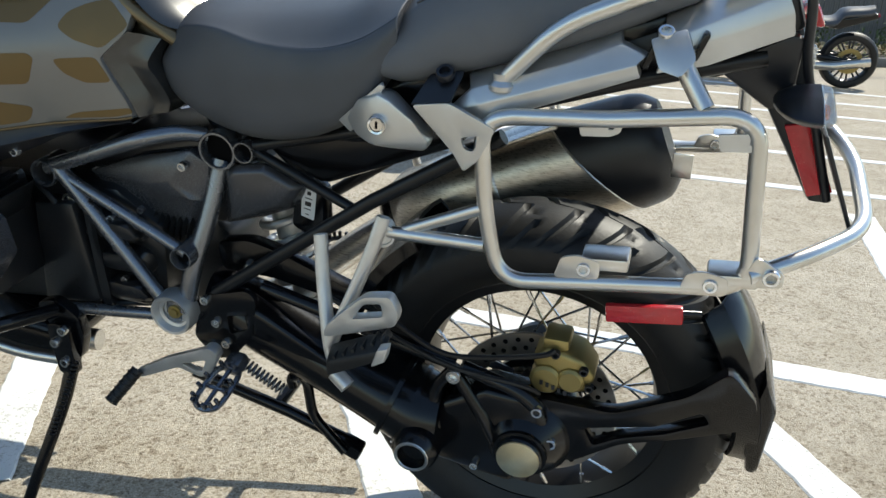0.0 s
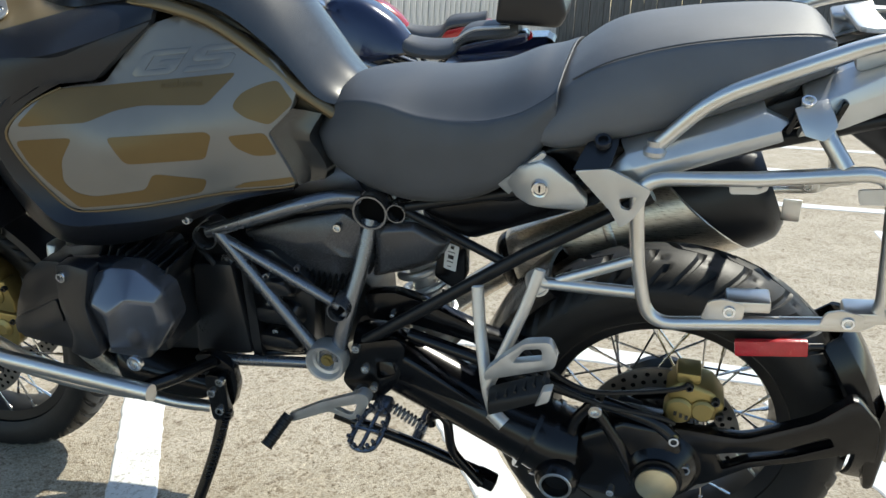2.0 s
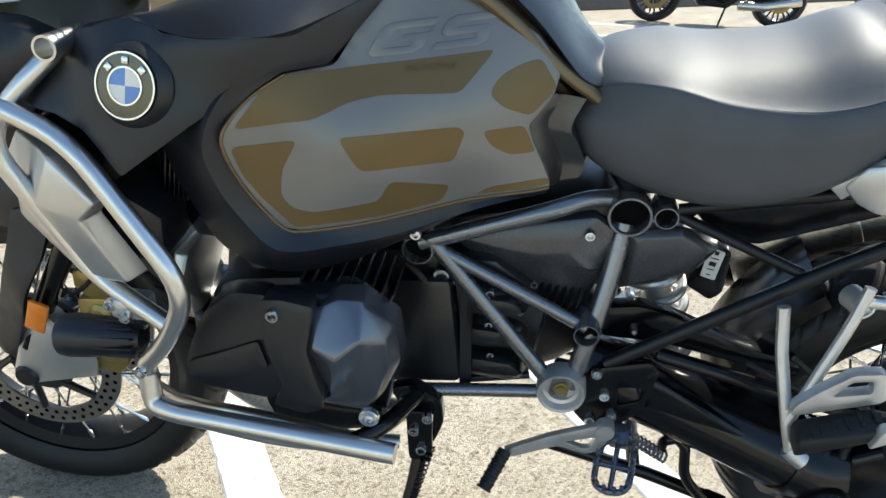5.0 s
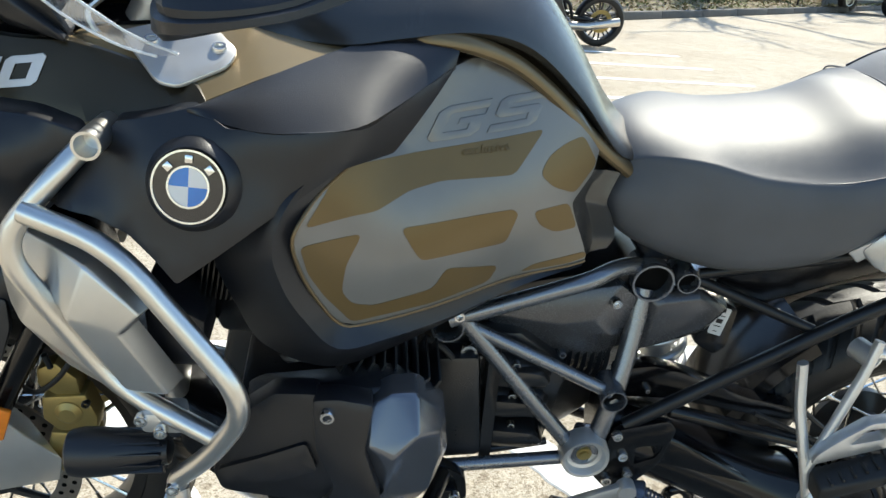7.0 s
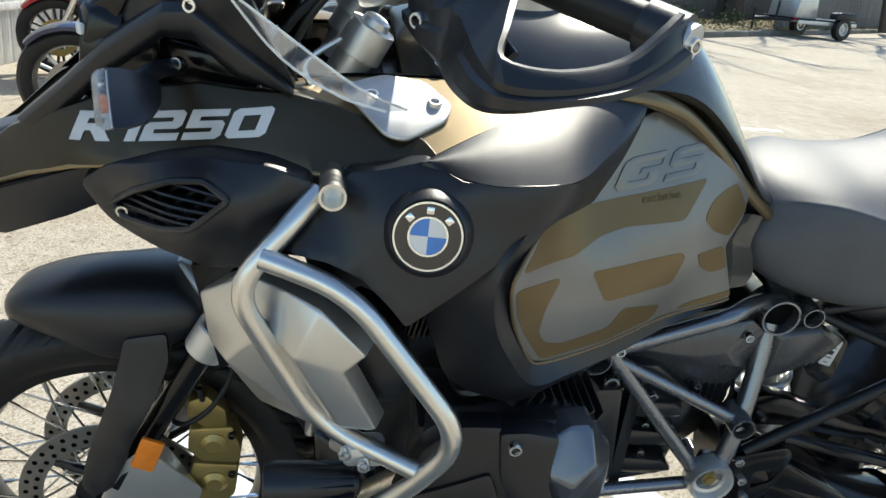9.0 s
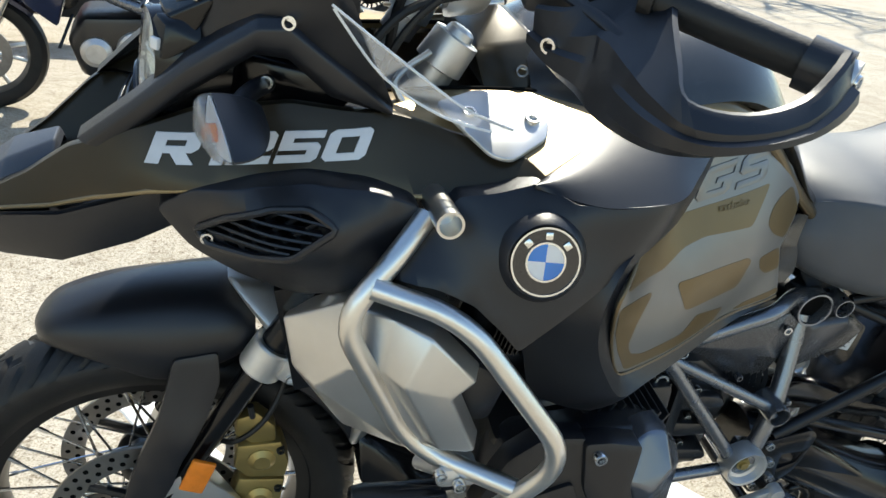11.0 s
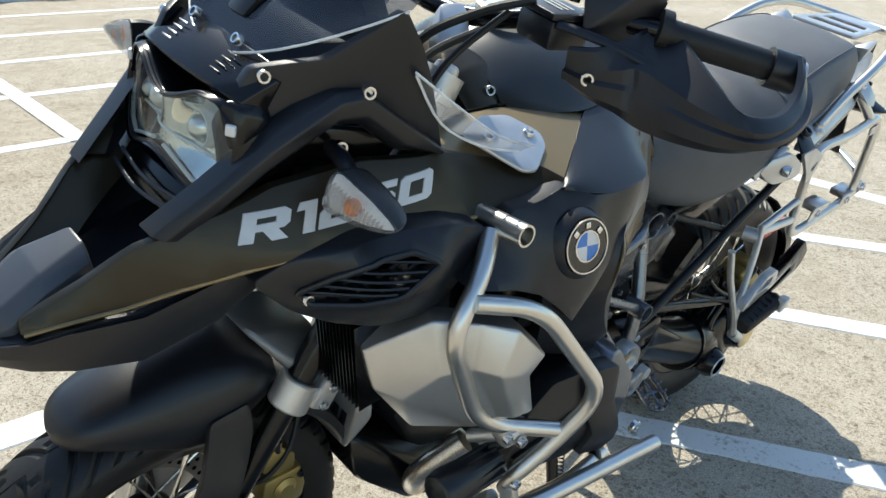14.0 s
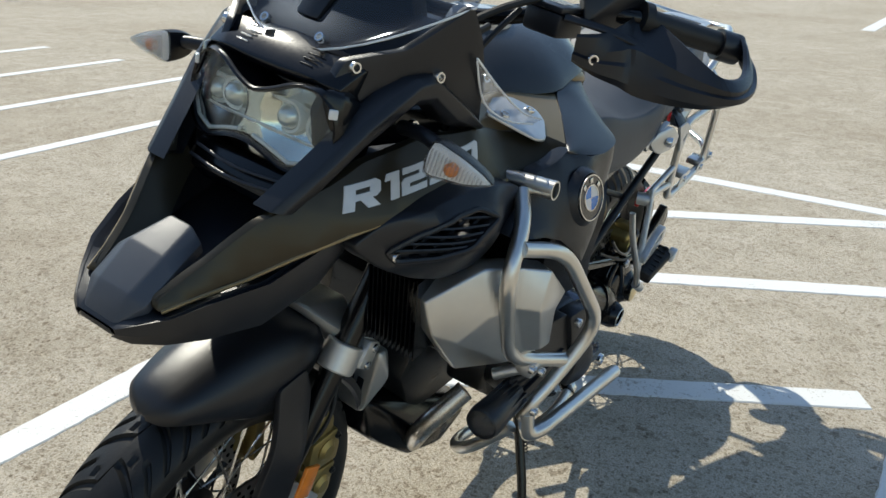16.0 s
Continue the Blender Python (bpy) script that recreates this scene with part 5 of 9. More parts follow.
for s, nm in ((-1, "cylinder"), (1, "cylinder_far")):
    def S(b):
        return b if s < 0 else mirrored(b)
    cyl = P(nm, S(join(hull([(-1.03, -0.14, 0.62), (-0.82, -0.14, 0.64), (-0.80, -0.14, 0.47), (-1.0, -0.14, 0.45), (-1.03, -0.27, 0.61), (-0.82, -0.27, 0.635), (-0.80, -0.27, 0.47), (-1.02, -0.27, 0.47)], 0.012))), ENGINE, None, "black finned boxer cylinder")
    for k in range(9):
        P("fin", moved(box((0, 0, 0), (0.0035, 0.09, 0.05), 0.001, rot=(0, 25, 0)), at(-0.905 + 0.014 * k, s * 0.215, 0.64 - 0.004 * k)), ENGINE, cyl)
    cover = P("valve_cover", S(hull([(-1.05, -0.27, 0.53), (-1.04, -0.298, 0.545), (-1.01, -0.292, 0.615), (-0.925, -0.295, 0.648), (-0.86, -0.305, 0.65), (-0.80, -0.285, 0.63), (-0.78, -0.275, 0.56), (-0.80, -0.295, 0.515), (-0.86, -0.31, 0.50), (-0.98, -0.30, 0.492), (-1.035, -0.29, 0.507), (-1.03, -0.23, 0.61), (-0.82, -0.23, 0.64), (-0.80, -0.23, 0.50), (-1.03, -0.23, 0.50)], 0.01, 3)), PLASTIC, cyl, "black plastic valve cover guard")
    P("guard_panel", S(panel(corners([(-1.056, 0.524), (-1.045, 0.558), (-1.021, 0.61), (-0.981, 0.644), (-0.93, 0.654), (-0.922, 0.62), (-0.91, 0.577), (-0.90, 0.55), (-0.91, 0.522), (-0.934, 0.505), (-1.044, 0.500)], 0.008, 3), VALVE, 0.030, 0.014, (), 0.004)), PLASTIC, cover)
    P("cover_facet", S(panel(corners([(-1.050, 0.533), (-0.942, 0.594), (-0.928, 0.560), (-1.018, 0.513), (-1.046, 0.511)], 0.006, 3), lambda x, z: VALVE(x, z) - 0.006 - 0.05 * max(0.0, 0.57 - z), 0.012, 0.014, (), 0.003)), PLASTIC, cover, "flat facet of the guard")
    P("guard_rib", S(panel(corners([(-0.936, 0.652), (-0.905, 0.660), (-0.866, 0.658), (-0.874, 0.601), (-0.853, 0.542), (-0.855, 0.520), (-0.878, 0.506), (-0.924, 0.506), (-0.912, 0.530), (-0.908, 0.547), (-0.930, 0.592)], 0.006, 3), lambda x, z: VALVE(x, z) - 0.010, 0.030, 0.014, (), 0.005)), PLASTIC, cover, "raised black rib of the guard")
    PLATE_V = {"a": (-0.874, -0.324, 0.640), "b": (-0.846, -0.316, 0.652), "c": (-0.814, -0.306, 0.647), "d": (-0.776, -0.288, 0.604), "e": (-0.768, -0.288, 0.548), "f": (-0.786, -0.312, 0.511), "g": (-0.804, -0.326, 0.494), "h": (-0.860, -0.346, 0.512), "i": (-0.850, -0.350, 0.532), "j": (-0.882, -0.344, 0.594),
               "k": (-0.866, -0.352, 0.602), "m": (-0.838, -0.356, 0.590), "n": (-0.812, -0.342, 0.612), "o": (-0.782, -0.312, 0.594), "p": (-0.778, -0.308, 0.552), "q": (-0.793, -0.326, 0.520)}
    P("cover_plate", S(facets(PLATE_V, ["a b c n m k", "a k j", "c d o n", "d e p o", "e f q p", "f g q", "j k m i", "m n o p q g h i"], (0, 0.04, 0), 0.005, 3)), COVERGREY, cyl, "graphite painted cylinder cover", 30)
    P("top_duct", S(hull([(-1.0, -0.20, 0.665), (-0.90, -0.22, 0.695), (-0.86, -0.22, 0.69), (-0.86, -0.25, 0.66), (-0.98, -0.26, 0.645), (-1.0, -0.14, 0.66), (-0.87, -0.14, 0.70), (-0.98, -0.2, 0.63)], 0.01)), PLASTIC, cyl)
screw((-0.918, -0.341, 0.639), 0.009, parent=bike)
screw((-0.795, -0.368, 0.516), 0.013, parent=bike)
P("skid_plate", hull([(-1.16, -0.07, 0.44), (-1.15, -0.10, 0.35), (-1.05, -0.13, 0.275), (-0.94, -0.14, 0.25), (-0.84, -0.13, 0.265), (-0.82, -0.12, 0.30), (-1.0, -0.14, 0.32), (-1.16, 0.07, 0.44), (-1.15, 0.10, 0.35), (-1.05, 0.13, 0.275), (-0.94, 0.14, 0.25), (-0.84, 0.13, 0.265), (-0.82, 0.12, 0.30), (-1.0, 0.14, 0.32)], 0.012), GLOSSBLK, None, "dark engine skid plate")
P("front_guard", hull([(-1.165, -0.09, 0.55), (-1.15, -0.11, 0.50), (-1.17, -0.08, 0.42), (-1.155, -0.06, 0.40), (-1.15, 0.09, 0.55), (-1.15, 0.11, 0.50), (-1.17, 0.08, 0.42), (-1.14, -0.09, 0.55), (-1.14, 0.09, 0.55), (-1.14, -0.06, 0.42)], 0.008), ALU, None, "silver front engine guard plate")
P("guard_mark", join(*[box((-1.169, -0.062 + 0.022 * k, 0.47), (0.002, 0.014, 0.03), 0.0, rot=(0, 8, 0)) for k in range(3)]), PLASTIC)
for s in (-1, 1):
    P("header_pipe" if s < 0 else "header_pipe_far", tube([(-1.02, s * 0.20, 0.46), (-1.08, s * 0.16, 0.38), (-1.02, s * 0.11, 0.27), (-0.8, s * 0.08, 0.27)], 0.02, 0.06), EXH, None, "steel exhaust header pipe")

# side covers inside the frame triangle
SATIN = mat("satin_black_cover_paint", (0.085, 0.087, 0.095), 0.27, metal=0.55, scale=8, bscale=600, spec=0.6, bump=0.05)
TRI_V = {"a": (-0.722, -0.116, 0.634), "b": (-0.62, -0.120, 0.674), "c": (-0.530, -0.122, 0.694), "d": (-0.502, -0.118, 0.672), "e": (-0.510, -0.116, 0.610), "f": (-0.535, -0.114, 0.533), "g": (-0.575, -0.116, 0.545), "h": (-0.660, -0.116, 0.590),
         "r": (-0.605, -0.132, 0.632), "s": (-0.562, -0.138, 0.645), "t": (-0.532, -0.134, 0.616), "u": (-0.572, -0.134, 0.622)}
P("triangle_cover", facets(TRI_V, ["a b c s r", "c d e s", "s e t", "r s t u", "t e f u", "a r u g h", "u f g"], (0, 0.03, 0), 0.004, 2), SATIN, None, "satin black side cover in the frame triangle", 30)
screw((-0.536, -0.136, 0.672), 0.0075, parent=bike)
P("rear_side_cover", hull([(-0.490, -0.104, 0.570), (-0.482, -0.106, 0.664), (-0.466, -0.108, 0.674), (-0.412, -0.108, 0.684), (-0.358, -0.100, 0.647), (-0.385, -0.100, 0.608), (-0.422, -0.102, 0.591), (-0.474, -0.116, 0.585), (-0.470, -0.118, 0.656), (-0.460, -0.119, 0.664), (-0.414, -0.119, 0.672), (-0.372, -0.110, 0.646), (-0.394, -0.111, 0.617), (-0.425, -0.112, 0.603), (-0.485, -0.06, 0.665), (-0.352, -0.06, 0.648), (-0.372, -0.06, 0.60), (-0.49, -0.06, 0.57)], 0.003), SATIN, None, "", 26)
P("inner_core", hull([(-0.74, -0.10, 0.66), (-0.52, -0.10, 0.71), (-0.45, -0.09, 0.68), (-0.50, -0.09, 0.56), (-0.70, -0.10, 0.58), (-0.74, 0.10, 0.66), (-0.52, 0.10, 0.71), (-0.45, 0.09, 0.68), (-0.50, 0.09, 0.56), (-0.70, 0.10, 0.58)], 0.01), ENGINE)

# tank core and top
P("tank_core", loft([[(x, -w, z0), (x, -w * 1.05, (z0 + z1) / 2), (x, -w * 0.8, z1 - 0.02), (x, 0, z1), (x, w * 0.8, z1 - 0.02), (x, w * 1.05, (z0 + z1) / 2), (x, w, z0), (x, 0, z0 - 0.01)] for x, w, z0, z1 in
                      ((-1.09, 0.11, 0.72, 0.985), (-0.98, 0.15, 0.70, 0.995), (-0.86, 0.15, 0.70, 1.02), (-0.74, 0.12, 0.72, 1.06), (-0.64, 0.095, 0.74, 1.0), (-0.57, 0.085, 0.76, 0.88))], 4, 3), KHAKI, None, "bronze fuel tank")
top = P("tank_top", loft([[(x, -w, z0), (x, -w * 0.93, z0 + (z1 - z0) * 0.42), (x, -w * 0.55, z1 - 0.012), (x, 0, z1), (x, w * 0.55, z1 - 0.012), (x, w * 0.93, z0 + (z1 - z0) * 0.42), (x, w, z0), (x, 0, z0 - 0.02)] for x, w, z0, z1 in
                       ((-1.022, 0.122, 1.005, 1.066), (-0.97, 0.148, 1.008, 1.088), (-0.91, 0.168, 1.012, 1.098), (-0.85, 0.164, 1.022, 1.104), (-0.77, 0.152, 1.030, 1.105), (-0.70, 0.13, 1.008, 1.085), (-0.63, 0.111, 0.948, 1.01), (-0.57, 0.101, 0.878, 0.925), (-0.535, 0.082, 0.86, 0.89))], 5, 3), TANKTOP, None, "dark olive metallic tank top")
for s in (-1, 1):
    P("tank_stripe", tube(curve([(-0.835, s * 0.160, 1.031), (-0.815, s * 0.164, 1.032), (-0.775, s * 0.161, 1.026), (-0.72, s * 0.138, 1.001), (-0.66, s * 0.120, 0.955), (-0.60, s * 0.109, 0.897), (-0.545, s * 0.093, 0.853)], 6), 0.0115, seg=12, flat=0.7), STRIPE, top, "bronze lower edge of the tank top")
cap = P("fuel_cap", moved(lathe([(0, 0.012), (0.03, 0.012), (0.034, 0.008), (0.05, 0.008), (0.056, 0.004), (0.058, -0.02)], 40, "Z"), at(-0.90, 0, 1.105) @ pose(0, 0, 0, 0, 4, 0)), ALU, None, "round silver fuel filler cap")
for k in range(8):
    a = 2 * math.pi * k / 8
    screw((-0.90 + 0.044 * math.cos(a), 0.044 * math.sin(a), 1.113), 0.004, (0, 0, 1), parent=cap)

# square-cut characters: an outline and its opening, each in a unit cell
GLYPHS = {
    "R": ([(0, 0), (0, 1), (0.86, 1), (1, 0.86), (1, 0.50), (0.88, 0.37), (0.76, 0.37), (1, 0), (0.66, 0), (0.44, 0.35), (0.29, 0.35), (0.29, 0)], [(0.29, 0.58), (0.29, 0.77), (0.70, 0.77), (0.70, 0.58)]),
    "1": ([(0.42, 0), (0.42, 0.75), (0, 0.75), (0.12, 1), (1, 1), (1, 0)], None),
    "2": ([(0, 0), (0, 0.50), (0.11, 0.62), (0.70, 0.62), (0.70, 0.77), (0.04, 0.77), (0.04, 1), (0.88, 1), (1, 0.88), (1, 0.50), (0.89, 0.39), (0.30, 0.39), (0.30, 0.24), (1, 0.24), (1, 0)], None),
    "5": ([(0, 0), (0, 0.24), (0.70, 0.24), (0.70, 0.39), (0, 0.39), (0, 1), (1, 1), (1, 0.77), (0.30, 0.77), (0.30, 0.62), (0.89, 0.62), (1, 0.50), (1, 0.12), (0.88, 0)], None),
    "0": ([(0.12, 0), (0, 0.12), (0, 0.88), (0.12, 1), (0.88, 1), (1, 0.88), (1, 0.12), (0.88, 0)], [(0.29, 0.24), (0.29, 0.76), (0.71, 0.76), (0.71, 0.24)]),
    "G": ([(1, 1), (0.16, 1), (0, 0.86), (0, 0.14), (0.12, 0), (0.88, 0), (1, 0.14), (1, 0.58), (0.5, 0.58), (0.5, 0.40), (0.74, 0.40), (0.74, 0.22), (0.26, 0.22), (0.26, 0.78), (1, 0.78)], None),
    "S": ([(1, 1), (0.13, 1), (0, 0.88), (0, 0.52), (0.13, 0.40), (0.74, 0.40), (0.74, 0.22), (0, 0.22), (0, 0), (0.87, 0), (1, 0.12), (1, 0.5), (0.87, 0.62), (0.26, 0.62), (0.26, 0.78), (1, 0.78)], None)}

# grey side panel with ochre graphics
SIDE = rbf([(-0.903, -0.268, 0.922), (-0.945, -0.325, 0.892), (-0.955, -0.335, 0.864), (-0.945, -0.325, 0.818), (-0.909, -0.300, 0.747), (-0.702, -0.190, 0.743), (-0.585, -0.145, 0.746), (-0.559, -0.130, 0.773), (-0.566, -0.110, 0.853), (-0.618, -0.115, 0.930), (-0.725, -0.130, 0.996), (-0.801, -0.172, 0.995), (-0.855, -0.230, 0.920), (-0.70, -0.20, 0.85), (-0.82, -0.262, 0.83), (-0.63, -0.158, 0.84)])
side_o = [(-0.903, 0.922), (-0.93, 0.908), (-0.95, 0.885), (-0.957, 0.862), (-0.947, 0.818), (-0.93, 0.778), (-0.909, 0.742), (-0.884, 0.732), (-0.80, 0.733), (-0.702, 0.741), (-0.62, 0.745), (-0.596, 0.747), (-0.602, 0.768), (-0.621, 0.81), (-0.631, 0.835), (-0.602, 0.866), (-0.595, 0.895), (-0.625, 0.935), (-0.675, 0.975), (-0.725, 0.998), (-0.77, 1.008), (-0.81, 0.995), (-0.855, 0.922)]
tank_side = {}
for s in (-1, 1):
    bm = panel(corners(side_o, 0.006, 2), SIDE, 0.02, 0.016, (), 0.003)
    tank_side[s] = P("tank_side_panel" if s < 0 else "tank_side_panel_far", bm if s < 0 else mirrored(bm), TANKGREY, None, "matte silver-grey tank side panel with ochre graphics")
FOLD_A = [(-0.596, -0.139, 0.744), (-0.602, -0.143, 0.768), (-0.621, -0.149, 0.81), (-0.630, -0.153, 0.835), (-0.600, -0.128, 0.868)]
FOLD_D = [(-0.584, -0.120, 0.744), (-0.583, -0.117, 0.766), (-0.597, -0.126, 0.805), (-0.606, -0.131, 0.832), (-0.589, -0.119, 0.864)]
FOLD_C = [(-0.560, -0.116, 0.748), (-0.554, -0.118, 0.770), (-0.566, -0.124, 0.802), (-0.576, -0.126, 0.824), (-0.560, -0.108, 0.856)]
for s in (-1, 1):
    rows = [[a, a.lerp(d, 0.5) + Vector((0, -0.002, 0)), d, d.lerp(c, 0.35) + Vector((0, 0.001, 0)), c, c + Vector((0.004, 0.03, 0))] for a, d, c in zip(curve(FOLD_A, 5), curve(FOLD_D, 5), curve(FOLD_C, 5))]
    bm = grid(rows)
    P("rear_fold", bm if s < 0 else mirrored(bm), TANKTOP, tank_side[s], "folded rear edge of the panel beside the seat", 30)
RIM_L = [(-0.903, 0.922), (-0.93, 0.908), (-0.95, 0.885), (-0.957, 0.862), (-0.947, 0.818), (-0.93, 0.778), (-0.909, 0.742), (-0.884, 0.732), (-0.80, 0.733), (-0.702, 0.741), (-0.62, 0.745), (-0.598, 0.748)]
for s in (-1, 1):
    bm = tube(curve([(x, SIDE(x, z) - 0.0005, z) for x, z in RIM_L], 3), 0.0022, seg=8)
    P("panel_rim", bm if s < 0 else mirrored(bm), STRIPE, tank_side[s], "thin bronze rim of the panel")
patches = {
    "A": [(-0.918, 0.928 - 0.012), (-0.90, 0.921), (-0.86, 0.918), (-0.676, 0.927), (-0.713, 0.885), (-0.80, 0.889), (-0.836, 0.884), (-0.873, 0.870), (-0.946, 0.877)],
    "B": [(-0.950, 0.857), (-0.887, 0.851), (-0.903, 0.819), (-0.907, 0.785), (-0.895, 0.765), (-0.872, 0.756), (-0.802, 0.761), (-0.788, 0.787), (-0.720, 0.768), (-0.730, 0.746), (-0.80, 0.739), (-0.895, 0.739), (-0.925, 0.785), (-0.942, 0.82)],
    "C": [(-0.845, 0.848), (-0.712, 0.847), (-0.704, 0.84), (-0.716, 0.803), (-0.82, 0.806)],
    "D": [(-0.679, 0.880), (-0.668, 0.898), (-0.645, 0.908), (-0.621, 0.912), (-0.598, 0.876), (-0.628, 0.847), (-0.660, 0.862)],
    "E": [(-0.684, 0.838), (-0.635, 0.837), (-0.618, 0.800), (-0.650, 0.801), (-0.673, 0.817)],
    "F": [(-0.690, 0.748), (-0.67, 0.757), (-0.60, 0.762), (-0.596, 0.754), (-0.62, 0.749)]}
for s in (-1, 1):
    for o in patches.values():
        bm = panel(corners(o, 0.008, 3), SIDE, 0.0012, 0.016, (), 0, 0.0006)
        P("graphic_patch", bm if s < 0 else mirrored(bm), TANKGOLD, tank_side[s], "ochre gold graphic")
    for word, u0 in (("G", 0.0), ("S", 0.55)):
        lay = [(-0.822 + 0.132 * (u0 + 0.45 * a) + 0.018 * b, 0.9275 + 0.006 * (u0 + 0.45 * a) + 0.034 * b) for a, b in GLYPHS[word][0]]
        bm = panel(lay, SIDE, 0.006, 0.012, (), 0.001, 0.0018)
        P("embossed_character", bm if s < 0 else mirrored(bm), TANKGREY, tank_side[s], "embossed character in the panel colour")

# writing


def text(name, body, size, m, material, parent, label="", extrude=0.0008, shear=0.0, space=1.0, bold=0.0):
    cu = bpy.data.curves.new(name, "FONT")
    cu.body, cu.size, cu.extrude, cu.shear, cu.space_character, cu.offset = body, size, extrude, shear, space, bold
    cu.align_x = "LEFT"
    tmp = bpy.data.objects.new("tmp", cu)
    scene.collection.objects.link(tmp)
    bpy.context.view_layer.update()
    me = bpy.data.meshes.new_from_object(tmp.evaluated_get(bpy.context.evaluated_depsgraph_get()))
    bpy.data.objects.remove(tmp)
    bm = bmesh.new()
    bm.from_mesh(me)
    bpy.data.meshes.remove(me)
    moved(bm, m)
    return bm


def on_side(bm, f, out=0.001):
    """Lays letters, drawn in (x, z), onto a curved panel."""
    bmesh.ops.triangulate(bm, faces=bm.faces)
    for v in bm.verts:
        v.co.y = f(v.co.x, v.co.z) - out + v.co.y
    return bm


UPRIGHT = pose(0, 0, 0, 90, 0, 0)
P("lettering", on_side(text("lettering", "exclusive", 0.0135, at(-0.778, 0, 0.9115) @ UPRIGHT, WHITE, None, extrude=0.0003, space=1.15), SIDE, 0.0022), TANKGOLD, tank_side[-1], "small faint word")

# black side cover with the round emblem
COVER = rbf([(-1.046, -0.288, 0.982), (-1.03, -0.312, 0.968), (-0.97, -0.312, 0.973), (-0.905, -0.301, 0.976), (-0.831, -0.226, 0.993), (-0.795, -0.180, 1.006), (-0.857, -0.249, 0.930), (-0.911, -0.306, 0.938), (-0.99, -0.338, 0.886), (-1.069, -0.358, 0.826), (-1.115, -0.334, 0.868), (-1.192, -0.309, 0.879), (-1.205, -0.288, 0.885), (-1.161, -0.278, 0.923), (-1.135, -0.280, 0.955), (-1.057, -0.331, 0.922), (-1.098, -0.322, 0.925), (-1.057, -0.343, 0.878), (-1.0, -0.322, 0.930)])
cover_o = [(-1.055, 0.984), (-1.02, 0.973), (-0.96, 0.974), (-0.904, 0.976), (-0.868, 0.982), (-0.831, 0.993), (-0.793, 1.008), (-0.796, 1.000), (-0.857, 0.930), (-0.872, 0.932), (-0.911, 0.934), (-0.99, 0.882), (-1.069, 0.824), (-1.09, 0.845), (-1.118, 0.866), (-1.155, 0.877), (-1.212, 0.880), (-1.161, 0.923), (-1.135, 0.961)]
# trim round the side panel
TRIM_RIM = [(-0.895, -0.272, 0.932), (-0.936, -0.312, 0.906), (-0.958, -0.330, 0.866), (-0.950, -0.325, 0.822), (-0.931, -0.314, 0.778), (-0.905, -0.300, 0.738), (-0.86, -0.275, 0.732), (-0.78, -0.230, 0.735), (-0.69, -0.184, 0.741), (-0.60, -0.150, 0.748)]
TRIM_FOLD = [(-0.905, -0.290, 0.945), (-0.952, -0.325, 0.918), (-0.976, -0.344, 0.866), (-0.968, -0.340, 0.815), (-0.946, -0.334, 0.770), (-0.908, -0.324, 0.724), (-0.85, -0.284, 0.712), (-0.777, -0.238, 0.712), (-0.69, -0.190, 0.729), (-0.60, -0.150, 0.743)]
TRIM_LOW = [(-0.98, -0.290, 0.93), (-1.04, -0.300, 0.87), (-1.045, -0.290, 0.815), (-1.025, -0.285, 0.755), (-0.995, -0.275, 0.690), (-0.92, -0.290, 0.672), (-0.85, -0.238, 0.660), (-0.765, -0.205, 0.690), (-0.69, -0.178, 0.722), (-0.60, -0.146, 0.738)]
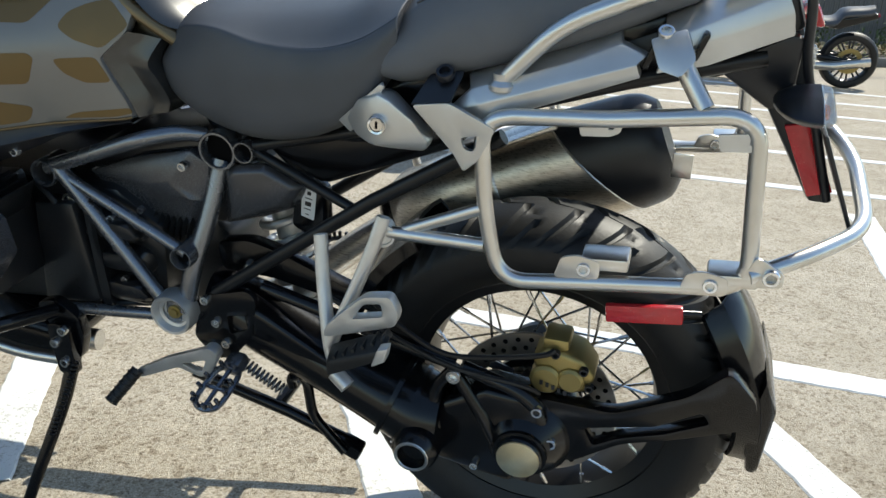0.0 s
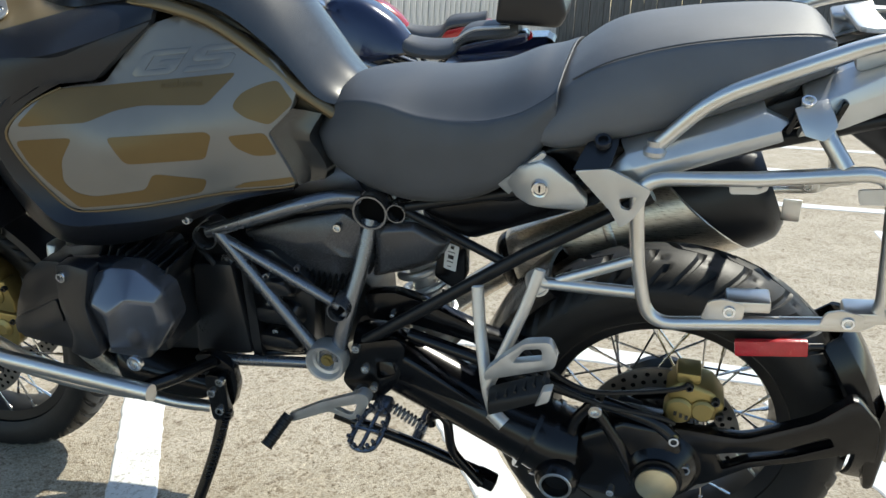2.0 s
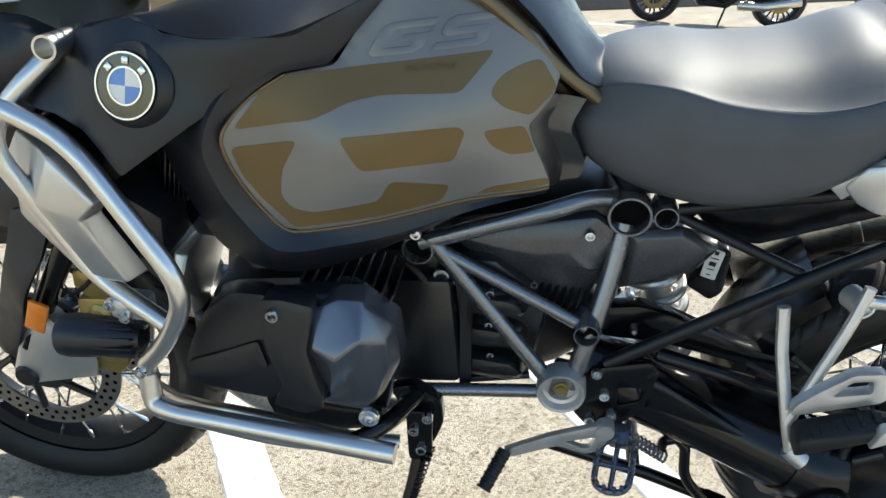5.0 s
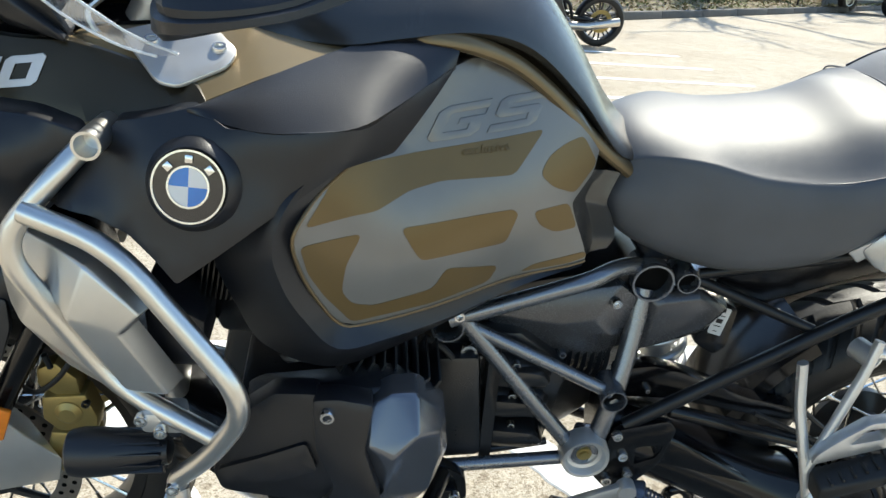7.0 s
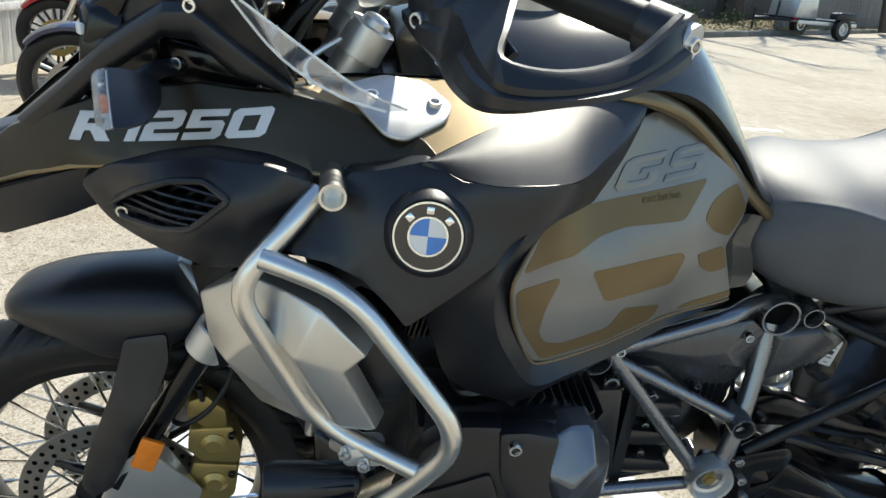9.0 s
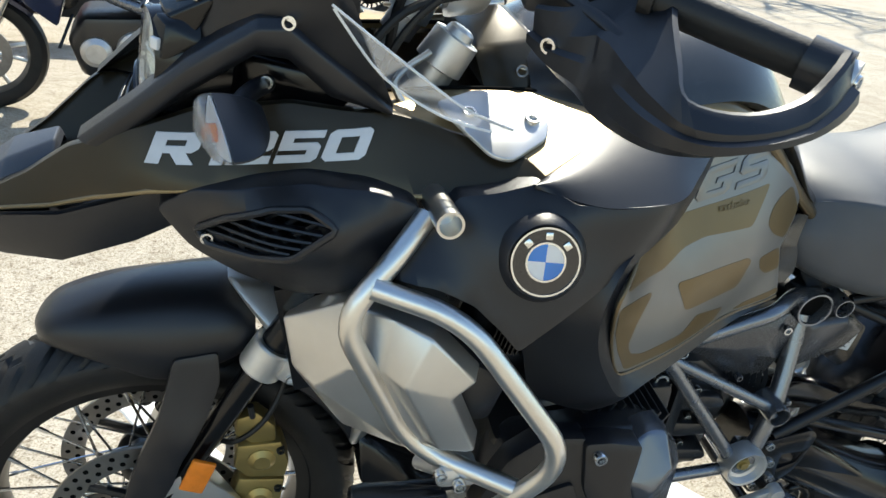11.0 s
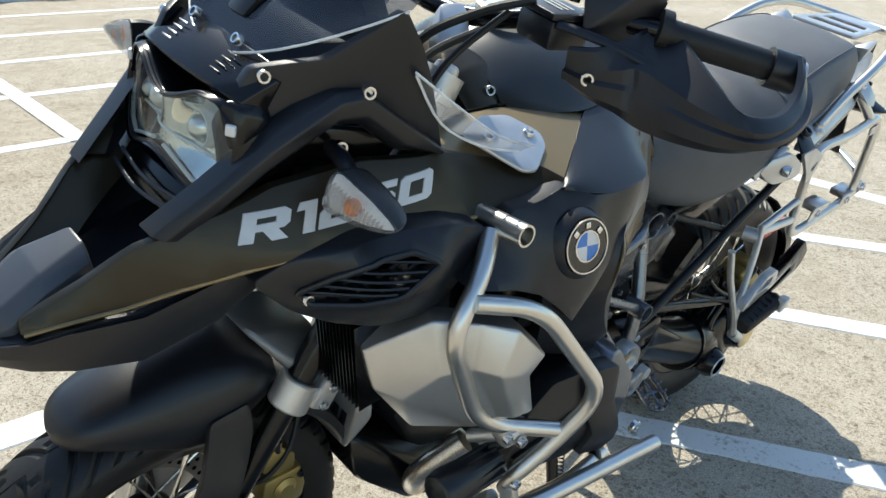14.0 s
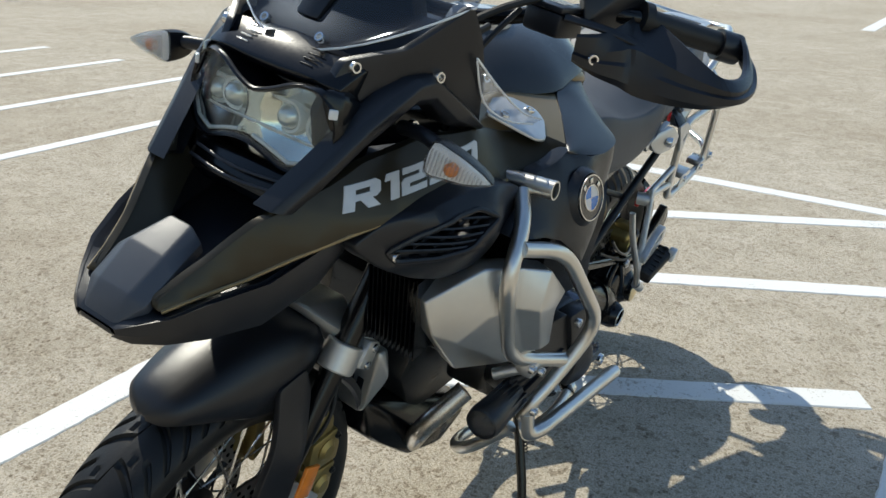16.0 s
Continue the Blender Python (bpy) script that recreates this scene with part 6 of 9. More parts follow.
for s in (-1, 1):
    bm = panel(corners(cover_o, 0.004, 2), COVER, 0.022, 0.016, (), 0.003)
    cov = P("side_cover" if s < 0 else "side_cover_far", bm if s < 0 else mirrored(bm), PLASTIC, None, "matte black plastic tank side cover with a round emblem")
    rim, fold, low = (curve(line, 5) for line in (TRIM_RIM, TRIM_FOLD, TRIM_LOW))
    rows = [[a + Vector((0, 0.012, 0)), a, a.lerp(b, 0.5) + Vector((0, 0.002, 0)), b, b.lerp(c, 0.12) + Vector((0, -0.002, 0)), b.lerp(c, 0.55) + Vector((0, -0.003, 0)), c, c + Vector((0.004, 0.02, 0.004))] for a, b, c in zip(rim, fold, low)]
    bm = grid(rows)
    P("lower_trim" if s < 0 else "lower_trim_far", bm if s < 0 else mirrored(bm), PLASTIC, None, "matte black plastic trim below the tank panel", 26)
    bm = moved(lathe([(0.0365, 0.0), (0.0375, -0.0045), (0.0388, -0.0050), (0.0402, -0.0035), (0.0440, 0.002), (0.048, 0.010)], 48), at(-1.057, -0.336, 0.922))
    TE = curve([(-1.062, COVER(-1.062, 0.982) - 0.001, 0.982), (-0.985, -0.232, 1.003), (-0.912, -0.182, 1.021), (-0.855, -0.163, 1.033), (-0.786, -0.160, 1.030)], 6)
    CE = curve([(x, COVER(x, z) - 0.002, z) for x, z in ((-1.062, 0.980), (-0.99, 0.973), (-0.905, 0.976), (-0.855, 0.986), (-0.792, 1.008))], 6)
    rows = []
    for a, c in zip(TE, CE):
        rows.append([a.lerp(c, q / 8) + Vector((0, -0.6, 0.8)) * (0.004 * math.sin(q / 8 * math.pi)) for q in range(9)])
    bq = grid(rows)
    ex = bmesh.ops.extrude_face_region(bq, geom=list(bq.faces))
    for v in ex["geom"]:
        if isinstance(v, bmesh.types.BMVert):
            v.co += Vector((0, 0.006, -0.008))
    P("top_facet", bq if s < 0 else mirrored(bq), PLASTIC, cov)
    TB = Matrix.Translation((-1.0542, -0.334, 0.922)) @ pose(0, 0, 0, -18, 0, -7) @ Matrix.Translation((1.057, 0.336, -0.922))
    P("emblem_bezel", moved(bm, TB) if s < 0 else mirrored(moved(bm, TB)), PLASTIC, cov)

    def roundel(inner, outer, a0, a1, y):
        n = 24
        rows = [[Vector((-1.057 + r * math.cos(a), -0.336 - y + 0.0 * r, 0.922 + r * math.sin(a))) for r in (inner, outer)] for a in [radians(a0 + (a1 - a0) * i / n) for i in range(n + 1)]]
        b = grid(rows)
        ex = bmesh.ops.extrude_face_region(b, geom=list(b.faces))
        for v in ex["geom"]:
            if isinstance(v, bmesh.types.BMVert):
                v.co.y += 0.003
        moved(b, TB)
        return b if s < 0 else mirrored(b)

    P("emblem_ring", roundel(0.0200, 0.0345, 0, 360, 0.0060), BADGEBLACK, cov, "black enamel ring of the emblem")
    for k in range(4):
        P("emblem_quarter", roundel(0.0004, 0.0195, 90 * k, 90 * k + 90, 0.0062), BADGEBLUE if k % 2 else BADGEWHITE, cov)
    for rr in (0.0200, 0.0353):
        P("emblem_rim", (lambda b: b if s < 0 else mirrored(b))(moved(moved(lathe([(rr - 0.001, -0.0075), (rr + 0.001, -0.0075), (rr + 0.0012, -0.002), (rr - 0.0012, -0.002), (rr - 0.001, -0.0075)], 48), at(-1.057, -0.336, 0.922)), TB)), CHROME, cov)
    for a in (42, 90, 138):
        P("emblem_mark", (lambda b: b if s < 0 else mirrored(b))(moved(moved(box((0.0272, -0.0072, 0), (0.0075, 0.0012, 0.0075), 0.0003), at(-1.057, -0.336, 0.922) @ pose(0, 0, 0, 0, -a, 0)), TB)), CHROME, cov)
screw((-1.122, -0.293, 0.926), 0.008, parent=bike)
screw((-0.762, -0.216, 0.698), 0.0075, parent=bike)

# long upper side panel with the model lettering, ending in the beak
UP = rbf([(-1.642, -0.064, 0.816), (-1.51, -0.115, 0.927), (-1.56, -0.105, 0.845), (-1.444, -0.170, 0.922), (-1.38, -0.195, 0.935), (-1.27, -0.225, 0.946), (-1.146, -0.245, 0.948), (-1.04, -0.285, 0.985), (-0.983, -0.262, 1.012), (-0.915, -0.218, 1.030), (-0.984, -0.20, 1.046), (-1.046, -0.200, 1.018), (-1.224, -0.205, 1.003), (-1.198, -0.188, 1.022), (-1.35, -0.165, 0.995)])
up_o = [(-1.645, 0.812), (-1.60, 0.828), (-1.55, 0.848), (-1.50, 0.878), (-1.444, 0.905), (-1.36, 0.927), (-1.27, 0.941), (-1.146, 0.945), (-1.10, 0.952), (-1.05, 0.978), (-1.043, 0.985), (-1.06, 0.993), (-1.13, 0.998), (-1.20, 1.014), (-1.30, 1.01), (-1.40, 0.985), (-1.48, 0.945), (-1.53, 0.915), (-1.58, 0.868), (-1.64, 0.825)]
for s in (-1, 1):
    bm = panel(corners(up_o, 0.006, 2), UP, 0.012, 0.02, (), 0.003)
    up = P("upper_side_panel" if s < 0 else "upper_side_panel_far", bm if s < 0 else mirrored(bm), KHAKI, None, "dark olive bronze upper fairing panel with white model lettering")
    DI = curve([(-1.20, -0.125, 1.008), (-1.11, -0.122, 1.016), (-1.024, -0.126, 1.0205), (-0.962, -0.153, 1.0205), (-0.906, -0.178, 1.0175)], 6)
    DE = curve([(x, UP(x, z) + 0.003, z) for x, z in ((-1.20, 1.012), (-1.165, 1.004), (-1.13, 0.9965), (-1.085, 0.994), (-1.046, 0.9865))], 6)
    bm = grid([[a.lerp(c, q / 6) + Vector((0, 0, 0.003 * math.sin(q / 6 * math.pi))) for q in range(7)] for a, c in zip(DI, DE)])
    ex = bmesh.ops.extrude_face_region(bm, geom=list(bm.faces))
    for v in ex["geom"]:
        if isinstance(v, bmesh.types.BMVert):
            v.co.z -= 0.010
    bs = tube([p + Vector((0, 0.003, 0.0005)) for p in DI], 0.0028, seg=8)
    P("deck_seam", bs if s < 0 else mirrored(bs), DARKHOLE, up, "dark seam along the tank")
    P("bronze_deck", bm if s < 0 else mirrored(bm), BRONZE, up, "lighter bronze end of the panel")
    bm = tube([Vector((x, UP(x, z) + 0.002, z)) for x, z in [(-1.64, 0.812), (-1.60, 0.826), (-1.55, 0.846), (-1.50, 0.876), (-1.444, 0.903), (-1.36, 0.925), (-1.27, 0.939), (-1.146, 0.943), (-1.10, 0.95)]], 0.003, seg=8)
    P("lower_lip", bm if s < 0 else mirrored(bm), BRONZE, up)
    if s < 0:
        for word, u0, u1 in (("R", 0.0, 0.225), ("1", 0.255, 0.355), ("2", 0.375, 0.565), ("5", 0.588, 0.778), ("0", 0.80, 1.0)):
            outer, inner_loop = GLYPHS[word]

            def lay(loop):
                return [(-1.447 + 0.219 * (u0 + (u1 - u0) * a) + 0.012 * b, 0.930 + 0.043 * (u0 + (u1 - u0) * a) + 0.030 * b) for a, b in loop]

            bm = panel(lay(outer), UP, 0.002, 0.012, [lay(inner_loop)] if inner_loop else (), 0.0, 0.0014)
            P("lettering", bm, WHITE, up, "white character of the model number")

# louvred radiator cover
VENT = rbf([(-1.437, -0.180, 0.876), (-1.337, -0.232, 0.945), (-1.282, -0.245, 0.961), (-1.223, -0.260, 0.962), (-1.170, -0.270, 0.945), (-1.191, -0.27, 0.896), (-1.246, -0.255, 0.825), (-1.330, -0.225, 0.824), (-1.401, -0.205, 0.854), (-1.311, -0.272, 0.885), (-1.259, -0.288, 0.927), (-1.338, -0.250, 0.932), (-1.390, -0.208, 0.872)])
vent_o = [(-1.437, 0.885), (-1.40, 0.918), (-1.337, 0.943), (-1.282, 0.957), (-1.223, 0.958), (-1.17, 0.944), (-1.175, 0.91), (-1.21, 0.86), (-1.24, 0.828), (-1.29, 0.815), (-1.34, 0.825), (-1.40, 0.853)]
gr_o = [(-1.395, 0.876), (-1.362, 0.908), (-1.325, 0.930), (-1.285, 0.938), (-1.258, 0.927), (-1.300, 0.884), (-1.335, 0.868), (-1.382, 0.862)]
for s in (-1, 1):
    bm = panel(corners(vent_o, 0.012, 3), VENT, 0.05, 0.016, [corners(gr_o, 0.005, 2)], 0.004)
    vent = P("radiator_cover" if s < 0 else "radiator_cover_far", bm if s < 0 else mirrored(bm), PLASTIC, None, "black plastic radiator cover with a louvred grille")
    lip = [Vector((x, VENT(x, z) - 0.001, z)) for x, z in corners(gr_o, 0.006, 2)]
    bm = tube(lip, 0.0042, seg=8, closed=True)
    P("grille_lip", bm if s < 0 else mirrored(bm), PLASTIC, vent)
    L0, L1, H0, H1 = Vector((-1.393, 0.875)), Vector((-1.302, 0.886)), Vector((-1.338, 0.927)), Vector((-1.262, 0.926))
    for k in range(5):
        a, b = L0.lerp(H0, k / 4), L1.lerp(H1, k / 4)
        rows = []
        for q in range(9):
            p = a.lerp(b, q / 8)
            y = VENT(p.x, p.y) + 0.004
            rows.append([Vector((p.x, y, p.y + 0.0018)), Vector((p.x, y - 0.0015, p.y)), Vector((p.x, y, p.y - 0.0018)), Vector((p.x, y + 0.016, p.y - 0.006)), Vector((p.x, y + 0.016, p.y - 0.002))])
        bm = grid(rows, True, True)
        P("slat", bm if s < 0 else mirrored(bm), PLASTIC, vent)
    for k in range(4):
        a, b = L0.lerp(L1, 0.14 + 0.24 * k), H0.lerp(H1, 0.14 + 0.24 * k)
        bm = tube([(a.x, VENT(a.x, a.y) + 0.013, a.y), (b.x, VENT(b.x, b.y) + 0.013, b.y)], 0.0026, seg=8)
        P("slat", bm if s < 0 else mirrored(bm), PLASTIC, vent)
    bm = panel(corners([(-1.393, 0.873), (-1.302, 0.884), (-1.335, 0.869), (-1.382, 0.863)], 0.003, 2), lambda x, z: VENT(x, z) + 0.005, 0.006, 0.012, [corners([(-1.366, 0.872), (-1.352, 0.874), (-1.350, 0.869), (-1.364, 0.868)], 0.002), corners([(-1.345, 0.875), (-1.330, 0.877), (-1.330, 0.872), (-1.344, 0.870)], 0.002)], 0.001)
    P("grille_sill", bm if s < 0 else mirrored(bm), PLASTIC, vent)
    bm = hull([(-1.40, -0.15, 0.87), (-1.28, -0.2, 0.945), (-1.2, -0.22, 0.93), (-1.25, -0.21, 0.83), (-1.35, -0.18, 0.84), (-1.40, -0.12, 0.87), (-1.2, -0.12, 0.93), (-1.25, -0.12, 0.83)], 0.005)
    # A black body paints the shade behind the slats.
    P("grille_back", bm if s < 0 else mirrored(bm), DARKHOLE, vent)
screw((-1.383, -0.214, 0.869), 0.0075, parent=bike)

# silver radiator shroud
SHROUD_V = {
    "a": (-1.300, -0.226, 0.772), "c": (-1.241, -0.279, 0.832), "f": (-1.235, -0.306, 0.762), "l": (-1.288, -0.243, 0.718), "b": (-1.265, -0.276, 0.712), "w": (-1.225, -0.262, 0.640),
    "rt": (-1.160, -0.350, 0.835), "tip": (-1.108, -0.362, 0.786), "n": (-1.131, -0.362, 0.762), "rb": (-1.089, -0.354, 0.677), "rf": (-1.184, -0.358, 0.777), "r2": (-1.132, -0.356, 0.684),
    "fi": (-1.200, -0.326, 0.772), "ri": (-1.143, -0.332, 0.680), "m": (-1.160, -0.318, 0.652), "t2": (-1.196, -0.320, 0.838)}
SHROUD_F = ["a c f l", "l f b", "l b w", "b f fi ri m", "b m w", "c t2 fi f", "t2 rt rf fi", "fi rf r2 ri", "rf rt tip n", "rf n rb r2", "ri r2 rb m"]
for s in (-1, 1):
    bm = facets(SHROUD_V, SHROUD_F, (0.012, 0.03, 0), 0.0035, 2)
    shr = P("radiator_shroud" if s < 0 else "radiator_shroud_far", bm if s < 0 else mirrored(bm), SHROUD, None, "satin silver faceted radiator shroud", 40)
    # Added black body that paints the shaded void beside the shroud's notch.
    bm = join(hull([(-1.12, -0.31, 0.785), (-1.05, -0.32, 0.75), (-1.06, -0.31, 0.68), (-1.12, -0.31, 0.68), (-1.12, -0.2, 0.785), (-1.05, -0.2, 0.75), (-1.06, -0.2, 0.68)], 0.01))
    P("shroud_gap_filler", bm if s < 0 else mirrored(bm), PLASTIC, shr)
    core = P("radiator_core", box((-1.22, s * 0.17, 0.74), (0.04, 0.12, 0.17), 0.004, rot=(0, -12, 0)), GLOSSBLK, shr, "black finned radiator core")
    for k in range(12):
        P("fin", box((-1.265, s * (0.215 - 0.008 * k), 0.735), (0.06, 0.002, 0.15), 0, rot=(0, -12, 0)), GLOSSBLK, shr)
inner = P("side_inner", hull([(-1.10, -0.26, 0.84), (-0.95, -0.27, 0.82), (-0.93, -0.25, 0.68), (-1.05, -0.24, 0.68), (-1.1, -0.1, 0.85), (-0.93, -0.1, 0.82), (-0.93, -0.1, 0.66), (-1.07, -0.1, 0.66)], 0.01), GLOSSBLK)
for k in range(12):
    P("fin", box((-1.06 + 0.006 * k, -0.268, 0.79), (0.0018, 0.012, 0.08), 0, rot=(0, 10, 0)), GLOSSBLK, inner)
P("front_core", hull([(-1.25, -0.18, 0.95), (-1.0, -0.22, 0.99), (-1.0, -0.22, 0.80), (-1.22, -0.18, 0.80), (-1.40, -0.10, 0.92), (-1.38, -0.10, 0.86), (-1.25, 0.18, 0.95), (-1.0, 0.22, 0.99), (-1.0, 0.22, 0.80), (-1.22, 0.18, 0.80), (-1.40, 0.10, 0.92), (-1.38, 0.1, 0.86)], 0.01), PLASTIC)

# crash bars


def crash_side(s):
    def S(b):
        return b if s < 0 else mirrored(b)
    bar = P("crash_bar" if s < 0 else "crash_bar_far", S(tube([(-1.165, -0.272, 0.936), (-1.20, -0.303, 0.902), (-1.252, -0.322, 0.838), (-1.155, -0.315, 0.655), (-1.03, -0.372, 0.628)], 0.0122, 0.055, seg=20)), STEEL, None, "bent brushed stainless steel crash bar")
    P("bar_loop", S(tube([(-1.222, -0.318, 0.877), (-1.13, -0.35, 0.86), (-0.995, -0.395, 0.70), (-1.045, -0.37, 0.605), (-1.09, -0.352, 0.55), (-1.09, -0.345, 0.52)], 0.0122, 0.05, seg=20)), STEEL, bar)
    P("bar_top_mount", S(tube([(-1.152, -0.215, 0.938), (-1.153, -0.318, 0.951)], 0.0145, seg=24, hollow=True)), STEEL, bar, "open tube end of the upper mount")
    P("lower_bar", S(tube([(-1.09, -0.35, 0.535), (-1.085, -0.36, 0.488), (-1.05, -0.375, 0.494), (-0.757, -0.392, 0.484)], 0.0135, 0.05, seg=20)), STEEL, bar)
    P("lower_bar_stay", S(tube([(-1.10, -0.335, 0.50), (-1.10, -0.26, 0.40), (-1.02, -0.20, 0.335), (-0.86, -0.20, 0.31), (-0.79, -0.19, 0.305)], 0.0115, 0.06)), STEEL, bar)
    P("lower_bar_inner", S(tube([(-1.06, -0.352, 0.47), (-0.92, -0.35, 0.445), (-0.80, -0.33, 0.43)], 0.012, 0.05)), STEEL, bar)
    P("stay_tube", S(tube([(-0.835, -0.34, 0.435), (-0.79, -0.30, 0.44), (-0.76, -0.21, 0.42)], 0.012, 0.03)), GLOSSBLK, bar)
    for p in ((-1.10, -0.36, 0.628), (-1.122, -0.352, 0.638), (-1.092, -0.365, 0.545)):
        c = screw((p[0], s * -p[1], p[2]), 0.008, (0, -1 if s < 0 else 1, 0), parent=bar)
    P("clamp", S(join(box((-1.10, -0.335, 0.632), (0.05, 0.035, 0.03), 0.008), tube([(-1.11, -0.335, 0.63), (-1.13, -0.29, 0.60)], 0.01))), ALUCAST, bar)
    # auxiliary lamp
    AX = Matrix.Translation((-1.2, -0.325, 0.563)) @ Matrix.Rotation(radians(-4), 4, "Y") @ Matrix.Diagonal((1.1, 0.76, 0.76, 1))
    lamp = P("fog_lamp" if s < 0 else "fog_lamp_far", S(moved(lathe([(0, 0.095), (0.022, 0.09), (0.03, 0.07), (0.034, 0.05), (0.038, 0.02), (0.039, 0.0), (0.036, -0.012), (0.033, -0.014), (0.033, -0.008)], 32, "X"), AX)), PLASTIC, None, "round black auxiliary lamp with cooling ribs")
    for a in (0, 30, 60, 90, 120, 150):
        P("cooling_rib", S(moved(box((0.055, 0, 0), (0.06, 0.072, 0.004), 0.001, rot=(a, 0, 0)), AX)), PLASTIC, lamp)
    P("lens", S(moved(lathe([(0, -0.011), (0.02, -0.010), (0.0328, -0.008), (0.0328, -0.004), (0, -0.004)], 32, "X"), AX)), LENS, lamp, "faceted clear lamp lens")
    P("lamp_bracket", S(tube([(-1.11, -0.31, 0.58), (-1.09, -0.335, 0.61)], 0.009)), PLASTIC, lamp)


for s in (-1, 1):
    crash_side(s)

# ---- fork, front mudguard, nose, handlebar ----
FD = Vector((-0.47, 0, -0.883)).normalized()


def fork_at(z, y=0.1):
    """The fork leg's axis at a height."""
    return Vector((-1.302 - (0.615 - z) * (0.47 / 0.883), y, z))


for s in (-1, 1):
    y = 0.1 * s
    leg = P("fork_leg" if s < 0 else "fork_leg_far", tube([fork_at(0.96, y), fork_at(0.59, y)], 0.0225, seg=24), GLOSSBLK, None, "black fork leg")
    P("fork_slider", tube([fork_at(0.60, y), fork_at(0.40, y), fork_at(0.345, y)], 0.0185, seg=20), GLOSSBLK, leg)
    P("fork_foot", hull([fork_at(0.43, y - 0.018 * s), fork_at(0.43, y + 0.018 * s), (-1.441, y + 0.018 * s, 0.387), (-1.37, y + 0.02 * s, 0.397), (-1.319, y + 0.016 * s, 0.344), (-1.33, y + 0.01 * s, 0.295), (-1.475, y + 0.016 * s, 0.262), (-1.478, y + 0.014 * s, 0.30), (-1.441, y - 0.02 * s, 0.387), (-1.37, y - 0.015 * s, 0.397), (-1.33, y - 0.01 * s, 0.30), (-1.47, y - 0.02 * s, 0.265)], 0.008), ALU, leg, "silver cast fork foot")
    P("axle_clamp", moved(lathe([(0, -0.016), (0.018, -0.016), (0.022, -0.01), (0.022, 0.016), (0, 0.016)], 24), at(-1.458, y + 0.006 * s, 0.284)), ENGINE, leg)
    P("fork_reflector", moved(box((0, 0, 0), (0.034, 0.008, 0.058), 0.003), Matrix.Translation((-1.391, 0.138 * s, 0.434)) @ pose(0, 0, 0, 0, 20, 0)), AMBER, leg, "amber side reflector on the fork")
    for nm, CP, d0, d1 in (("fork_caliper", [(-1.340, 0.500), (-1.312, 0.512), (-1.285, 0.485), (-1.282, 0.455), (-1.318, 0.452), (-1.342, 0.470)], 0.0, 0.03), ("caliper_body", [(-1.338, 0.452), (-1.275, 0.458), (-1.262, 0.415), (-1.266, 0.385), (-1.322, 0.388), (-1.342, 0.410)], -0.004, 0.035), ("caliper_body", [(-1.334, 0.386), (-1.266, 0.382), (-1.272, 0.320), (-1.292, 0.298), (-1.330, 0.305), (-1.345, 0.345)], -0.004, 0.035), ("caliper_bridge", [(-1.318, 0.495), (-1.292, 0.47), (-1.286, 0.33), (-1.312, 0.31)], 0.03, 0.062)):
        ob = P(nm, hull([(x, y - d * s, z) for d in (d0, d1) for x, z in CP], 0.006), GOLD, leg, "gold four piston brake caliper" if nm == "fork_caliper" else "")
    for x, z in ((-1.302, 0.425), (-1.302, 0.348)):
        P("piston_cap", moved(lathe([(0, -0.010), (0.012, -0.010), (0.017, -0.006), (0.020, -0.004), (0.021, 0.02)], 20), at(x, y + 0.002 * s, z) if s < 0 else at(x, y + 0.002, z) @ pose(0, 0, 0, 180, 0, 0)), GOLD, leg)
        screw((x + 0.026, y + 0.006 * s, z + 0.018), 0.0062, (0, s, 0), ENGINE, leg)
    P("bleed_nipple", tube([(-1.318, y, 0.505), (-1.322, y + 0.004 * s, 0.53)], 0.0045, seg=8), ENGINE, leg)
    P("brake_line", tube(curve([(-1.30, y * 0.9, 0.62), (-1.275, y * 0.8, 0.56), (-1.30, y, 0.50), (-1.34, y, 0.46), (-1.37, y * 0.8, 0.45)], 6), 0.004, seg=8), RUBBER, leg)
    P("fork_clamp", moved(lathe([(0.022, -0.024), (0.029, -0.024), (0.031, -0.021), (0.031, 0.021), (0.029, 0.024), (0.022, 0.024), (0.022, -0.024)], 28, "Z"), Matrix.Translation(fork_at(0.615, y)) @ FD.to_track_quat("Z", "Y").to_matrix().to_4x4()), ALUCAST, leg, "pale cast fork clamp")
    P("clamp_block", box(fork_at(0.615, y + 0.035 * s) + Vector((0.035, -0.012 * s, 0.0)), (0.035, 0.022, 0.05), 0.005, rot=(0, 28, 0)), ALUCAST, leg)
    for dz in (-0.013, 0.013):
        screw(fork_at(0.615, y + 0.047 * s) + Vector((0.035 + dz * 0.53, -0.012 * s, dz)), 0.0075, (0, s, 0), parent=leg)
    P("fork_guard", (lambda b: b if s < 0 else mirrored(b))(panel(corners([(-1.424, 0.600), (-1.366, 0.612), (-1.363, 0.570), (-1.376, 0.528), (-1.412, 0.456), (-1.424, 0.412), (-1.446, 0.360), (-1.476, 0.335), (-1.494, 0.352), (-1.484, 0.400), (-1.470, 0.443), (-1.444, 0.516), (-1.435, 0.548)], 0.008), rbf([(-1.432, -0.088, 0.60), (-1.37, -0.09, 0.605), (-1.372, -0.112, 0.53), (-1.42, -0.128, 0.48), (-1.44, -0.135, 0.34), (-1.492, -0.12, 0.35), (-1.46, -0.112, 0.46)]), 0.012, 0.02, (), 0.003)), PLASTIC, leg, "black fork leg guard")
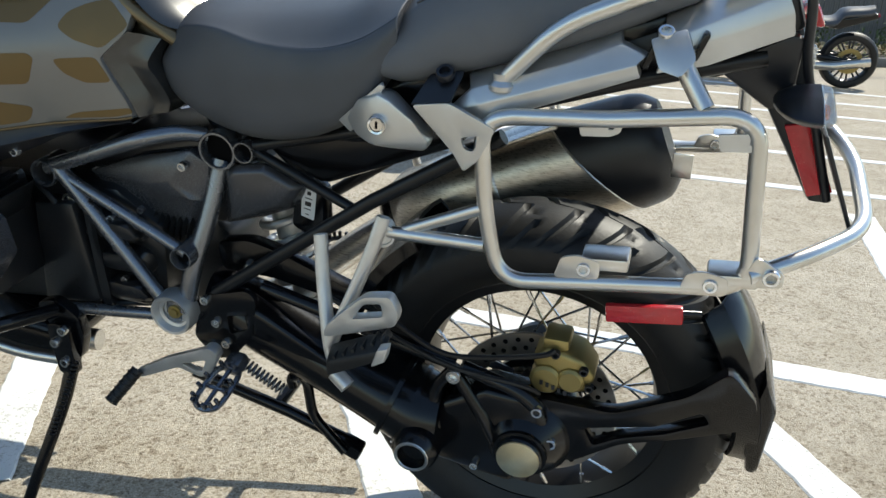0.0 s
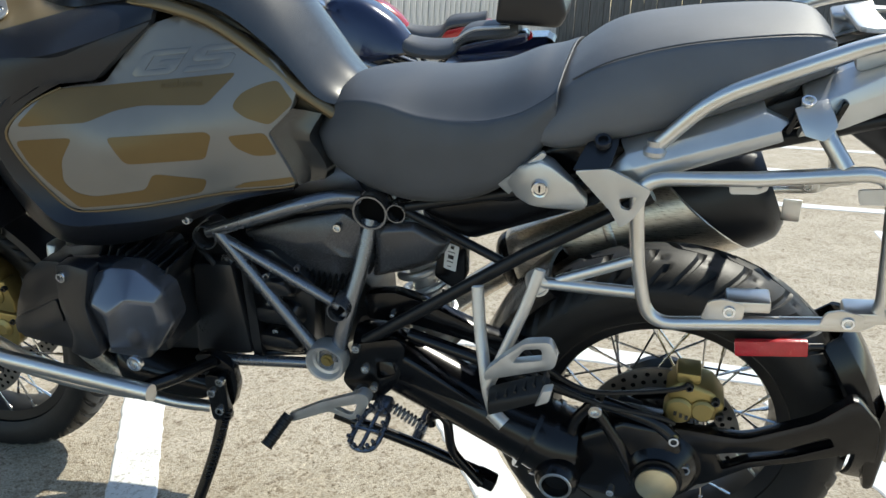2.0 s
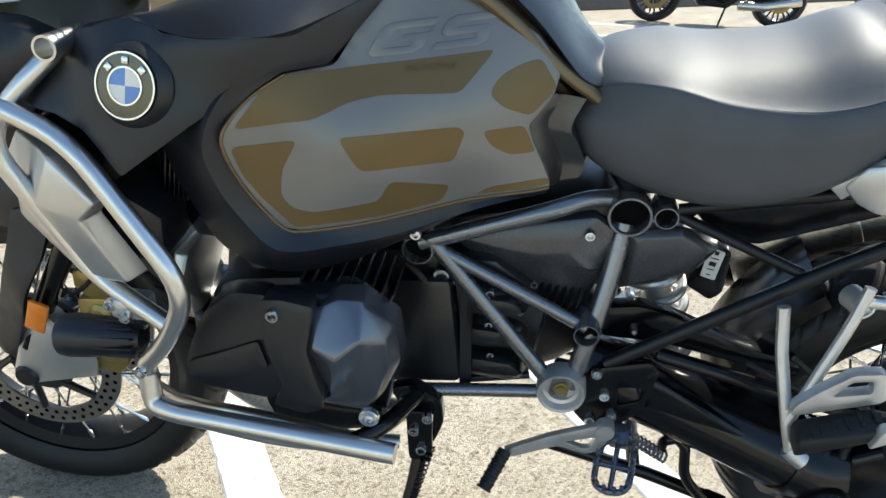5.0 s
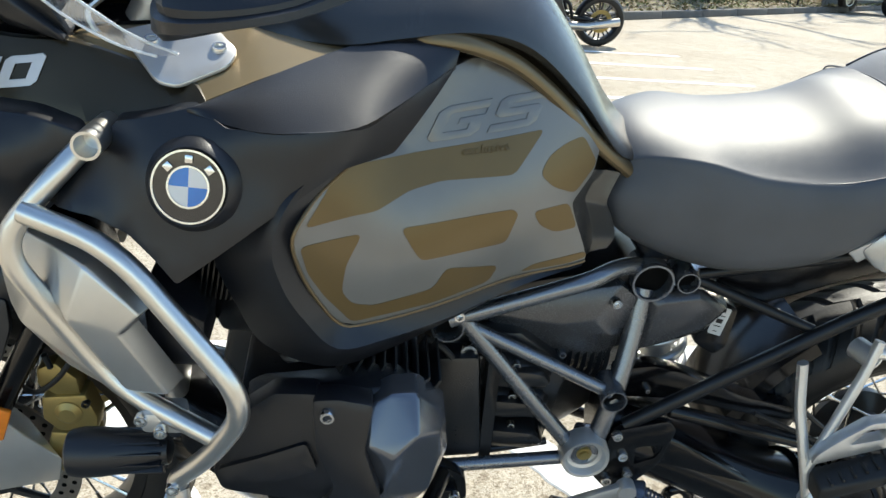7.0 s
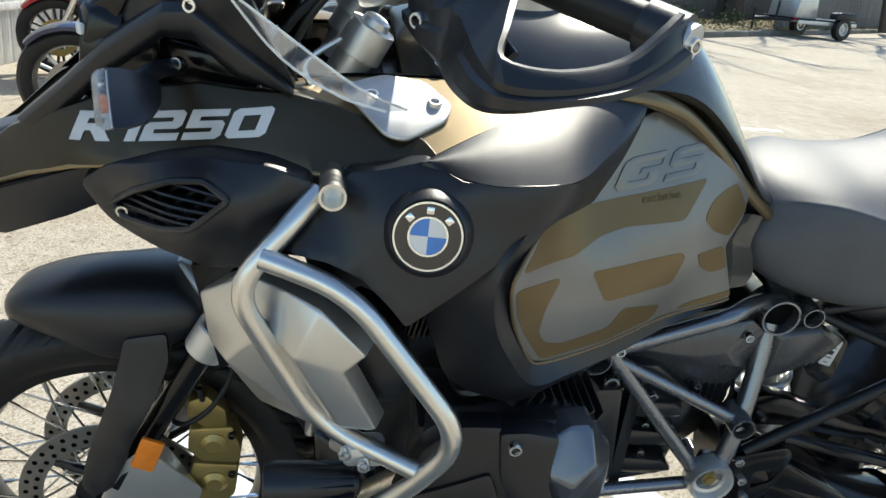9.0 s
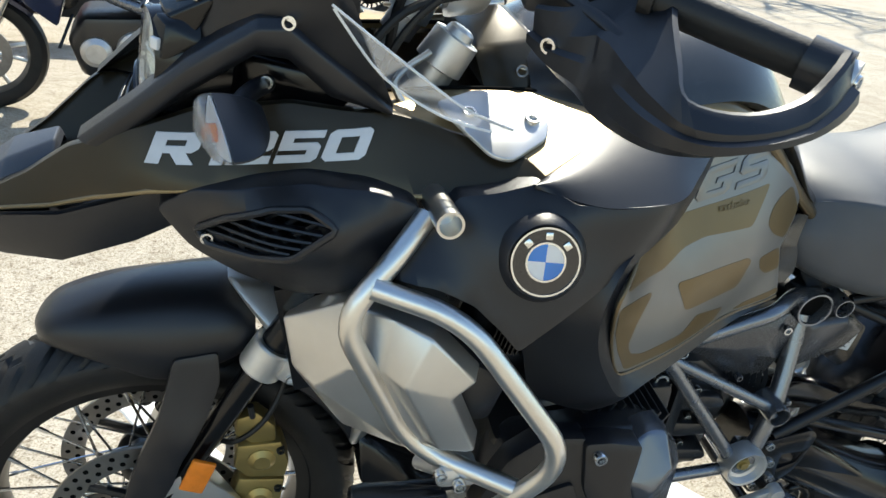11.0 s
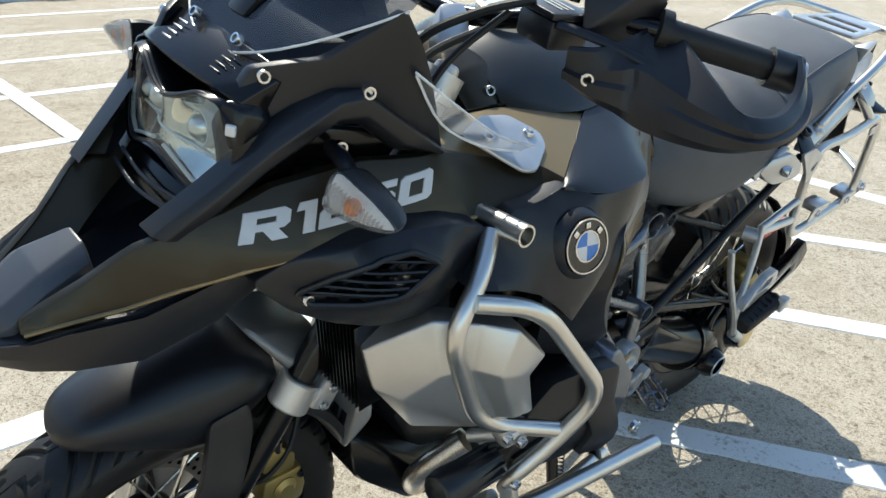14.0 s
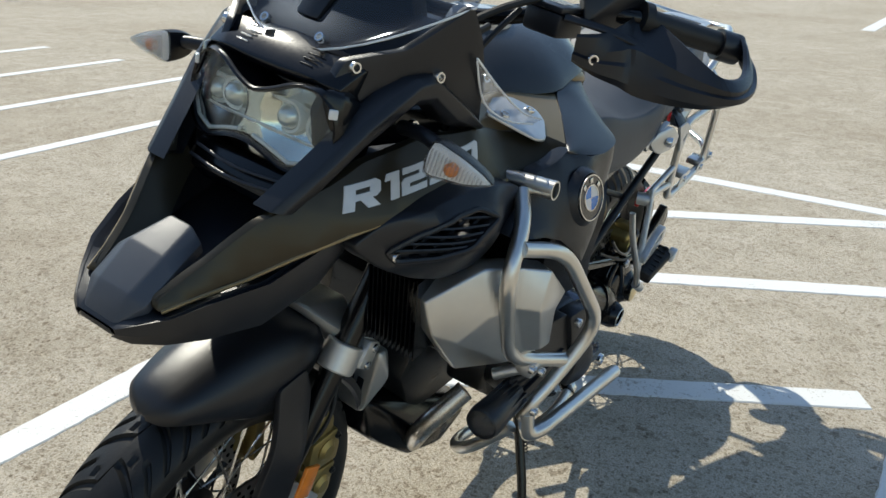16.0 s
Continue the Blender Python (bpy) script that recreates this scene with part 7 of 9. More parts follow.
P("fork_bridge", hull([(-1.285, -0.10, 0.645), (-1.255, -0.10, 0.64), (-1.27, -0.10, 0.60), (-1.30, -0.10, 0.655), (-1.285, 0.10, 0.645), (-1.255, 0.10, 0.64), (-1.27, 0.10, 0.60), (-1.36, -0.05, 0.705), (-1.36, 0.05, 0.705), (-1.24, -0.05, 0.68), (-1.24, 0.05, 0.68)], 0.01), ALUCAST, None, "cast fork bridge")
P("upper_fork_bridge", hull([(-1.15, -0.13, 0.93), (-1.10, -0.13, 0.95), (-1.15, 0.13, 0.93), (-1.10, 0.13, 0.95), (-1.17, 0, 0.93), (-1.08, 0, 0.96), (-1.14, -0.13, 0.90), (-1.14, 0.13, 0.90)], 0.01), ALUCAST)
fsecs = []
for x, zt, h, zl, k in ((-1.604, 0.608, 0.008, 0.600, 1), (-1.594, 0.622, 0.036, 0.600, 1), (-1.570, 0.638, 0.056, 0.600, 1), (-1.51, 0.660, 0.073, 0.585, 1), (-1.44, 0.675, 0.081, 0.563, 1), (-1.37, 0.680, 0.084, 0.588, 1), (-1.335, 0.675, 0.080, 0.606, 1), (-1.318, 0.666, 0.074, 0.620, 1)):
    o = [(-h, zl), (-h * 1.02, zl + (zt - zl) * 0.4), (-h * 0.82, zl + (zt - zl) * 0.82), (-h * 0.4, zt - 0.003), (0, zt), (h * 0.4, zt - 0.003), (h * 0.82, zl + (zt - zl) * 0.82), (h * 1.02, zl + (zt - zl) * 0.4), (h, zl)]
    i_ = [(y * 0.94, z - 0.005) for y, z in o[::-1]]
    fsecs.append([Vector((x, y, z)) for y, z in o + i_])
P("front_mudguard", loft(fsecs, 5, 1, True, False), PLASTIC, None, "matte black front mudguard", 60)
P("mudguard_tail", arch(FRONT, 0.345, 62, 25, 0.075, 0.005, 0.02, taper=0.95), PLASTIC)

# beak
bsecs = []
for x, yl, zl, yu, zu, zc in ((-1.680, 0.030, 0.776, 0.034, 0.788, 0.786), (-1.668, 0.050, 0.771, 0.054, 0.798, 0.796), (-1.64, 0.077, 0.771, 0.082, 0.810, 0.806), (-1.605, 0.108, 0.780, 0.108, 0.830, 0.812), (-1.54, 0.135, 0.788, 0.140, 0.850, 0.815), (-1.46, 0.152, 0.826, 0.158, 0.885, 0.845), (-1.40, 0.142, 0.852, 0.150, 0.900, 0.870)):
    o = [(-yl, zl), (-(yl + yu) / 2 - 0.005, (zl + zu) / 2), (-yu, zu), (-yu * 0.6, zc), (0, zc), (yu * 0.6, zc), (yu, zu), ((yl + yu) / 2 + 0.005, (zl + zu) / 2), (yl, zl)]
    bsecs.append([Vector((x, y, z)) for y, z in o] + [Vector((x, y * 0.93, z - 0.006 if abs(y) < yl * 0.99 else z)) for y, z in o[::-1]])
beak = P("beak", grid(bsecs, True, True), PLASTIC, None, "matte black beak over the front wheel", 24)
P("beak_chin", hull([(x, s * y, z) for s in (-1, 1) for x, y, z in ((-1.681, 0.027, 0.778), (-1.680, 0.030, 0.787), (-1.667, 0.047, 0.774), (-1.667, 0.050, 0.797), (-1.62, 0.07, 0.79), (-1.62, 0.07, 0.804))], 0.003), PLASTIC, beak)
PAD_V = {}
for k, sg in (("l", -1), ("r", 1)):
    PAD_V.update({"a" + k: (-1.556, sg * 0.018, 0.884), "b" + k: (-1.556, sg * 0.038, 0.866), "c" + k: (-1.612, sg * 0.050, 0.846), "d" + k: (-1.650, sg * 0.050, 0.815), "e" + k: (-1.676, sg * 0.028, 0.790), "f" + k: (-1.610, sg * 0.030, 0.862), "g" + k: (-1.656, sg * 0.026, 0.824)})
P("beak_pad", facets(PAD_V, ["al ar fr fl", "fl fr gr gl", "gl gr er el", "al fl cl bl", "fl gl dl cl", "gl el dl", "ar br cr fr", "fr cr dr gr", "gr dr er"], (0.004, 0, -0.012), 0.003), PADGREY, beak, "dark grey pad on top of the beak", 20)
for s in (-1, 1):
    rid = curve([(x, UP(x, z) + 0.004, z) for x, z in ((-1.46, 0.956), (-1.48, 0.945), (-1.53, 0.914), (-1.58, 0.868), (-1.64, 0.826))], 4)
    rows = [[p.lerp(p + Vector((0.004, 0.048, -0.05)), q / 4) + Vector((0, 0, 0.004 * math.sin(q / 4 * math.pi))) for q in range(5)] for p in rid]
    bm = grid(rows)
    ex = bmesh.ops.extrude_face_region(bm, geom=list(bm.faces))
    for v in ex["geom"]:
        if isinstance(v, bmesh.types.BMVert):
            v.co += Vector((0, -0.006, -0.006))
    P("nose_cheek", bm if s < 0 else mirrored(bm), KHAKI, beak, "bronze inner face of the nose panel")
P("beak_upper", hull([(x, s * y, z) for s in (-1, 1) for x, y, z in ((-1.475, 0.080, 0.915), (-1.45, 0.09, 0.95), (-1.38, 0.09, 0.93), (-1.40, 0.10, 0.87), (-1.45, 0.085, 0.89))], 0.006), GLOSSBLK, beak)
for k in range(2):
    P("nose_slat", tube([(-1.478 + 0.010 * k, -0.075, 0.932 + 0.012 * k), (-1.488 + 0.010 * k, 0, 0.927 + 0.012 * k), (-1.478 + 0.010 * k, 0.075, 0.932 + 0.012 * k)], 0.0024, 0.05, flat=0.6), PLASTIC, beak)

# headlight
HEADGLASS = pane("headlight_polycarbonate", (0.95, 0.97, 0.96), 0.02, 0.05)
TURN_Y = Matrix(((0, 1, 0, 0), (1, 0, 0, 0), (0, 0, 1, 0), (0, 0, 0, 1)))
half = [(0.0, 1.040), (0.03, 1.050), (0.062, 1.066), (0.092, 1.066), (0.115, 1.045), (0.124, 1.015), (0.118, 0.985), (0.10, 0.964), (0.07, 0.957), (0.035, 0.970), (0.012, 0.976)]
lens_o = corners(half + [(-y, z) for y, z in half[:0:-1]], 0.012, 3)
TOPL, LOWL = half[:6], half[5:][::-1]


def lens_depth(y, z):
    return -1.466 + 1.7 * y * y + (z - 0.96) * 0.12


def lens_sheet(off, thick):
    """The curved lens outline as an even sheet."""
    rows = []
    for i in range(41):
        y = 0.1235 * math.sin((i / 40 - 0.5) * math.pi)
        a = abs(y)
        zt = float(np.interp(a, [p[0] for p in TOPL], [p[1] for p in TOPL]))
        zb = float(np.interp(a, [p[0] for p in LOWL], [p[1] for p in LOWL]))
        rows.append([Vector((lens_depth(y, zb + (zt - zb) * k / 12) + off, y, zb + (zt - zb) * k / 12)) for k in range(13)])
    bm = grid(rows)
    ex = bmesh.ops.extrude_face_region(bm, geom=list(bm.faces))
    for v in ex["geom"]:
        if isinstance(v, bmesh.types.BMVert):
            v.co.x += thick
    return bm


HP = [(-1.388, -0.128, 0.985), (-1.390, -0.132, 1.03), (-1.386, -0.11, 1.066), (-1.392, -0.06, 1.068), (-1.396, -0.06, 0.958), (-1.388, -0.10, 0.96), (-1.35, -0.12, 1.06), (-1.35, -0.12, 0.97)]
head = P("headlight", hull(HP + [(x, -y, z) for x, y, z in HP], 0.006), GLOSSBLK, None, "twin lens headlight in a black housing")
LENSDOME = mat("moulded_lens_dome", (0.75, 0.77, 0.76), 0.06, metal=0.6, coat=0.8, scale=60, rvar=0.02)
HEADSILVER = mat("silvered_reflector", (0.82, 0.82, 0.78), 0.13, metal=1.0, scale=30, rvar=0.04, bump=0.05, bscale=90)


def dish_sheet():
    """Two silvered dishes side by side under the lens outline."""
    rows = []
    for i in range(61):
        y = 0.118 * math.sin((i / 60 - 0.5) * math.pi)
        a = abs(y)
        zt = float(np.interp(a, [p[0] for p in TOPL], [p[1] for p in TOPL])) - 0.004
        zb = float(np.interp(a, [p[0] for p in LOWL], [p[1] for p in LOWL])) + 0.004
        row = []
        for k in range(17):
            z = zb + (zt - zb) * k / 16
            r = min(1.0, math.hypot((a - 0.066) / 0.056, (z - 1.012) / 0.05))
            row.append(Vector((lens_depth(y, z) + 0.010 + 0.026 * (1 - r * r), y, z)))
        rows.append(row)
    return grid(rows)


P("reflector", dish_sheet(), HEADSILVER, head, "pair of silvered lamp dishes")
P("housing_back", lens_sheet(0.056, 0.006), GLOSSBLK, head)
for y, z, r in ((-0.045, 1.016, 0.018), (-0.092, 1.010, 0.020), (0.05, 1.016, 0.018), (0.09, 1.010, 0.016)):
    x = lens_depth(y, z) + 0.026
    P("projector_lens", moved(lathe([(0, -0.016), (r * 0.5, -0.013), (r * 0.85, -0.006), (r, 0.0), (r, 0.014), (0, 0.014)], 24, "X"), at(x, y, z)), LENSDOME, head, "round projector lens")
    P("lens_collar", moved(lathe([(r, -0.002), (r + 0.004, -0.003), (r + 0.005, 0.0), (r + 0.004, 0.018), (r, 0.018), (r, -0.002)], 24, "X"), at(x, y, z)), LENSBACK, head)
for z in (0.992, 1.034):
    P("reflector_step", tube([Vector((lens_depth(y, z) + 0.012 + 0.018 * math.cos((abs(y) - 0.066) * 22) ** 2, y, z + 0.006 * math.cos(y * 40))) for y in [-0.105 + 0.0105 * k for k in range(21)]], 0.0022, seg=6, flat=2.5), LENSBACK, head)
lower = [(y, z) for y, z in half[5:]]
for sg in (-1, 1):
    P("light_guide", tube([Vector((lens_depth(sg * y, z) + 0.006, sg * y, z + 0.008)) for y, z in lower], 0.0028, seg=8), BADGEWHITE, head, "pale light guide strip along the lower edge")
P("headlight_lens", lens_sheet(0.0, 0.002), HEADGLASS, head, "clear headlight lens")
ringrows = []
for y, z in lens_o:
    c = Vector((0, 1.012))
    p = Vector((y, z)) - c
    row = []
    for k, dx in ((0.985, 0.012), (1.0, -0.001), (1.035, -0.003), (1.075, 0.006), (1.10, 0.03), (1.08, 0.075)):
        q = c + p * k
        row.append(Vector((lens_depth(y, z) + dx, q.x, q.y)))
    ringrows.append(row)
ringrows.append(ringrows[0])
P("headlight_bezel", grid(ringrows), GLOSSBLK, head, "gloss black surround of the lenses")
P("lens_rim", moved(join(tube([Vector((p[0], lens_depth(*p) + 0.003, p[1])) for p in lens_o], 0.0035, seg=8, closed=True)), TURN_Y), PLASTIC, head)
VP = [(-1.436, -0.075, 1.078), (-1.428, -0.112, 1.070), (-1.372, -0.122, 1.102), (-1.40, -0.122, 1.05)]
P("headlight_visor", hull(VP + [(x, -y, z) for x, y, z in VP] + [(-1.437, 0, 1.070), (-1.38, 0, 1.112)], 0.005), GLOSSBLK, head)
for s in (-1, 1):
    for k in range(4):
        # Far louvres get bright steel to paint in their glint; near ones stay black.
        P("louvre", box((-1.422 + 0.007 * k, s * 0.055, 1.087 + 0.0052 * k), (0.0022, 0.020, 0.0022), 0.0005), CHROME if s > 0 else PLASTIC, head)
    P("housing_ear", hull([(-1.442, s * 0.098, 1.062), (-1.436, s * 0.102, 1.072), (-1.425, s * 0.122, 1.066), (-1.43, s * 0.13, 1.03), (-1.438, s * 0.118, 1.02), (-1.39, s * 0.11, 1.075), (-1.39, s * 0.128, 1.05), (-1.39, s * 0.12, 1.01)], 0.004), GLOSSBLK, head)
    P("position_light", box((-1.436, s * 0.119, 1.044), (0.006, 0.012, 0.013), 0.002, rot=(0, 0, 40 * -s)), BADGEWHITE, head, "small white position light")

# cowl sides, arms, screen
COWL = rbf([(-1.43, -0.105, 1.02), (-1.40, -0.105, 1.10), (-1.285, -0.20, 1.187), (-1.198, -0.195, 1.022), (-1.308, -0.175, 1.092), (-1.345, -0.15, 1.125)])
ARM = rbf([(-1.512, -0.112, 0.931), (-1.483, -0.122, 0.929), (-1.416, -0.145, 1.005), (-1.331, -0.172, 1.063), (-1.268, -0.185, 1.014), (-1.198, -0.195, 1.022), (-1.319, -0.172, 1.096)])
for s in (-1, 1):
    def S(b):
        return b if s < 0 else mirrored(b)
    c = P("cowl_side" if s < 0 else "cowl_side_far", S(panel(corners([(-1.435, 0.99), (-1.44, 1.04), (-1.405, 1.103), (-1.345, 1.125), (-1.287, 1.19), (-1.262, 1.15), (-1.196, 1.018), (-1.25, 1.05), (-1.31, 1.095), (-1.36, 1.065), (-1.40, 1.02)], 0.006), COWL, 0.012, 0.018, (), 0.003)), PLASTIC, None, "matte black cowl side below the windscreen")
    outer = [(-1.520, 0.928), (-1.462, 0.983), (-1.405, 1.042), (-1.338, 1.094), (-1.308, 1.100), (-1.240, 1.055), (-1.198, 1.020)]
    inner_ = [(-1.478, 0.924), (-1.447, 0.958), (-1.408, 0.998), (-1.338, 1.056), (-1.306, 1.056), (-1.262, 1.022), (-1.200, 1.010)]
    AV, AF = {}, []
    for k, (o, q) in enumerate(zip(outer, inner_)):
        AV["o%d" % k] = (o[0], ARM(*o), o[1])
        AV["q%d" % k] = (q[0], ARM(*q) + 0.004, q[1])
        e, f = Vector(o).lerp(Vector(q), 0.22), Vector(o).lerp(Vector(q), 0.70)
        AV["e%d" % k] = (e.x, ARM(e.x, e.y) - 0.010, e.y)
        AV["f%d" % k] = (f.x, ARM(f.x, f.y) - 0.008, f.y)
        if k:
            AF += ["%s%d %s%d %s%d %s%d" % (u, k - 1, u, k, w, k, w, k - 1) for u, w in (("o", "e"), ("e", "f"), ("f", "q"))]
    P("cowl_arm" if s < 0 else "cowl_arm_far", S(facets(AV, AF, (0, 0.03, 0), 0.003, 2, 9)), PLASTIC, None, "matte black cowl support arm", 30)
    for p in ((-1.308, -0.182, 1.096), (-1.326, -0.168, 1.028), (-1.396, -0.112, 1.097)):
        screw((p[0], p[1] * -s, p[2]), 0.008, (-0.3, s, 0.2), parent=c)
    P("cowl_inner", S(hull([(-1.35, -0.12, 1.04), (-1.22, -0.16, 1.03), (-1.25, -0.16, 0.99), (-1.36, -0.11, 0.98), (-1.35, -0.05, 1.04), (-1.22, -0.05, 1.05), (-1.25, -0.05, 0.99)], 0.006)), GLOSSBLK, c)
    ind = indicator(at(-1.383, -0.232, 1.022) @ pose(0, 0, 0, 8, 0, 15 if s < 0 else 6), s, "front_indicator")
    P("stalk", S(join(tube([(-1.325, -0.15, 1.02), (-1.345, -0.20, 1.03), (-1.362, -0.245, 1.023)], 0.010, 0.03))), PLASTIC, ind)
    P("wind_deflector" if s < 0 else "wind_deflector_far", S(panel(corners([(-1.272, 1.126), (-1.20, 1.078), (-1.13, 1.036), (-1.075, 1.020), (-1.10, 1.0155), (-1.15, 1.022), (-1.214, 1.055)], 0.004), rbf([(-1.265, -0.212, 1.125), (-1.17, -0.222, 1.07), (-1.072, -0.236, 1.02), (-1.09, -0.237, 1.013), (-1.13, -0.222, 1.016), (-1.20, -0.20, 1.03)]), 0.003, 0.02, (), 0.001)), MILKY, None, "clear plastic wind deflector")
    BE = rbf([(-1.265, -0.212, 1.125), (-1.17, -0.222, 1.07), (-1.072, -0.236, 1.02), (-1.09, -0.237, 1.013), (-1.13, -0.222, 1.016), (-1.20, -0.20, 1.03)])
    # Pale tubes paint the highlight along the clear sheet's edges.
    for edge in (((-1.272, 1.126), (-1.20, 1.078), (-1.13, 1.036), (-1.078, 1.020)), ((-1.270, 1.122), (-1.214, 1.056), (-1.15, 1.022), (-1.10, 1.0155))):
        P("deflector_edge_glint", S(tube(curve([(x, BE(x, z), z) for x, z in edge], 4), 0.0016, seg=6)), LENSBACK, c, "edge of the clear deflector, its highlight put into the colour")
    for q, (pts, r) in enumerate((([(-1.10, -0.17, 1.17), (-1.17, -0.155, 1.11), (-1.205, -0.15, 1.04), (-1.19, -0.14, 0.99)], 0.0045), ([(-1.09, -0.12, 1.13), (-1.18, -0.12, 1.10), (-1.235, -0.13, 1.03)], 0.0055), ([(-1.15, -0.13, 1.06), (-1.19, -0.15, 1.03), (-1.16, -0.16, 0.99)], 0.004))):
        P("cable", S(tube(curve(pts, 6), r, seg=8)), RUBBER if q != 2 else STEEL, c)
    DO = corners([(-1.15, -0.178), (-1.10, -0.158), (-1.055, -0.165), (-1.024, -0.200), (-1.032, -0.222), (-1.078, -0.252), (-1.10, -0.246)], 0.009, 3)
    bm = panel(DO, lambda x, z: 0.0, 0.005, 0.02, (), 0.0012)
    for v in bm.verts:
        x, y, d = v.co.x, v.co.z, v.co.y
        v.co = Vector((x, y, 1.0165 + 0.02 * (x + 1.04) + 0.42 * (y + 0.198) - d))
    P("deflector_plate" if s < 0 else "deflector_plate_far", S(bm), ALU, None, "silver deflector mounting plate")
    for p in ((-1.044, -0.199, 1.0165), (-1.114, -0.192, 1.018)):
        screw((p[0], -s * p[1], p[2]), 0.0085, (0, -s * -0.25, 0.95), parent=bike)
rows = []
for k in range(9):
    t = k / 8
    row = []
    for j in range(17):
        u = -1 + 2 * j / 16
        a = abs(u)
        b = Vector((-1.40 + 0.115 * a ** 2, 0.2 * u, 1.094 + 0.096 * a ** 1.8))
        e = Vector((-1.16 + 0.05 * a ** 2, 0.16 * u, 1.42 - 0.03 * a ** 3))
        row.append(b.lerp(e, t) + Vector((0.03 * math.sin(t * 3.14), 0, 0)))
    rows.append(row)
scr = grid(rows)
ex = bmesh.ops.extrude_face_region(scr, geom=list(scr.faces))
for v in ex["geom"]:
    if isinstance(v, bmesh.types.BMVert):
        v.co += Vector((0.004, 0, 0.001))
ws = P("windscreen", scr, SCREEN, None, "clear smoked plastic windscreen", 60)
# A pale tube paints the highlight on the screen's lower edge.
P("screen_edge_glint", tube([p + Vector((0.001, 0, -0.001)) for p in rows[0]], 0.0016, seg=6), LENSBACK, ws, "polished edge of the screen, its highlight put into the colour")
P("cockpit_tray", hull([(x, s * y, z) for s in (-1, 1) for x, y, z in ((-1.365, 0.095, 1.095), (-1.30, 0.150, 1.12), (-1.235, 0.160, 1.15), (-1.235, 0.155, 1.09), (-1.36, 0.09, 1.07))], 0.006), PLASTIC, None, "black cockpit tray behind the windscreen")
for y in (-0.047, 0.047):
    screw((-1.392, y, 1.116), 0.007, (-0.8, 0, 0.5), parent=bike)
P("screen_strut", join(hull([(-1.37, -0.02, 1.13), (-1.37, 0.02, 1.13), (-1.20, -0.035, 1.33), (-1.20, 0.035, 1.33), (-1.35, -0.015, 1.12), (-1.35, 0.015, 1.12), (-1.18, -0.03, 1.31), (-1.18, 0.03, 1.31)], 0.006)), PLASTIC, None, "black windscreen centre strut")
P("instrument", hull([(-1.24, -0.09, 1.20), (-1.24, 0.09, 1.20), (-1.19, -0.09, 1.10), (-1.19, 0.09, 1.10), (-1.22, -0.09, 1.09), (-1.22, 0.09, 1.09), (-1.27, 0.09, 1.18), (-1.27, -0.09, 1.18)], 0.008), PLASTIC, None, "black instrument display back")
P("nose_core", hull([(-1.36, -0.08, 1.08), (-1.36, 0.08, 1.08), (-1.24, -0.12, 1.08), (-1.24, 0.12, 1.08), (-1.24, -0.12, 0.98), (-1.24, 0.12, 0.98), (-1.36, -0.08, 0.98), (-1.36, 0.08, 0.98)], 0.008), GLOSSBLK)

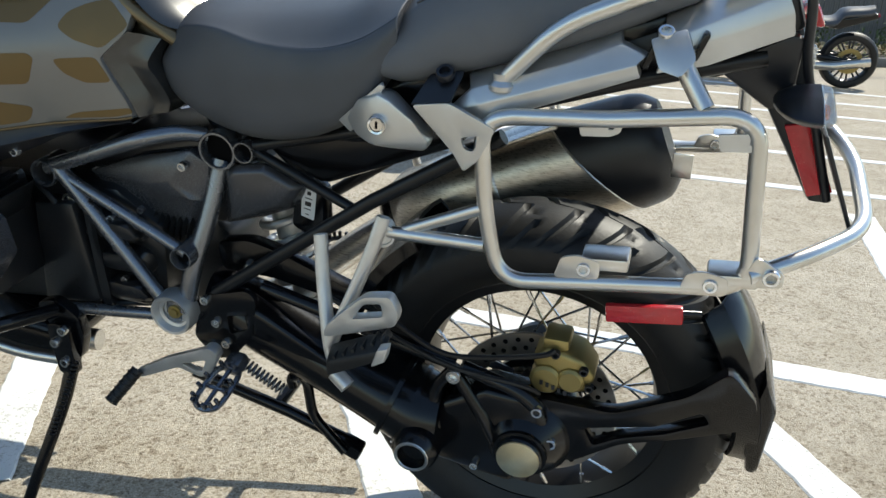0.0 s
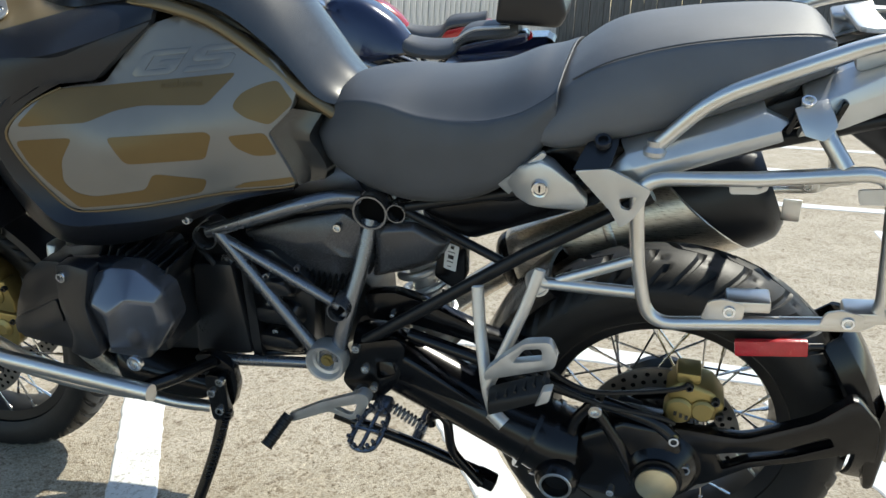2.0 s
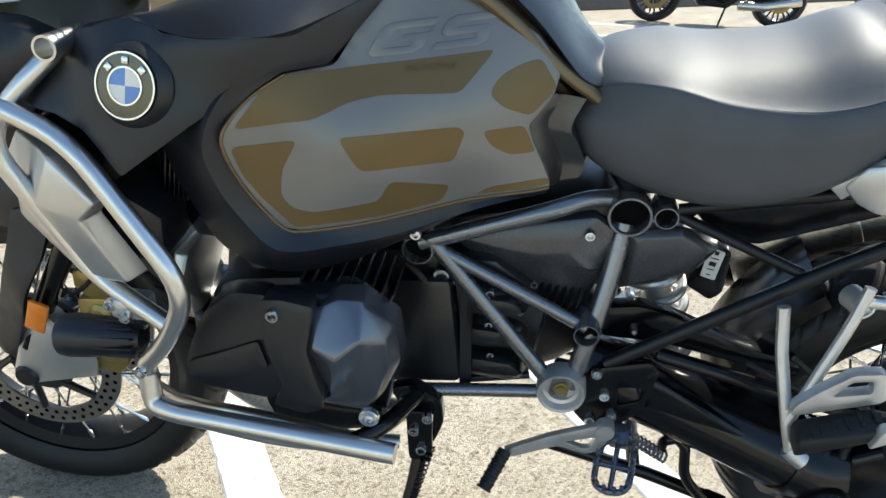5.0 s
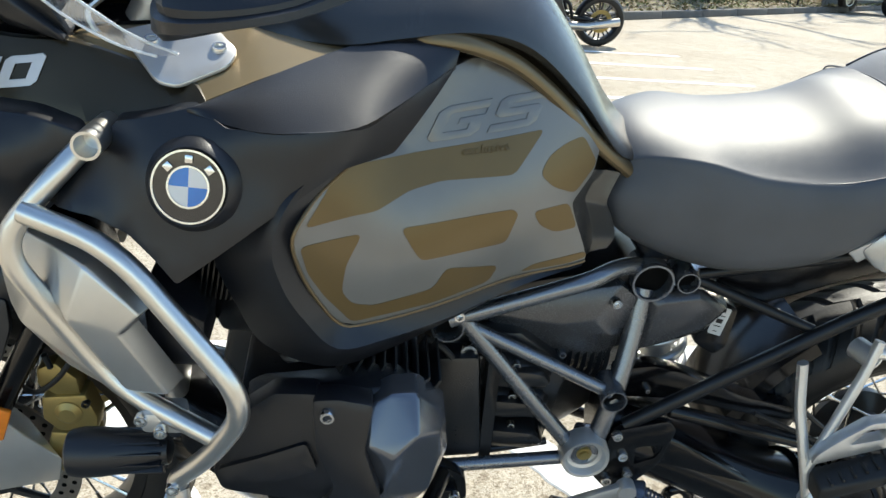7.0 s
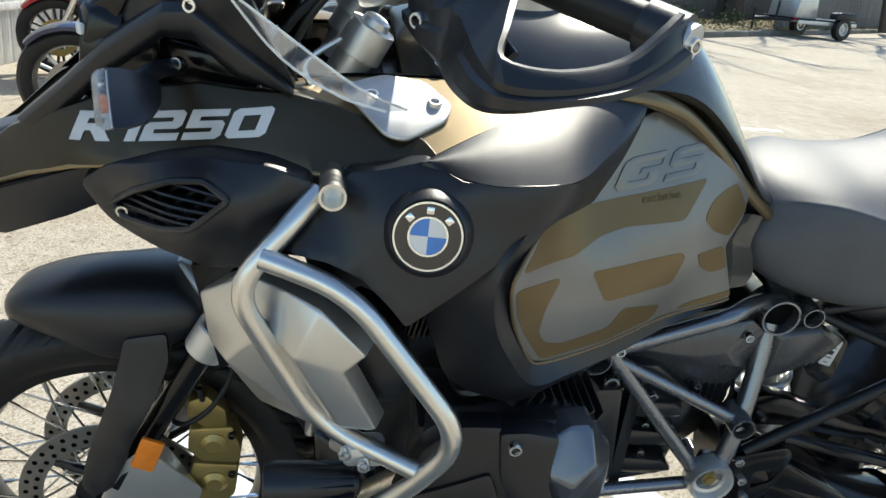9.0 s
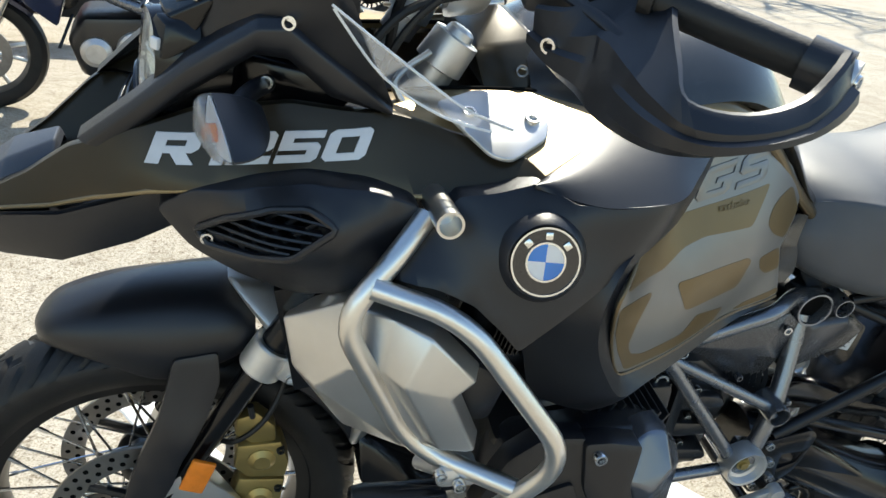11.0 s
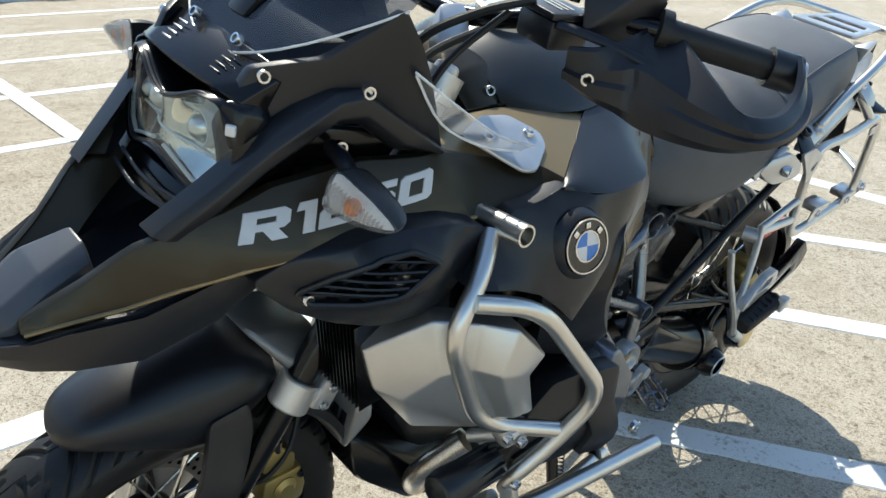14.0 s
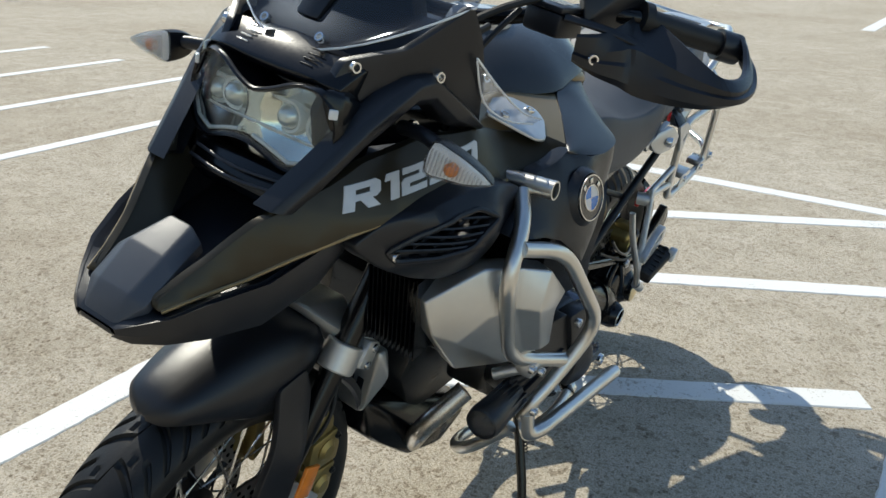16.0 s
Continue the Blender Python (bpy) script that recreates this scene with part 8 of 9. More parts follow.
# handlebar and hand guards
bar = P("handlebar", tube([(-0.885, -0.428, 1.170), (-1.025, -0.305, 1.195), (-1.012, -0.21, 1.172), (-1.06, -0.07, 1.125), (-1.06, 0.07, 1.125), (-1.012, 0.21, 1.172), (-1.025, 0.305, 1.195), (-0.885, 0.428, 1.170)], 0.0125, 0.06), GLOSSBLK, None, "black tubular handlebar")
for s in (-1, 1):
    def S(b):
        return b if s < 0 else mirrored(b)
    P("fork_cap" if s < 0 else "fork_cap_far", S(join(moved(lathe([(0, 0.030), (0.012, 0.030), (0.016, 0.027), (0.018, 0.019), (0.028, 0.018), (0.03, -0.02), (0.024, -0.022), (0.024, -0.05), (0.015, -0.052), (0.015, -0.09)], 28, "Z"), Matrix.Translation((-1.120, -0.094, 1.052)) @ (-FD).to_track_quat("Z", "Y").to_matrix().to_4x4()), hull([(-1.14, -0.10, 1.105), (-1.08, -0.10, 1.115), (-1.11, -0.06, 1.15), (-1.06, -0.06, 1.15), (-1.13, -0.08, 1.08), (-1.08, -0.08, 1.09), (-1.12, -0.05, 1.11)], 0.008))), ALUCAST, None, "silver handlebar riser and fork cap")
    gprof = [(0.0, 0.0)] + [(0.0176 + (0.0002 if k % 2 else 0.0), 0.147 * (k + 0.1) / 29) for k in range(29)] + [(0.0, 0.147)]
    grip = P("grip", S(moved(lathe(gprof, 24, "Z"), Matrix.Translation((-0.898, -0.415, 1.172)) @ Vector((-0.112, 0.092, 0.019)).to_track_quat("Z", "Y").to_matrix().to_4x4())), RUBBER, bar, "smooth black rubber grip")
    P("grip_flange", S(tube([(-1.003, -0.327, 1.1915), (-1.012, -0.318, 1.193)], 0.024, seg=20)), RUBBER, bar)
    P("switch_box", S(join(hull([(-1.03, -0.30, 1.23), (-1.06, -0.24, 1.225), (-1.04, -0.24, 1.16), (-1.0, -0.29, 1.165), (-1.0, -0.32, 1.225), (-1.0, -0.30, 1.16), (-1.03, -0.22, 1.22), (-1.07, -0.26, 1.17)], 0.006))), PLASTIC, bar, "black switch cluster")
    for k in range(3):
        P("switch_key", S(box((-0.995 - 0.013 * k, -0.305 + 0.014 * k, 1.228), (0.01, 0.012, 0.012), 0.002)), PLASTIC, bar)
    P("switch_key", S(box((-1.03, -0.275, 1.236), (0.014, 0.018, 0.01), 0.003)), RED if s > 0 else PLASTIC, bar)
    P("fluid_reservoir", S(join(hull([(x, y, z) for x, y in ((-1.092, -0.232), (-1.038, -0.248), (-1.034, -0.194), (-1.080, -0.166)) for z in (1.142, 1.178)], 0.006), hull([(x, y, z) for x, y in ((-1.096, -0.234), (-1.036, -0.252), (-1.030, -0.192), (-1.080, -0.162)) for z in (1.1785, 1.188)], 0.003))), PLASTIC, bar, "black hydraulic fluid reservoir")
    P("warning_print", S(join(*[box((-1.052 - 0.008 * k, -0.212 + 0.002 * k, 1.1887), (0.003, 0.036, 0.0008), 0.0, rot=(0, 0, -12)) for k in range(3)])), LABELW, bar, "rows of small unreadable print")
    P("lever", S(tube(curve([(-1.085, -0.235, 1.175), (-1.06, -0.30, 1.170), (-1.035, -0.36, 1.155), (-1.012, -0.405, 1.135)], 6), 0.0065, seg=10, flat=0.7)), PLASTIC, bar, "black clutch or brake lever")
    P("mirror_stem", S(tube([(-1.06, -0.23, 1.20), (-1.055, -0.235, 1.30), (-1.10, -0.30, 1.40)], 0.007, 0.03)), GLOSSBLK, bar)
    P("mirror_head", S(hull([(-1.10, -0.27, 1.44), (-1.10, -0.41, 1.45), (-1.10, -0.42, 1.39), (-1.10, -0.29, 1.37), (-1.13, -0.30, 1.43), (-1.13, -0.39, 1.43), (-1.13, -0.38, 1.39), (-1.13, -0.30, 1.38)], 0.01)), PLASTIC, bar)
    low = [(-1.085, -0.262, 1.118), (-1.075, -0.295, 1.106), (-1.064, -0.330, 1.100), (-1.058, -0.362, 1.093), (-1.050, -0.410, 1.095), (-1.040, -0.455, 1.103), (-1.018, -0.486, 1.115), (-0.985, -0.492, 1.125), (-0.945, -0.487, 1.133), (-0.912, -0.474, 1.142), (-0.886, -0.455, 1.152)]
    upp = [(-1.090, -0.262, 1.158), (-1.070, -0.295, 1.168), (-1.040, -0.312, 1.187), (-0.996, -0.316, 1.202), (-1.012, -0.370, 1.184), (-1.026, -0.420, 1.166), (-1.034, -0.464, 1.151), (-0.990, -0.481, 1.149), (-0.938, -0.471, 1.159), (-0.905, -0.454, 1.180), (-0.886, -0.438, 1.192)]
    swell = [0.0, 0.002, 0.014, 0.034, 0.019, 0.011, 0.006, 0.004, 0.004, 0.002, 0.0]
    LO, UPP = curve(low, 4), curve(upp, 4)
    secs = []
    for i in range(len(LO)):
        a, b = LO[max(i - 1, 0)], LO[min(i + 1, len(LO) - 1)]
        nrm = Vector((b.y - a.y, a.x - b.x, 0)).normalized()
        l, u = LO[i], UPP[i]
        q, f = divmod(i / 4, 1)
        w = swell[int(q)] * (1 - f) + swell[min(int(q) + 1, 10)] * f
        secs.append([l, l.lerp(u, 0.12) + nrm * 0.010, l.lerp(u, 0.34) + nrm * (0.010 + w * 0.4), l.lerp(u, 0.40) + nrm * (0.003 + w * 0.7), l.lerp(u, 0.58) + nrm * (0.003 + w), l.lerp(u, 0.92) + nrm * 0.003, u, u - nrm * 0.006, l.lerp(u, 0.5) - nrm * (0.006 - w * 0.7), l - nrm * 0.009])
    guard = P("hand_guard" if s < 0 else "hand_guard_far", S(grid(secs, True, True)), PLASTIC, None, "matte black plastic hand guard", 20)
    P("bar_end_weight", S(tube([(-0.886, -0.427, 1.169), (-0.874, -0.440, 1.167)], 0.0175, seg=24)), ALUCAST, guard)
    P("bar_end_boss", S(tube([(-0.905, -0.41, 1.172), (-0.880, -0.435, 1.168)], 0.0235, seg=24)), PLASTIC, guard)
    screw((-1.083, s * 0.293, 1.13), 0.0085, (-0.75, s * 0.7, 0), parent=guard)
    screw((-0.873, s * 0.441, 1.167), 0.0075, (0.6, s, 0), parent=guard)
P("clutch_hose", tube(curve([(-1.08, -0.19, 1.19), (-1.13, -0.15, 1.165), (-1.18, -0.11, 1.12), (-1.19, -0.10, 1.05)], 6), 0.006, seg=8), RUBBER)
P("steering_cover", hull([(-1.085, s * 0.072, 1.05) for s in (-1, 1)] + [(-1.004, s * 0.066, 1.064) for s in (-1, 1)] + [(-1.006, s * 0.098, 1.034) for s in (-1, 1)] + [(-1.022, s * 0.121, 1.022) for s in (-1, 1)] + [(-1.075, s * 0.118, 1.012) for s in (-1, 1)] + [(-1.04, 0, 1.085)], 0.006), KHAKI, None, "bronze cover behind the steering head")
screw((-1.03, -0.104, 1.036), 0.008, (-0.3, -1, 0.5), parent=bike)

# ---- behind the motorcycle: parked bikes, wall, kerb, bed, fence, trailer, trees ----
REDPAINT = mat("gloss_red_paint", (0.45, 0.015, 0.02), 0.2, coat=0.6, scale=6)
# Blue in this colour stands for the reflection on dark gloss paint.
NAVY = mat("dark_paint_with_blue_reflection", (0.012, 0.02, 0.06), 0.2, metal=0.3, coat=0.7, scale=6)
PALE = mat("pale_silver_paint", (0.55, 0.55, 0.54), 0.3, metal=0.6, scale=6)
WALLW = mat("weathered_white_wall_paint", (0.62, 0.61, 0.58), 0.75, scale=5, col2=(0.36, 0.35, 0.33), bump=0.4, bscale=60, stretch=(6, 6, 0.8), contrast=0.4)
FENCEW = mat("grey_weathered_fence_wood", (0.145, 0.14, 0.132), 0.85, scale=5, col2=(0.06, 0.058, 0.054), bump=0.5, bscale=80, stretch=(8, 8, 0.7))
KERB = mat("dark_grey_kerb_concrete", (0.11, 0.105, 0.098), 0.85, scale=10, bump=0.4, bscale=120)
MULCH = mat("leaf_mulch", (0.22, 0.17, 0.11), 0.9, scale=30, col2=(0.08, 0.06, 0.04), bump=0.8, bscale=120)
LEAF = mat("dry_leaf", (0.34, 0.27, 0.15), 0.8, scale=3, col2=(0.14, 0.16, 0.05), contrast=0.3)
GREEN = mat("dull_green_leaf", (0.07, 0.10, 0.03), 0.7, scale=4, col2=(0.03, 0.05, 0.015))
BARK = mat("grey_brown_bark", (0.12, 0.10, 0.085), 0.9, scale=12, bump=0.8, bscale=60)


def parked_bike(label, paint, second, cat="motorcycle", box_case=False, sport=False, origin=(0, 0), turn=0.0, lean=9.0):
    """A parked motorcycle, nose to -x, its rear wheel near the origin."""
    root = new("parked_motorcycle")
    root.matrix_basis = Matrix.Translation((*origin, 0)) @ pose(0, 0, 0, lean, 0, turn)
    tagged(root, label, cat, "parked motorcycles")

    def Q(name, bm, material, parent=None, lab=""):
        return part(name, bm, material, parent or root, lab)

    wb = 1.42
    for nm, x, r, h in (("rear_wheel", 0.0, 0.315, 0.075), ("front_wheel", -wb, 0.305, 0.058)):
        w = Q(nm, moved(lathe([(r - 0.09, -h * 0.7), (r - 0.085, -h * 0.8), (r - 0.098, 0), (r - 0.085, h * 0.8), (r - 0.09, h * 0.7), (r - 0.105, 0), (r - 0.09, -h * 0.7)], 40), at(x, 0, r)), ENGINE)
        Q("tyre", moved(lathe([(r - 0.085, -h * 0.85), (r - 0.06, -h), (r - 0.03, -h * 0.95), (r - 0.008, -h * 0.6), (r, 0), (r - 0.008, h * 0.6), (r - 0.03, h * 0.95), (r - 0.06, h), (r - 0.085, h * 0.85)], 48), at(x, 0, r)), RUBBER, w)
        for k in range(10 if not box_case else 5):
            a = 2 * math.pi * k / (10 if not box_case else 5)
            for s in (-1, 1):
                Q("spoke", moved(tube([(0.03 * math.cos(a), 0.02 * s, 0.03 * math.sin(a)), ((r - 0.1) * math.cos(a + 0.2 * s), 0.015 * s, (r - 0.1) * math.sin(a + 0.2 * s))], 0.011, seg=8), at(x, 0, r)), ENGINE if not box_case else ALU, w)
        Q("hub", moved(lathe([(0, -0.07), (0.05, -0.07), (0.05, 0.07), (0, 0.07)], 20), at(x, 0, r)), ENGINE, w)
        Q("brake_disc", moved(lathe([(0.09, -0.003), (0.14, -0.003), (0.14, 0.003), (0.09, 0.003), (0.09, -0.003)], 40), at(x, -0.06, r)), DISC if not sport else GOLD, w)
    Q("engine", hull([(-0.95, -0.17, 0.55), (-0.55, -0.18, 0.58), (-0.45, -0.16, 0.35), (-0.6, -0.15, 0.22), (-0.95, -0.15, 0.24), (-1.02, -0.12, 0.42), (-0.95, 0.17, 0.55), (-0.55, 0.18, 0.58), (-0.45, 0.16, 0.35), (-0.6, 0.15, 0.22), (-0.95, 0.15, 0.24), (-1.02, 0.12, 0.42)], 0.03), ENGINE)
    Q("engine_cover", moved(lathe([(0, -0.03), (0.07, -0.03), (0.10, -0.01), (0.11, 0.02)], 28), at(-0.68, -0.175, 0.40)), ALUCAST if not sport else GLOSSBLK)
    Q("engine_cover", moved(lathe([(0, -0.03), (0.05, -0.03), (0.075, -0.01), (0.08, 0.02)], 28), at(-0.88, -0.165, 0.38)), ALUCAST if not sport else GLOSSBLK)
    for s in (-1, 1):
        Q("frame_rail", tube([(-1.18, s * 0.09, 0.85), (-0.80, s * 0.17, 0.66), (-0.45, s * 0.16, 0.55), (-0.38, s * 0.13, 0.35)], 0.03 if box_case else 0.022, 0.08), FRAME if box_case else FRAMEBLK)
        Q("swing_arm", tube([(-0.42, s * 0.10, 0.36), (0.0, s * 0.10, 0.32)], 0.03), PALE if box_case else FRAMEBLK)
        Q("fork_leg", tube([(-1.14, s * 0.10, 0.92), (-1.42, s * 0.10, 0.32)], 0.026), CHROME)
        Q("foot_rest", tube([(-0.45, s * 0.17, 0.36), (-0.45, s * 0.28, 0.35)], 0.012), ALUCAST)
        Q("mirror", join(tube([(-1.05, s * 0.25, 1.05), (-1.12, s * 0.33, 1.20)], 0.006), hull([(-1.12, s * 0.28, 1.18), (-1.12, s * 0.42, 1.19), (-1.12, s * 0.42, 1.26), (-1.12, s * 0.29, 1.25), (-1.15, s * 0.35, 1.22)], 0.008)), GLOSSBLK)
    Q("tank", loft([[(x, -w, z0), (x, -w, (z0 + z1) / 2), (x, -w * 0.6, z1 - 0.02), (x, 0, z1), (x, w * 0.6, z1 - 0.02), (x, w, (z0 + z1) / 2), (x, w, z0)] for x, w, z0, z1 in ((-1.08, 0.10, 0.75, 0.92), (-0.98, 0.17, 0.68, 1.0), (-0.80, 0.19, 0.66, 1.0), (-0.62, 0.15, 0.68, 0.90), (-0.52, 0.10, 0.70, 0.80))], 5, 3), paint, None, "glossy fuel tank")
    Q("seat", loft([[(x, -w, z), (x, -w * 0.8, z + 0.06), (x, 0, z + 0.075), (x, w * 0.8, z + 0.06), (x, w, z), (x, 0, z - 0.03)] for x, w, z in ((-0.60, 0.09, 0.74), (-0.45, 0.15, 0.70), (-0.25, 0.17, 0.71), (-0.16, 0.15, 0.80), (0.05, 0.13, 0.83), (0.14, 0.10, 0.85))], 5, 3), SEAT, None, "black vinyl seat")
    Q("tail", hull([(-0.45, -0.14, 0.70), (-0.1, -0.13, 0.80), (0.18, -0.08, 0.86), (0.20, -0.07, 0.80), (-0.2, -0.13, 0.66), (-0.45, 0.14, 0.70), (-0.1, 0.13, 0.80), (0.18, 0.08, 0.86), (0.20, 0.07, 0.80), (-0.2, 0.13, 0.66)], 0.02), second)
    Q("tail_lamp", hull([(0.19, -0.05, 0.80), (0.22, -0.04, 0.82), (0.22, 0.04, 0.82), (0.19, 0.05, 0.80), (0.20, 0, 0.86)], 0.006), RED)
    Q("front_mudguard", arch((-wb, 0, 0.305), 0.33, 140, 40, 0.07, 0.006, 0.03), second)
    Q("handlebar", tube([(-0.92, -0.36, 1.0), (-1.02, -0.28, 1.04), (-1.1, -0.08, 1.0), (-1.1, 0.08, 1.0), (-1.02, 0.28, 1.04), (-0.92, 0.36, 1.0)], 0.013, 0.05), CHROME)
    Q("headlight", moved(lathe([(0, 0.09), (0.06, 0.06), (0.085, 0.0), (0.08, -0.01), (0, -0.015)], 28, "X"), at(-1.27, 0, 0.90)), CHROME)
    Q("silencer", tube([(-0.5, -0.17, 0.27), (-0.2, -0.21, 0.28), (0.18, -0.22, 0.36)], 0.05, 0.05), PALE if box_case else EXH)
    Q("side_stand", tube([(-0.62, -0.14, 0.26), (-0.72, -0.30, 0.05)], 0.012), GLOSSBLK)
    if box_case or sport:
        Q("fairing", hull([(-1.30, -0.20, 0.95), (-1.15, -0.24, 0.98), (-1.0, -0.22, 0.70), (-1.05, -0.20, 0.50), (-1.20, -0.18, 0.60), (-1.35, -0.06, 0.86), (-1.30, 0.20, 0.95), (-1.15, 0.24, 0.98), (-1.0, 0.22, 0.70), (-1.05, 0.20, 0.50), (-1.20, 0.18, 0.60), (-1.35, 0.06, 0.86)], 0.02), paint)
        Q("windshield", hull([(-1.30, -0.15, 0.98), (-1.30, 0.15, 0.98), (-1.12, -0.13, 1.28 if box_case else 1.12), (-1.12, 0.13, 1.28 if box_case else 1.12), (-1.29, -0.15, 0.985), (-1.29, 0.15, 0.985), (-1.11, -0.13, 1.28 if box_case else 1.12)], 0.002), SCREEN)
    if box_case:
        for s in (-1, 1):
            c = Q("pannier", loft([[(x, s * (0.19), z0), (x, s * 0.19, z1), (x, s * (0.19 + d), z1), (x, s * (0.19 + d), z0 + 0.03)] for x, z0, z1, d in ((-0.30, 0.46, 0.66, 0.10), (-0.22, 0.38, 0.72, 0.19), (0.05, 0.36, 0.76, 0.21), (0.28, 0.40, 0.78, 0.19), (0.33, 0.45, 0.74, 0.14))], 3, 1, True, False), GLOSSBLK, None, "black pannier case")
            Q("pannier_lid", loft([[(x, s * (0.188), z0), (x, s * 0.188, z1), (x, s * (0.194 + d), z1), (x, s * (0.196 + d), z0)] for x, z0, z1, d in ((-0.23, 0.60, 0.725, 0.19), (0.05, 0.61, 0.765, 0.212), (0.28, 0.63, 0.785, 0.192))], 3, 1, True, False), NAVY, c, "dark pannier lid, its blue reflection put into the colour")
            Q("pannier_reflector", box((0.20, s * 0.395, 0.585), (0.10, 0.012, 0.022), 0.003, rot=(0, -10, 0)), RED, c)
        Q("top_case", hull([(0.02, -0.22, 0.92), (0.05, -0.24, 1.15), (0.36, -0.22, 1.18), (0.42, -0.20, 0.98), (0.38, -0.18, 0.90), (0.02, 0.22, 0.92), (0.05, 0.24, 1.15), (0.36, 0.22, 1.18), (0.42, 0.20, 0.98), (0.38, 0.18, 0.90)], 0.03, 3), PLASTIC, None, "black top case")
        Q("grab_rail", tube([(-0.22, -0.16, 0.80), (-0.12, -0.18, 0.88), (0.10, -0.18, 0.90)], 0.012, 0.05), PALE)
    return root


parked_bike("dark touring motorcycle with black panniers and a black top case", NAVY, NAVY, box_case=True, origin=(-1.06, 3.68), turn=3)
parked_bike("glossy red sport motorcycle parked before a white wall", REDPAINT, REDPAINT, sport=True, origin=(-1.75, 5.9), turn=8)
parked_bike("black and red standard motorcycle with gold brake discs", REDPAINT, GLOSSBLK, sport=True, origin=(1.88, 9.35), turn=4)

# white-painted block wall at the edge of the lot, modelled as upright boards
wall = new("wall_white")
tagged(wall, "weathered white-painted block wall at the edge of the lot, modelled as upright boards", "wall", kind="structure")
bm = box((0, 0, 1.2), (0.05, 9.0, 2.4), 0.0)
part("wall_core", bm, WALLW, wall)
bd = None
for i in range(60):
    b = part("board", box((0.03, 0, 1.2), (0.018, 0.142, 2.4), 0.004), WALLW, wall) if bd is None else new("board", bd)
    bd = b.data
    b.parent = wall
    b.matrix_basis = pose(random.uniform(0, 0.008), -4.45 + 0.15 * i, 0, random.uniform(-0.3, 0.3), 0, 0)
for z in (0.45, 1.2, 2.0):
    part("rail", box((0.05, 0, z), (0.02, 9.0, 0.06), 0.003), WALLW, wall)
wall.matrix_basis = pose(-4.15, 2.9, 0, 0, 0, -8.0)
wall2 = copy_thing(wall, pose(-2.4, 11.6, 0, 0, 0, -12.0))
wall2.name = "wall_white_far"

# kerb, planting bed and fence, running diagonally behind the lot
E0, E1 = Vector((-3.0, 7.3, 0)), Vector((26.0, 36.7, 0))
D = (E1 - E0).normalized()
N = Vector((-D.y, D.x, 0))


def along(s, n, z=0.0):
    return E0 + D * s + N * n + Vector((0, 0, z))


LEN = (E1 - E0).length
kerb = new("kerb")
tagged(kerb, "dark concrete kerb along the planting bed", "kerb", kind="structure")
KM = Matrix(((D.x, N.x, 0, E0.x), (D.y, N.y, 0, E0.y), (0, 0, 1, 0), (0, 0, 0, 1)))
k = 0
s0 = 0.0
while s0 < LEN:
    part("kerb_stone", moved(hull([(s0, 0, 0), (s0 + 1.79, 0, 0), (s0, 0.15, 0), (s0 + 1.79, 0.15, 0), (s0, 0.02, 0.14), (s0 + 1.79, 0.02, 0.14), (s0, 0.15, 0.14), (s0 + 1.79, 0.15, 0.14)], 0.012), KM), KERB, kerb)
    s0 += 1.8
rows = [[along(LEN * i / 60, 0.15 + 3.2 * j / 8, 0.10 + 0.05 * noise.noise(along(LEN * i / 60, 3.2 * j / 8) * 1.3)) for j in range(9)] for i in range(61)]
tagged(part("planting_bed", grid(rows), MULCH), "planting bed covered with leaf mulch", "planting bed", kind="structure")
bm = bmesh.new()
for i in range(6500):
    p = along(random.uniform(2, LEN - 4), random.uniform(0.2, 3.2), 0.13)
    m = Matrix.Translation(p) @ Euler([random.uniform(-0.8, 0.8), random.uniform(-0.8, 0.8), random.uniform(0, 6.3)]).to_matrix().to_4x4()
    r = random.uniform(0.025, 0.075)
    vs = [bm.verts.new(m @ Vector(q)) for q in ((-r, 0, 0), (0, -r * 0.5, 0.008), (r, 0, 0.002), (0, r * 0.5, 0.008))]
    bm.faces.new(vs)
tagged(part("leaf_litter", bm, LEAF), "dry leaves and small plants scattered on the bed", "leaves", kind="stuff")
for i in range(9):
    sh = new("shrub")
    sh.location = along(8.0 + 1.65 * i, 2.0 + 0.5 * math.sin(i * 2.1), 0.1)
    tagged(sh, "low dull green shrub in the planting bed", "shrub", "shrubs in the bed")
    bm = bmesh.new()
    for j in range(240):
        q = Vector((random.gauss(0, 0.28), random.gauss(0, 0.28), abs(random.gauss(0.22, 0.16))))
        m = Matrix.Translation(q) @ Euler([random.uniform(0, 6) for _ in range(3)]).to_matrix().to_4x4()
        r = random.uniform(0.03, 0.06)
        bm.faces.new([bm.verts.new(m @ Vector(v)) for v in ((-r, 0, 0), (0, -r * 0.45, 0.01), (r, 0, 0), (0, r * 0.45, 0.01))])
    part("foliage", bm, GREEN, sh)
    part("stems", join(*[tube([(0, 0, 0), (random.uniform(-0.2, 0.2), random.uniform(-0.2, 0.2), 0.35)], 0.008, seg=5, r2=0.003) for _ in range(5)]), BARK, sh)
fence = new("fence")
tagged(fence, "tall weathered grey wooden board fence behind the bed", "fence", kind="structure")
bd = None
TURN_S = 22.8
boards = [(0.155 * i, 3.5) for i in range(int(LEN / 0.155))] + [(TURN_S + 0.155 * i, 0.85) for i in range(int((LEN - TURN_S) / 0.155))]
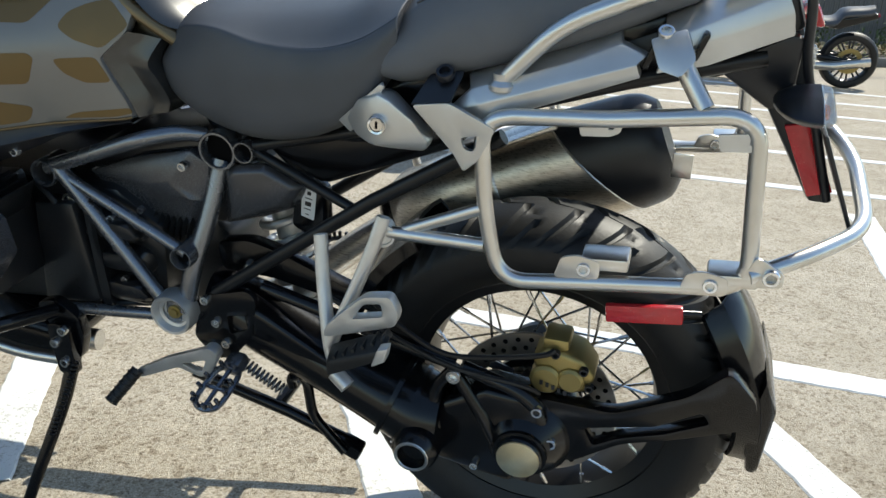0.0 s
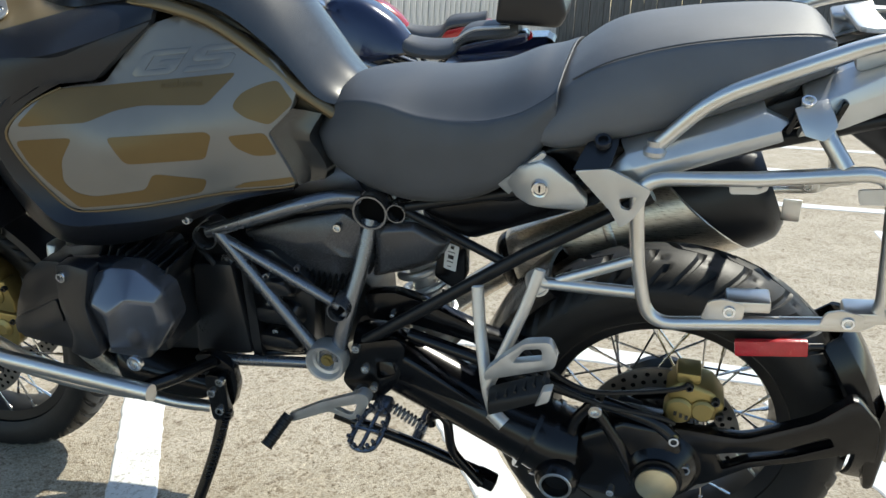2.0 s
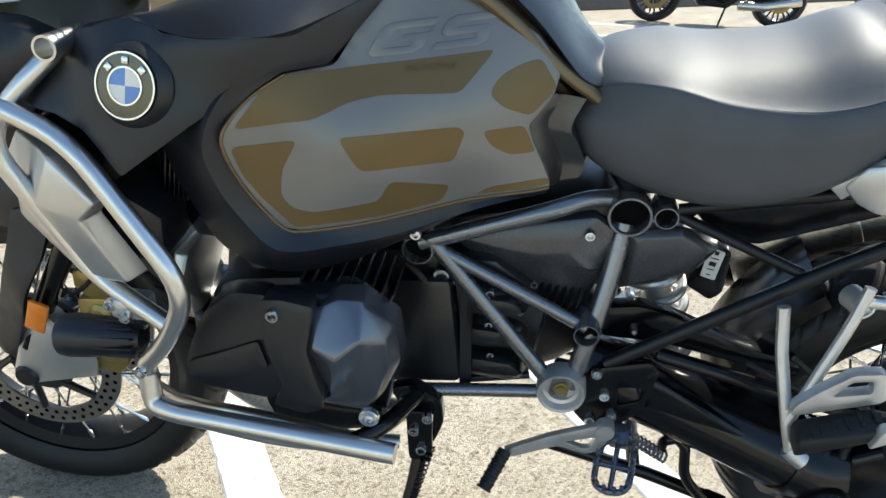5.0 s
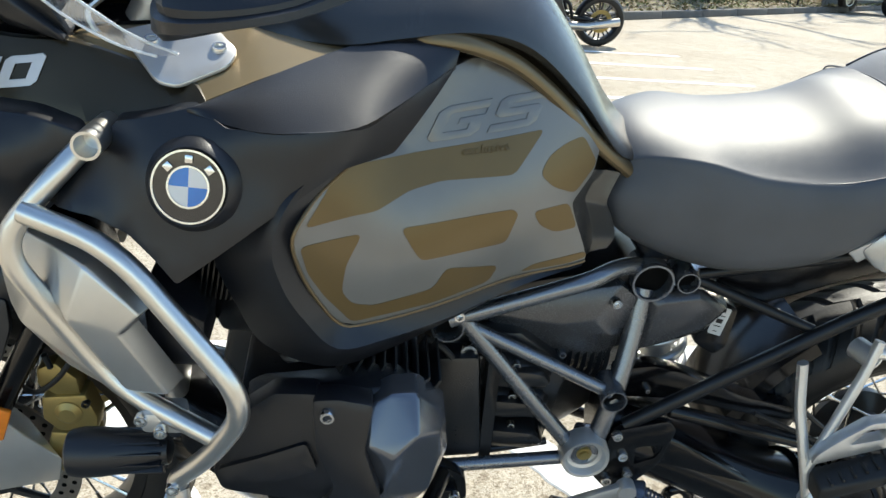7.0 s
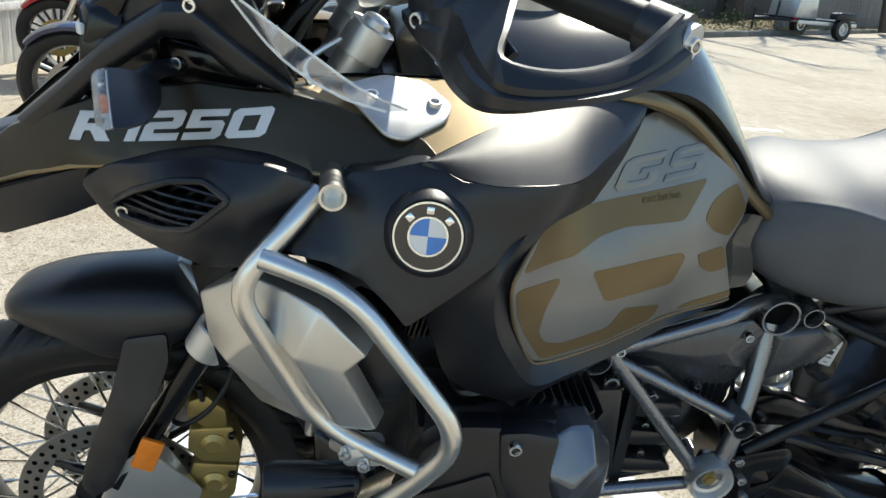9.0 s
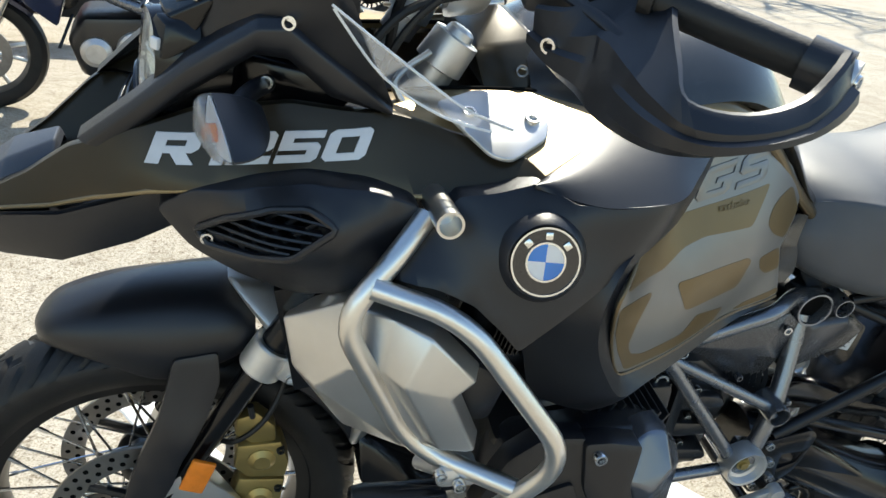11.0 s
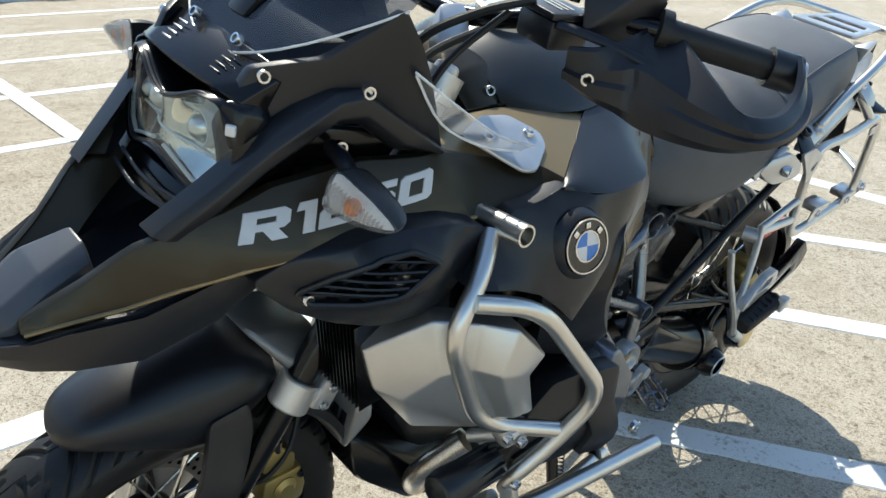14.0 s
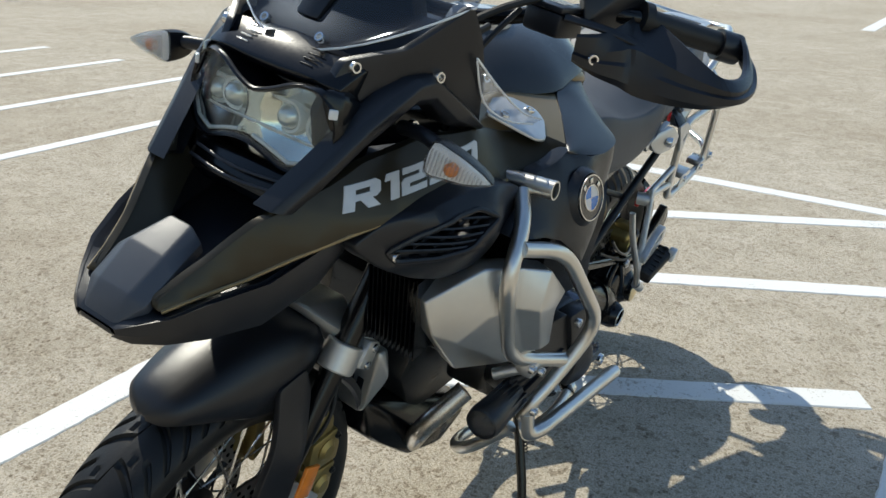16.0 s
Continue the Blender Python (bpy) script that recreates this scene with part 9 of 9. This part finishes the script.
for bs, bn in boards:
    if bd is None:
        b = part("board", box((0, 0, 0.95), (0.145, 0.022, 1.9), 0.004), FENCEW, fence)
        bd = b.data
    else:
        b = new("board", bd)
        b.parent = fence
    b.matrix_basis = KM @ pose(bs, bn + random.uniform(-0.006, 0.006), 0.05 + random.uniform(-0.02, 0.02), 0, random.uniform(-0.5, 0.5), 0)
for z in (0.4, 1.6):
    part("rail", moved(box((LEN / 2, 3.55, z), (LEN, 0.05, 0.09), 0.004), KM), FENCEW, fence)
    part("rail", moved(box(((LEN + TURN_S) / 2, 0.90, z), (LEN - TURN_S, 0.05, 0.09), 0.004), KM), FENCEW, fence)


def small_trailer():
    t = new("trailer")
    tagged(t, "black utility trailer with a pale metal box parked at the kerb", "trailer")
    part("deck", box((0, 0, 0.5), (2.4, 1.3, 0.08), 0.01), FRAMEBLK, t)
    part("cross_beam", box((0.9, 0, 0.43), (0.08, 1.25, 0.07), 0.008), FRAMEBLK, t)
    part("side_beam", box((0, -0.66, 0.44), (2.4, 0.05, 0.10), 0.008), PALE, t, "pale steel side beam")
    part("side_beam", box((0, 0.66, 0.44), (2.4, 0.05, 0.10), 0.008), PALE, t, "pale steel side beam")
    part("front_box", hull([(x, y, z) for y in (-0.5, 0.5) for x, z in ((-1.15, 0.54), (-0.30, 0.54), (-0.36, 1.30), (-1.02, 1.30))], 0.02), PALE, t, "pale grey metal box on the deck")
    part("winch_post", tube([(-1.35, 0, 0.47), (-1.30, 0, 1.05)], 0.035, seg=10), FRAMEBLK, t)
    part("winch", moved(lathe([(0, -0.09), (0.10, -0.09), (0.11, -0.05), (0.11, 0.05), (0.10, 0.09), (0, 0.09)], 20), at(-1.32, 0, 1.05)), PALE, t)
    part("drawbar", tube([(-1.2, -0.4, 0.47), (-2.2, 0, 0.45), (-1.2, 0.4, 0.47)], 0.04, 0.1), FRAMEBLK, t)
    part("tail_light", box((-1.21, -0.55, 0.52), (0.03, 0.12, 0.06), 0.006), RED, t)
    part("mudguard", hull([(x, y, z) for y in (-0.90, -0.62) for x, z in ((0.05, 0.58), (0.95, 0.58), (0.93, 0.74), (0.80, 0.78), (0.20, 0.78), (0.07, 0.74))], 0.015), FRAMEBLK, t)
    for s in (-1, 1):
        for x in (0.5,):
            w = part("wheel", moved(lathe([(0, -0.06), (0.05, -0.07), (0.06, -0.04), (0.13, -0.035), (0.15, -0.08), (0.18, -0.085), (0.18, 0.085), (0, 0.07)], 28), at(x, s * 0.75, 0.33)), PALE, t)
            part("tyre", moved(lathe([(0.18, -0.09), (0.24, -0.10), (0.31, -0.085), (0.33, 0), (0.31, 0.085), (0.24, 0.10), (0.18, 0.09)], 36), at(x, s * 0.75, 0.33)), RUBBER, w)
    part("jack_stand", tube([(-2.1, 0.1, 0.7), (-2.1, 0.1, 0.02)], 0.03), FRAMEBLK, t)
    return t


tr = small_trailer()
tr.matrix_basis = pose(12.6, 22.6, 0, 0, 0, 20)


def bare_tree(x, y, h, seed):
    """A leafless tree: a tapered trunk with forking limbs."""
    rng = random.Random(seed)
    root = new("bare_tree")
    root.location = (x, y, 0.08)
    tagged(root, "tall leafless tree with forking grey branches behind the fence", "tree", "trees behind the lot")
    limbs, twigs = [], []

    def grow(p, d, length, r, level):
        pts = [p]
        for i in range(4):
            d2 = (d + Vector((rng.uniform(-0.16, 0.16), rng.uniform(-0.16, 0.16), rng.uniform(-0.03, 0.1)))).normalized()
            p = p + d2 * length / 4
            pts.append(p)
            d = d2
        (limbs if level < 2 else twigs).append(tube(curve(pts, 2), r, seg=7 if level < 2 else 4, r2=r * 0.6))
        if level < 4:
            for _ in range(3 if level else 4):
                t = rng.randint(2, 4)
                nd = (d + Vector((rng.uniform(-1, 1), rng.uniform(-1, 1), rng.uniform(0.0, 0.7)))).normalized()
                grow(pts[t], nd, length * rng.uniform(0.55, 0.75), r * 0.5, level + 1)

    grow(Vector((0, 0, 0)), Vector((0.03, 0.0, 1)), h * 0.4, 0.017 * h, 0)
    part("trunk", join(*limbs), BARK, root)
    tagged(part("twigs", join(*twigs), BARK, root), kind="stuff")


bare_tree(12.6, 27.4, 22.0, 3)
bare_tree(17.0, 30.0, 22.0, 5)
bare_tree(20.5, 30.5, 20.0, 21)
bare_tree(9.4, 25.2, 18.0, 11)
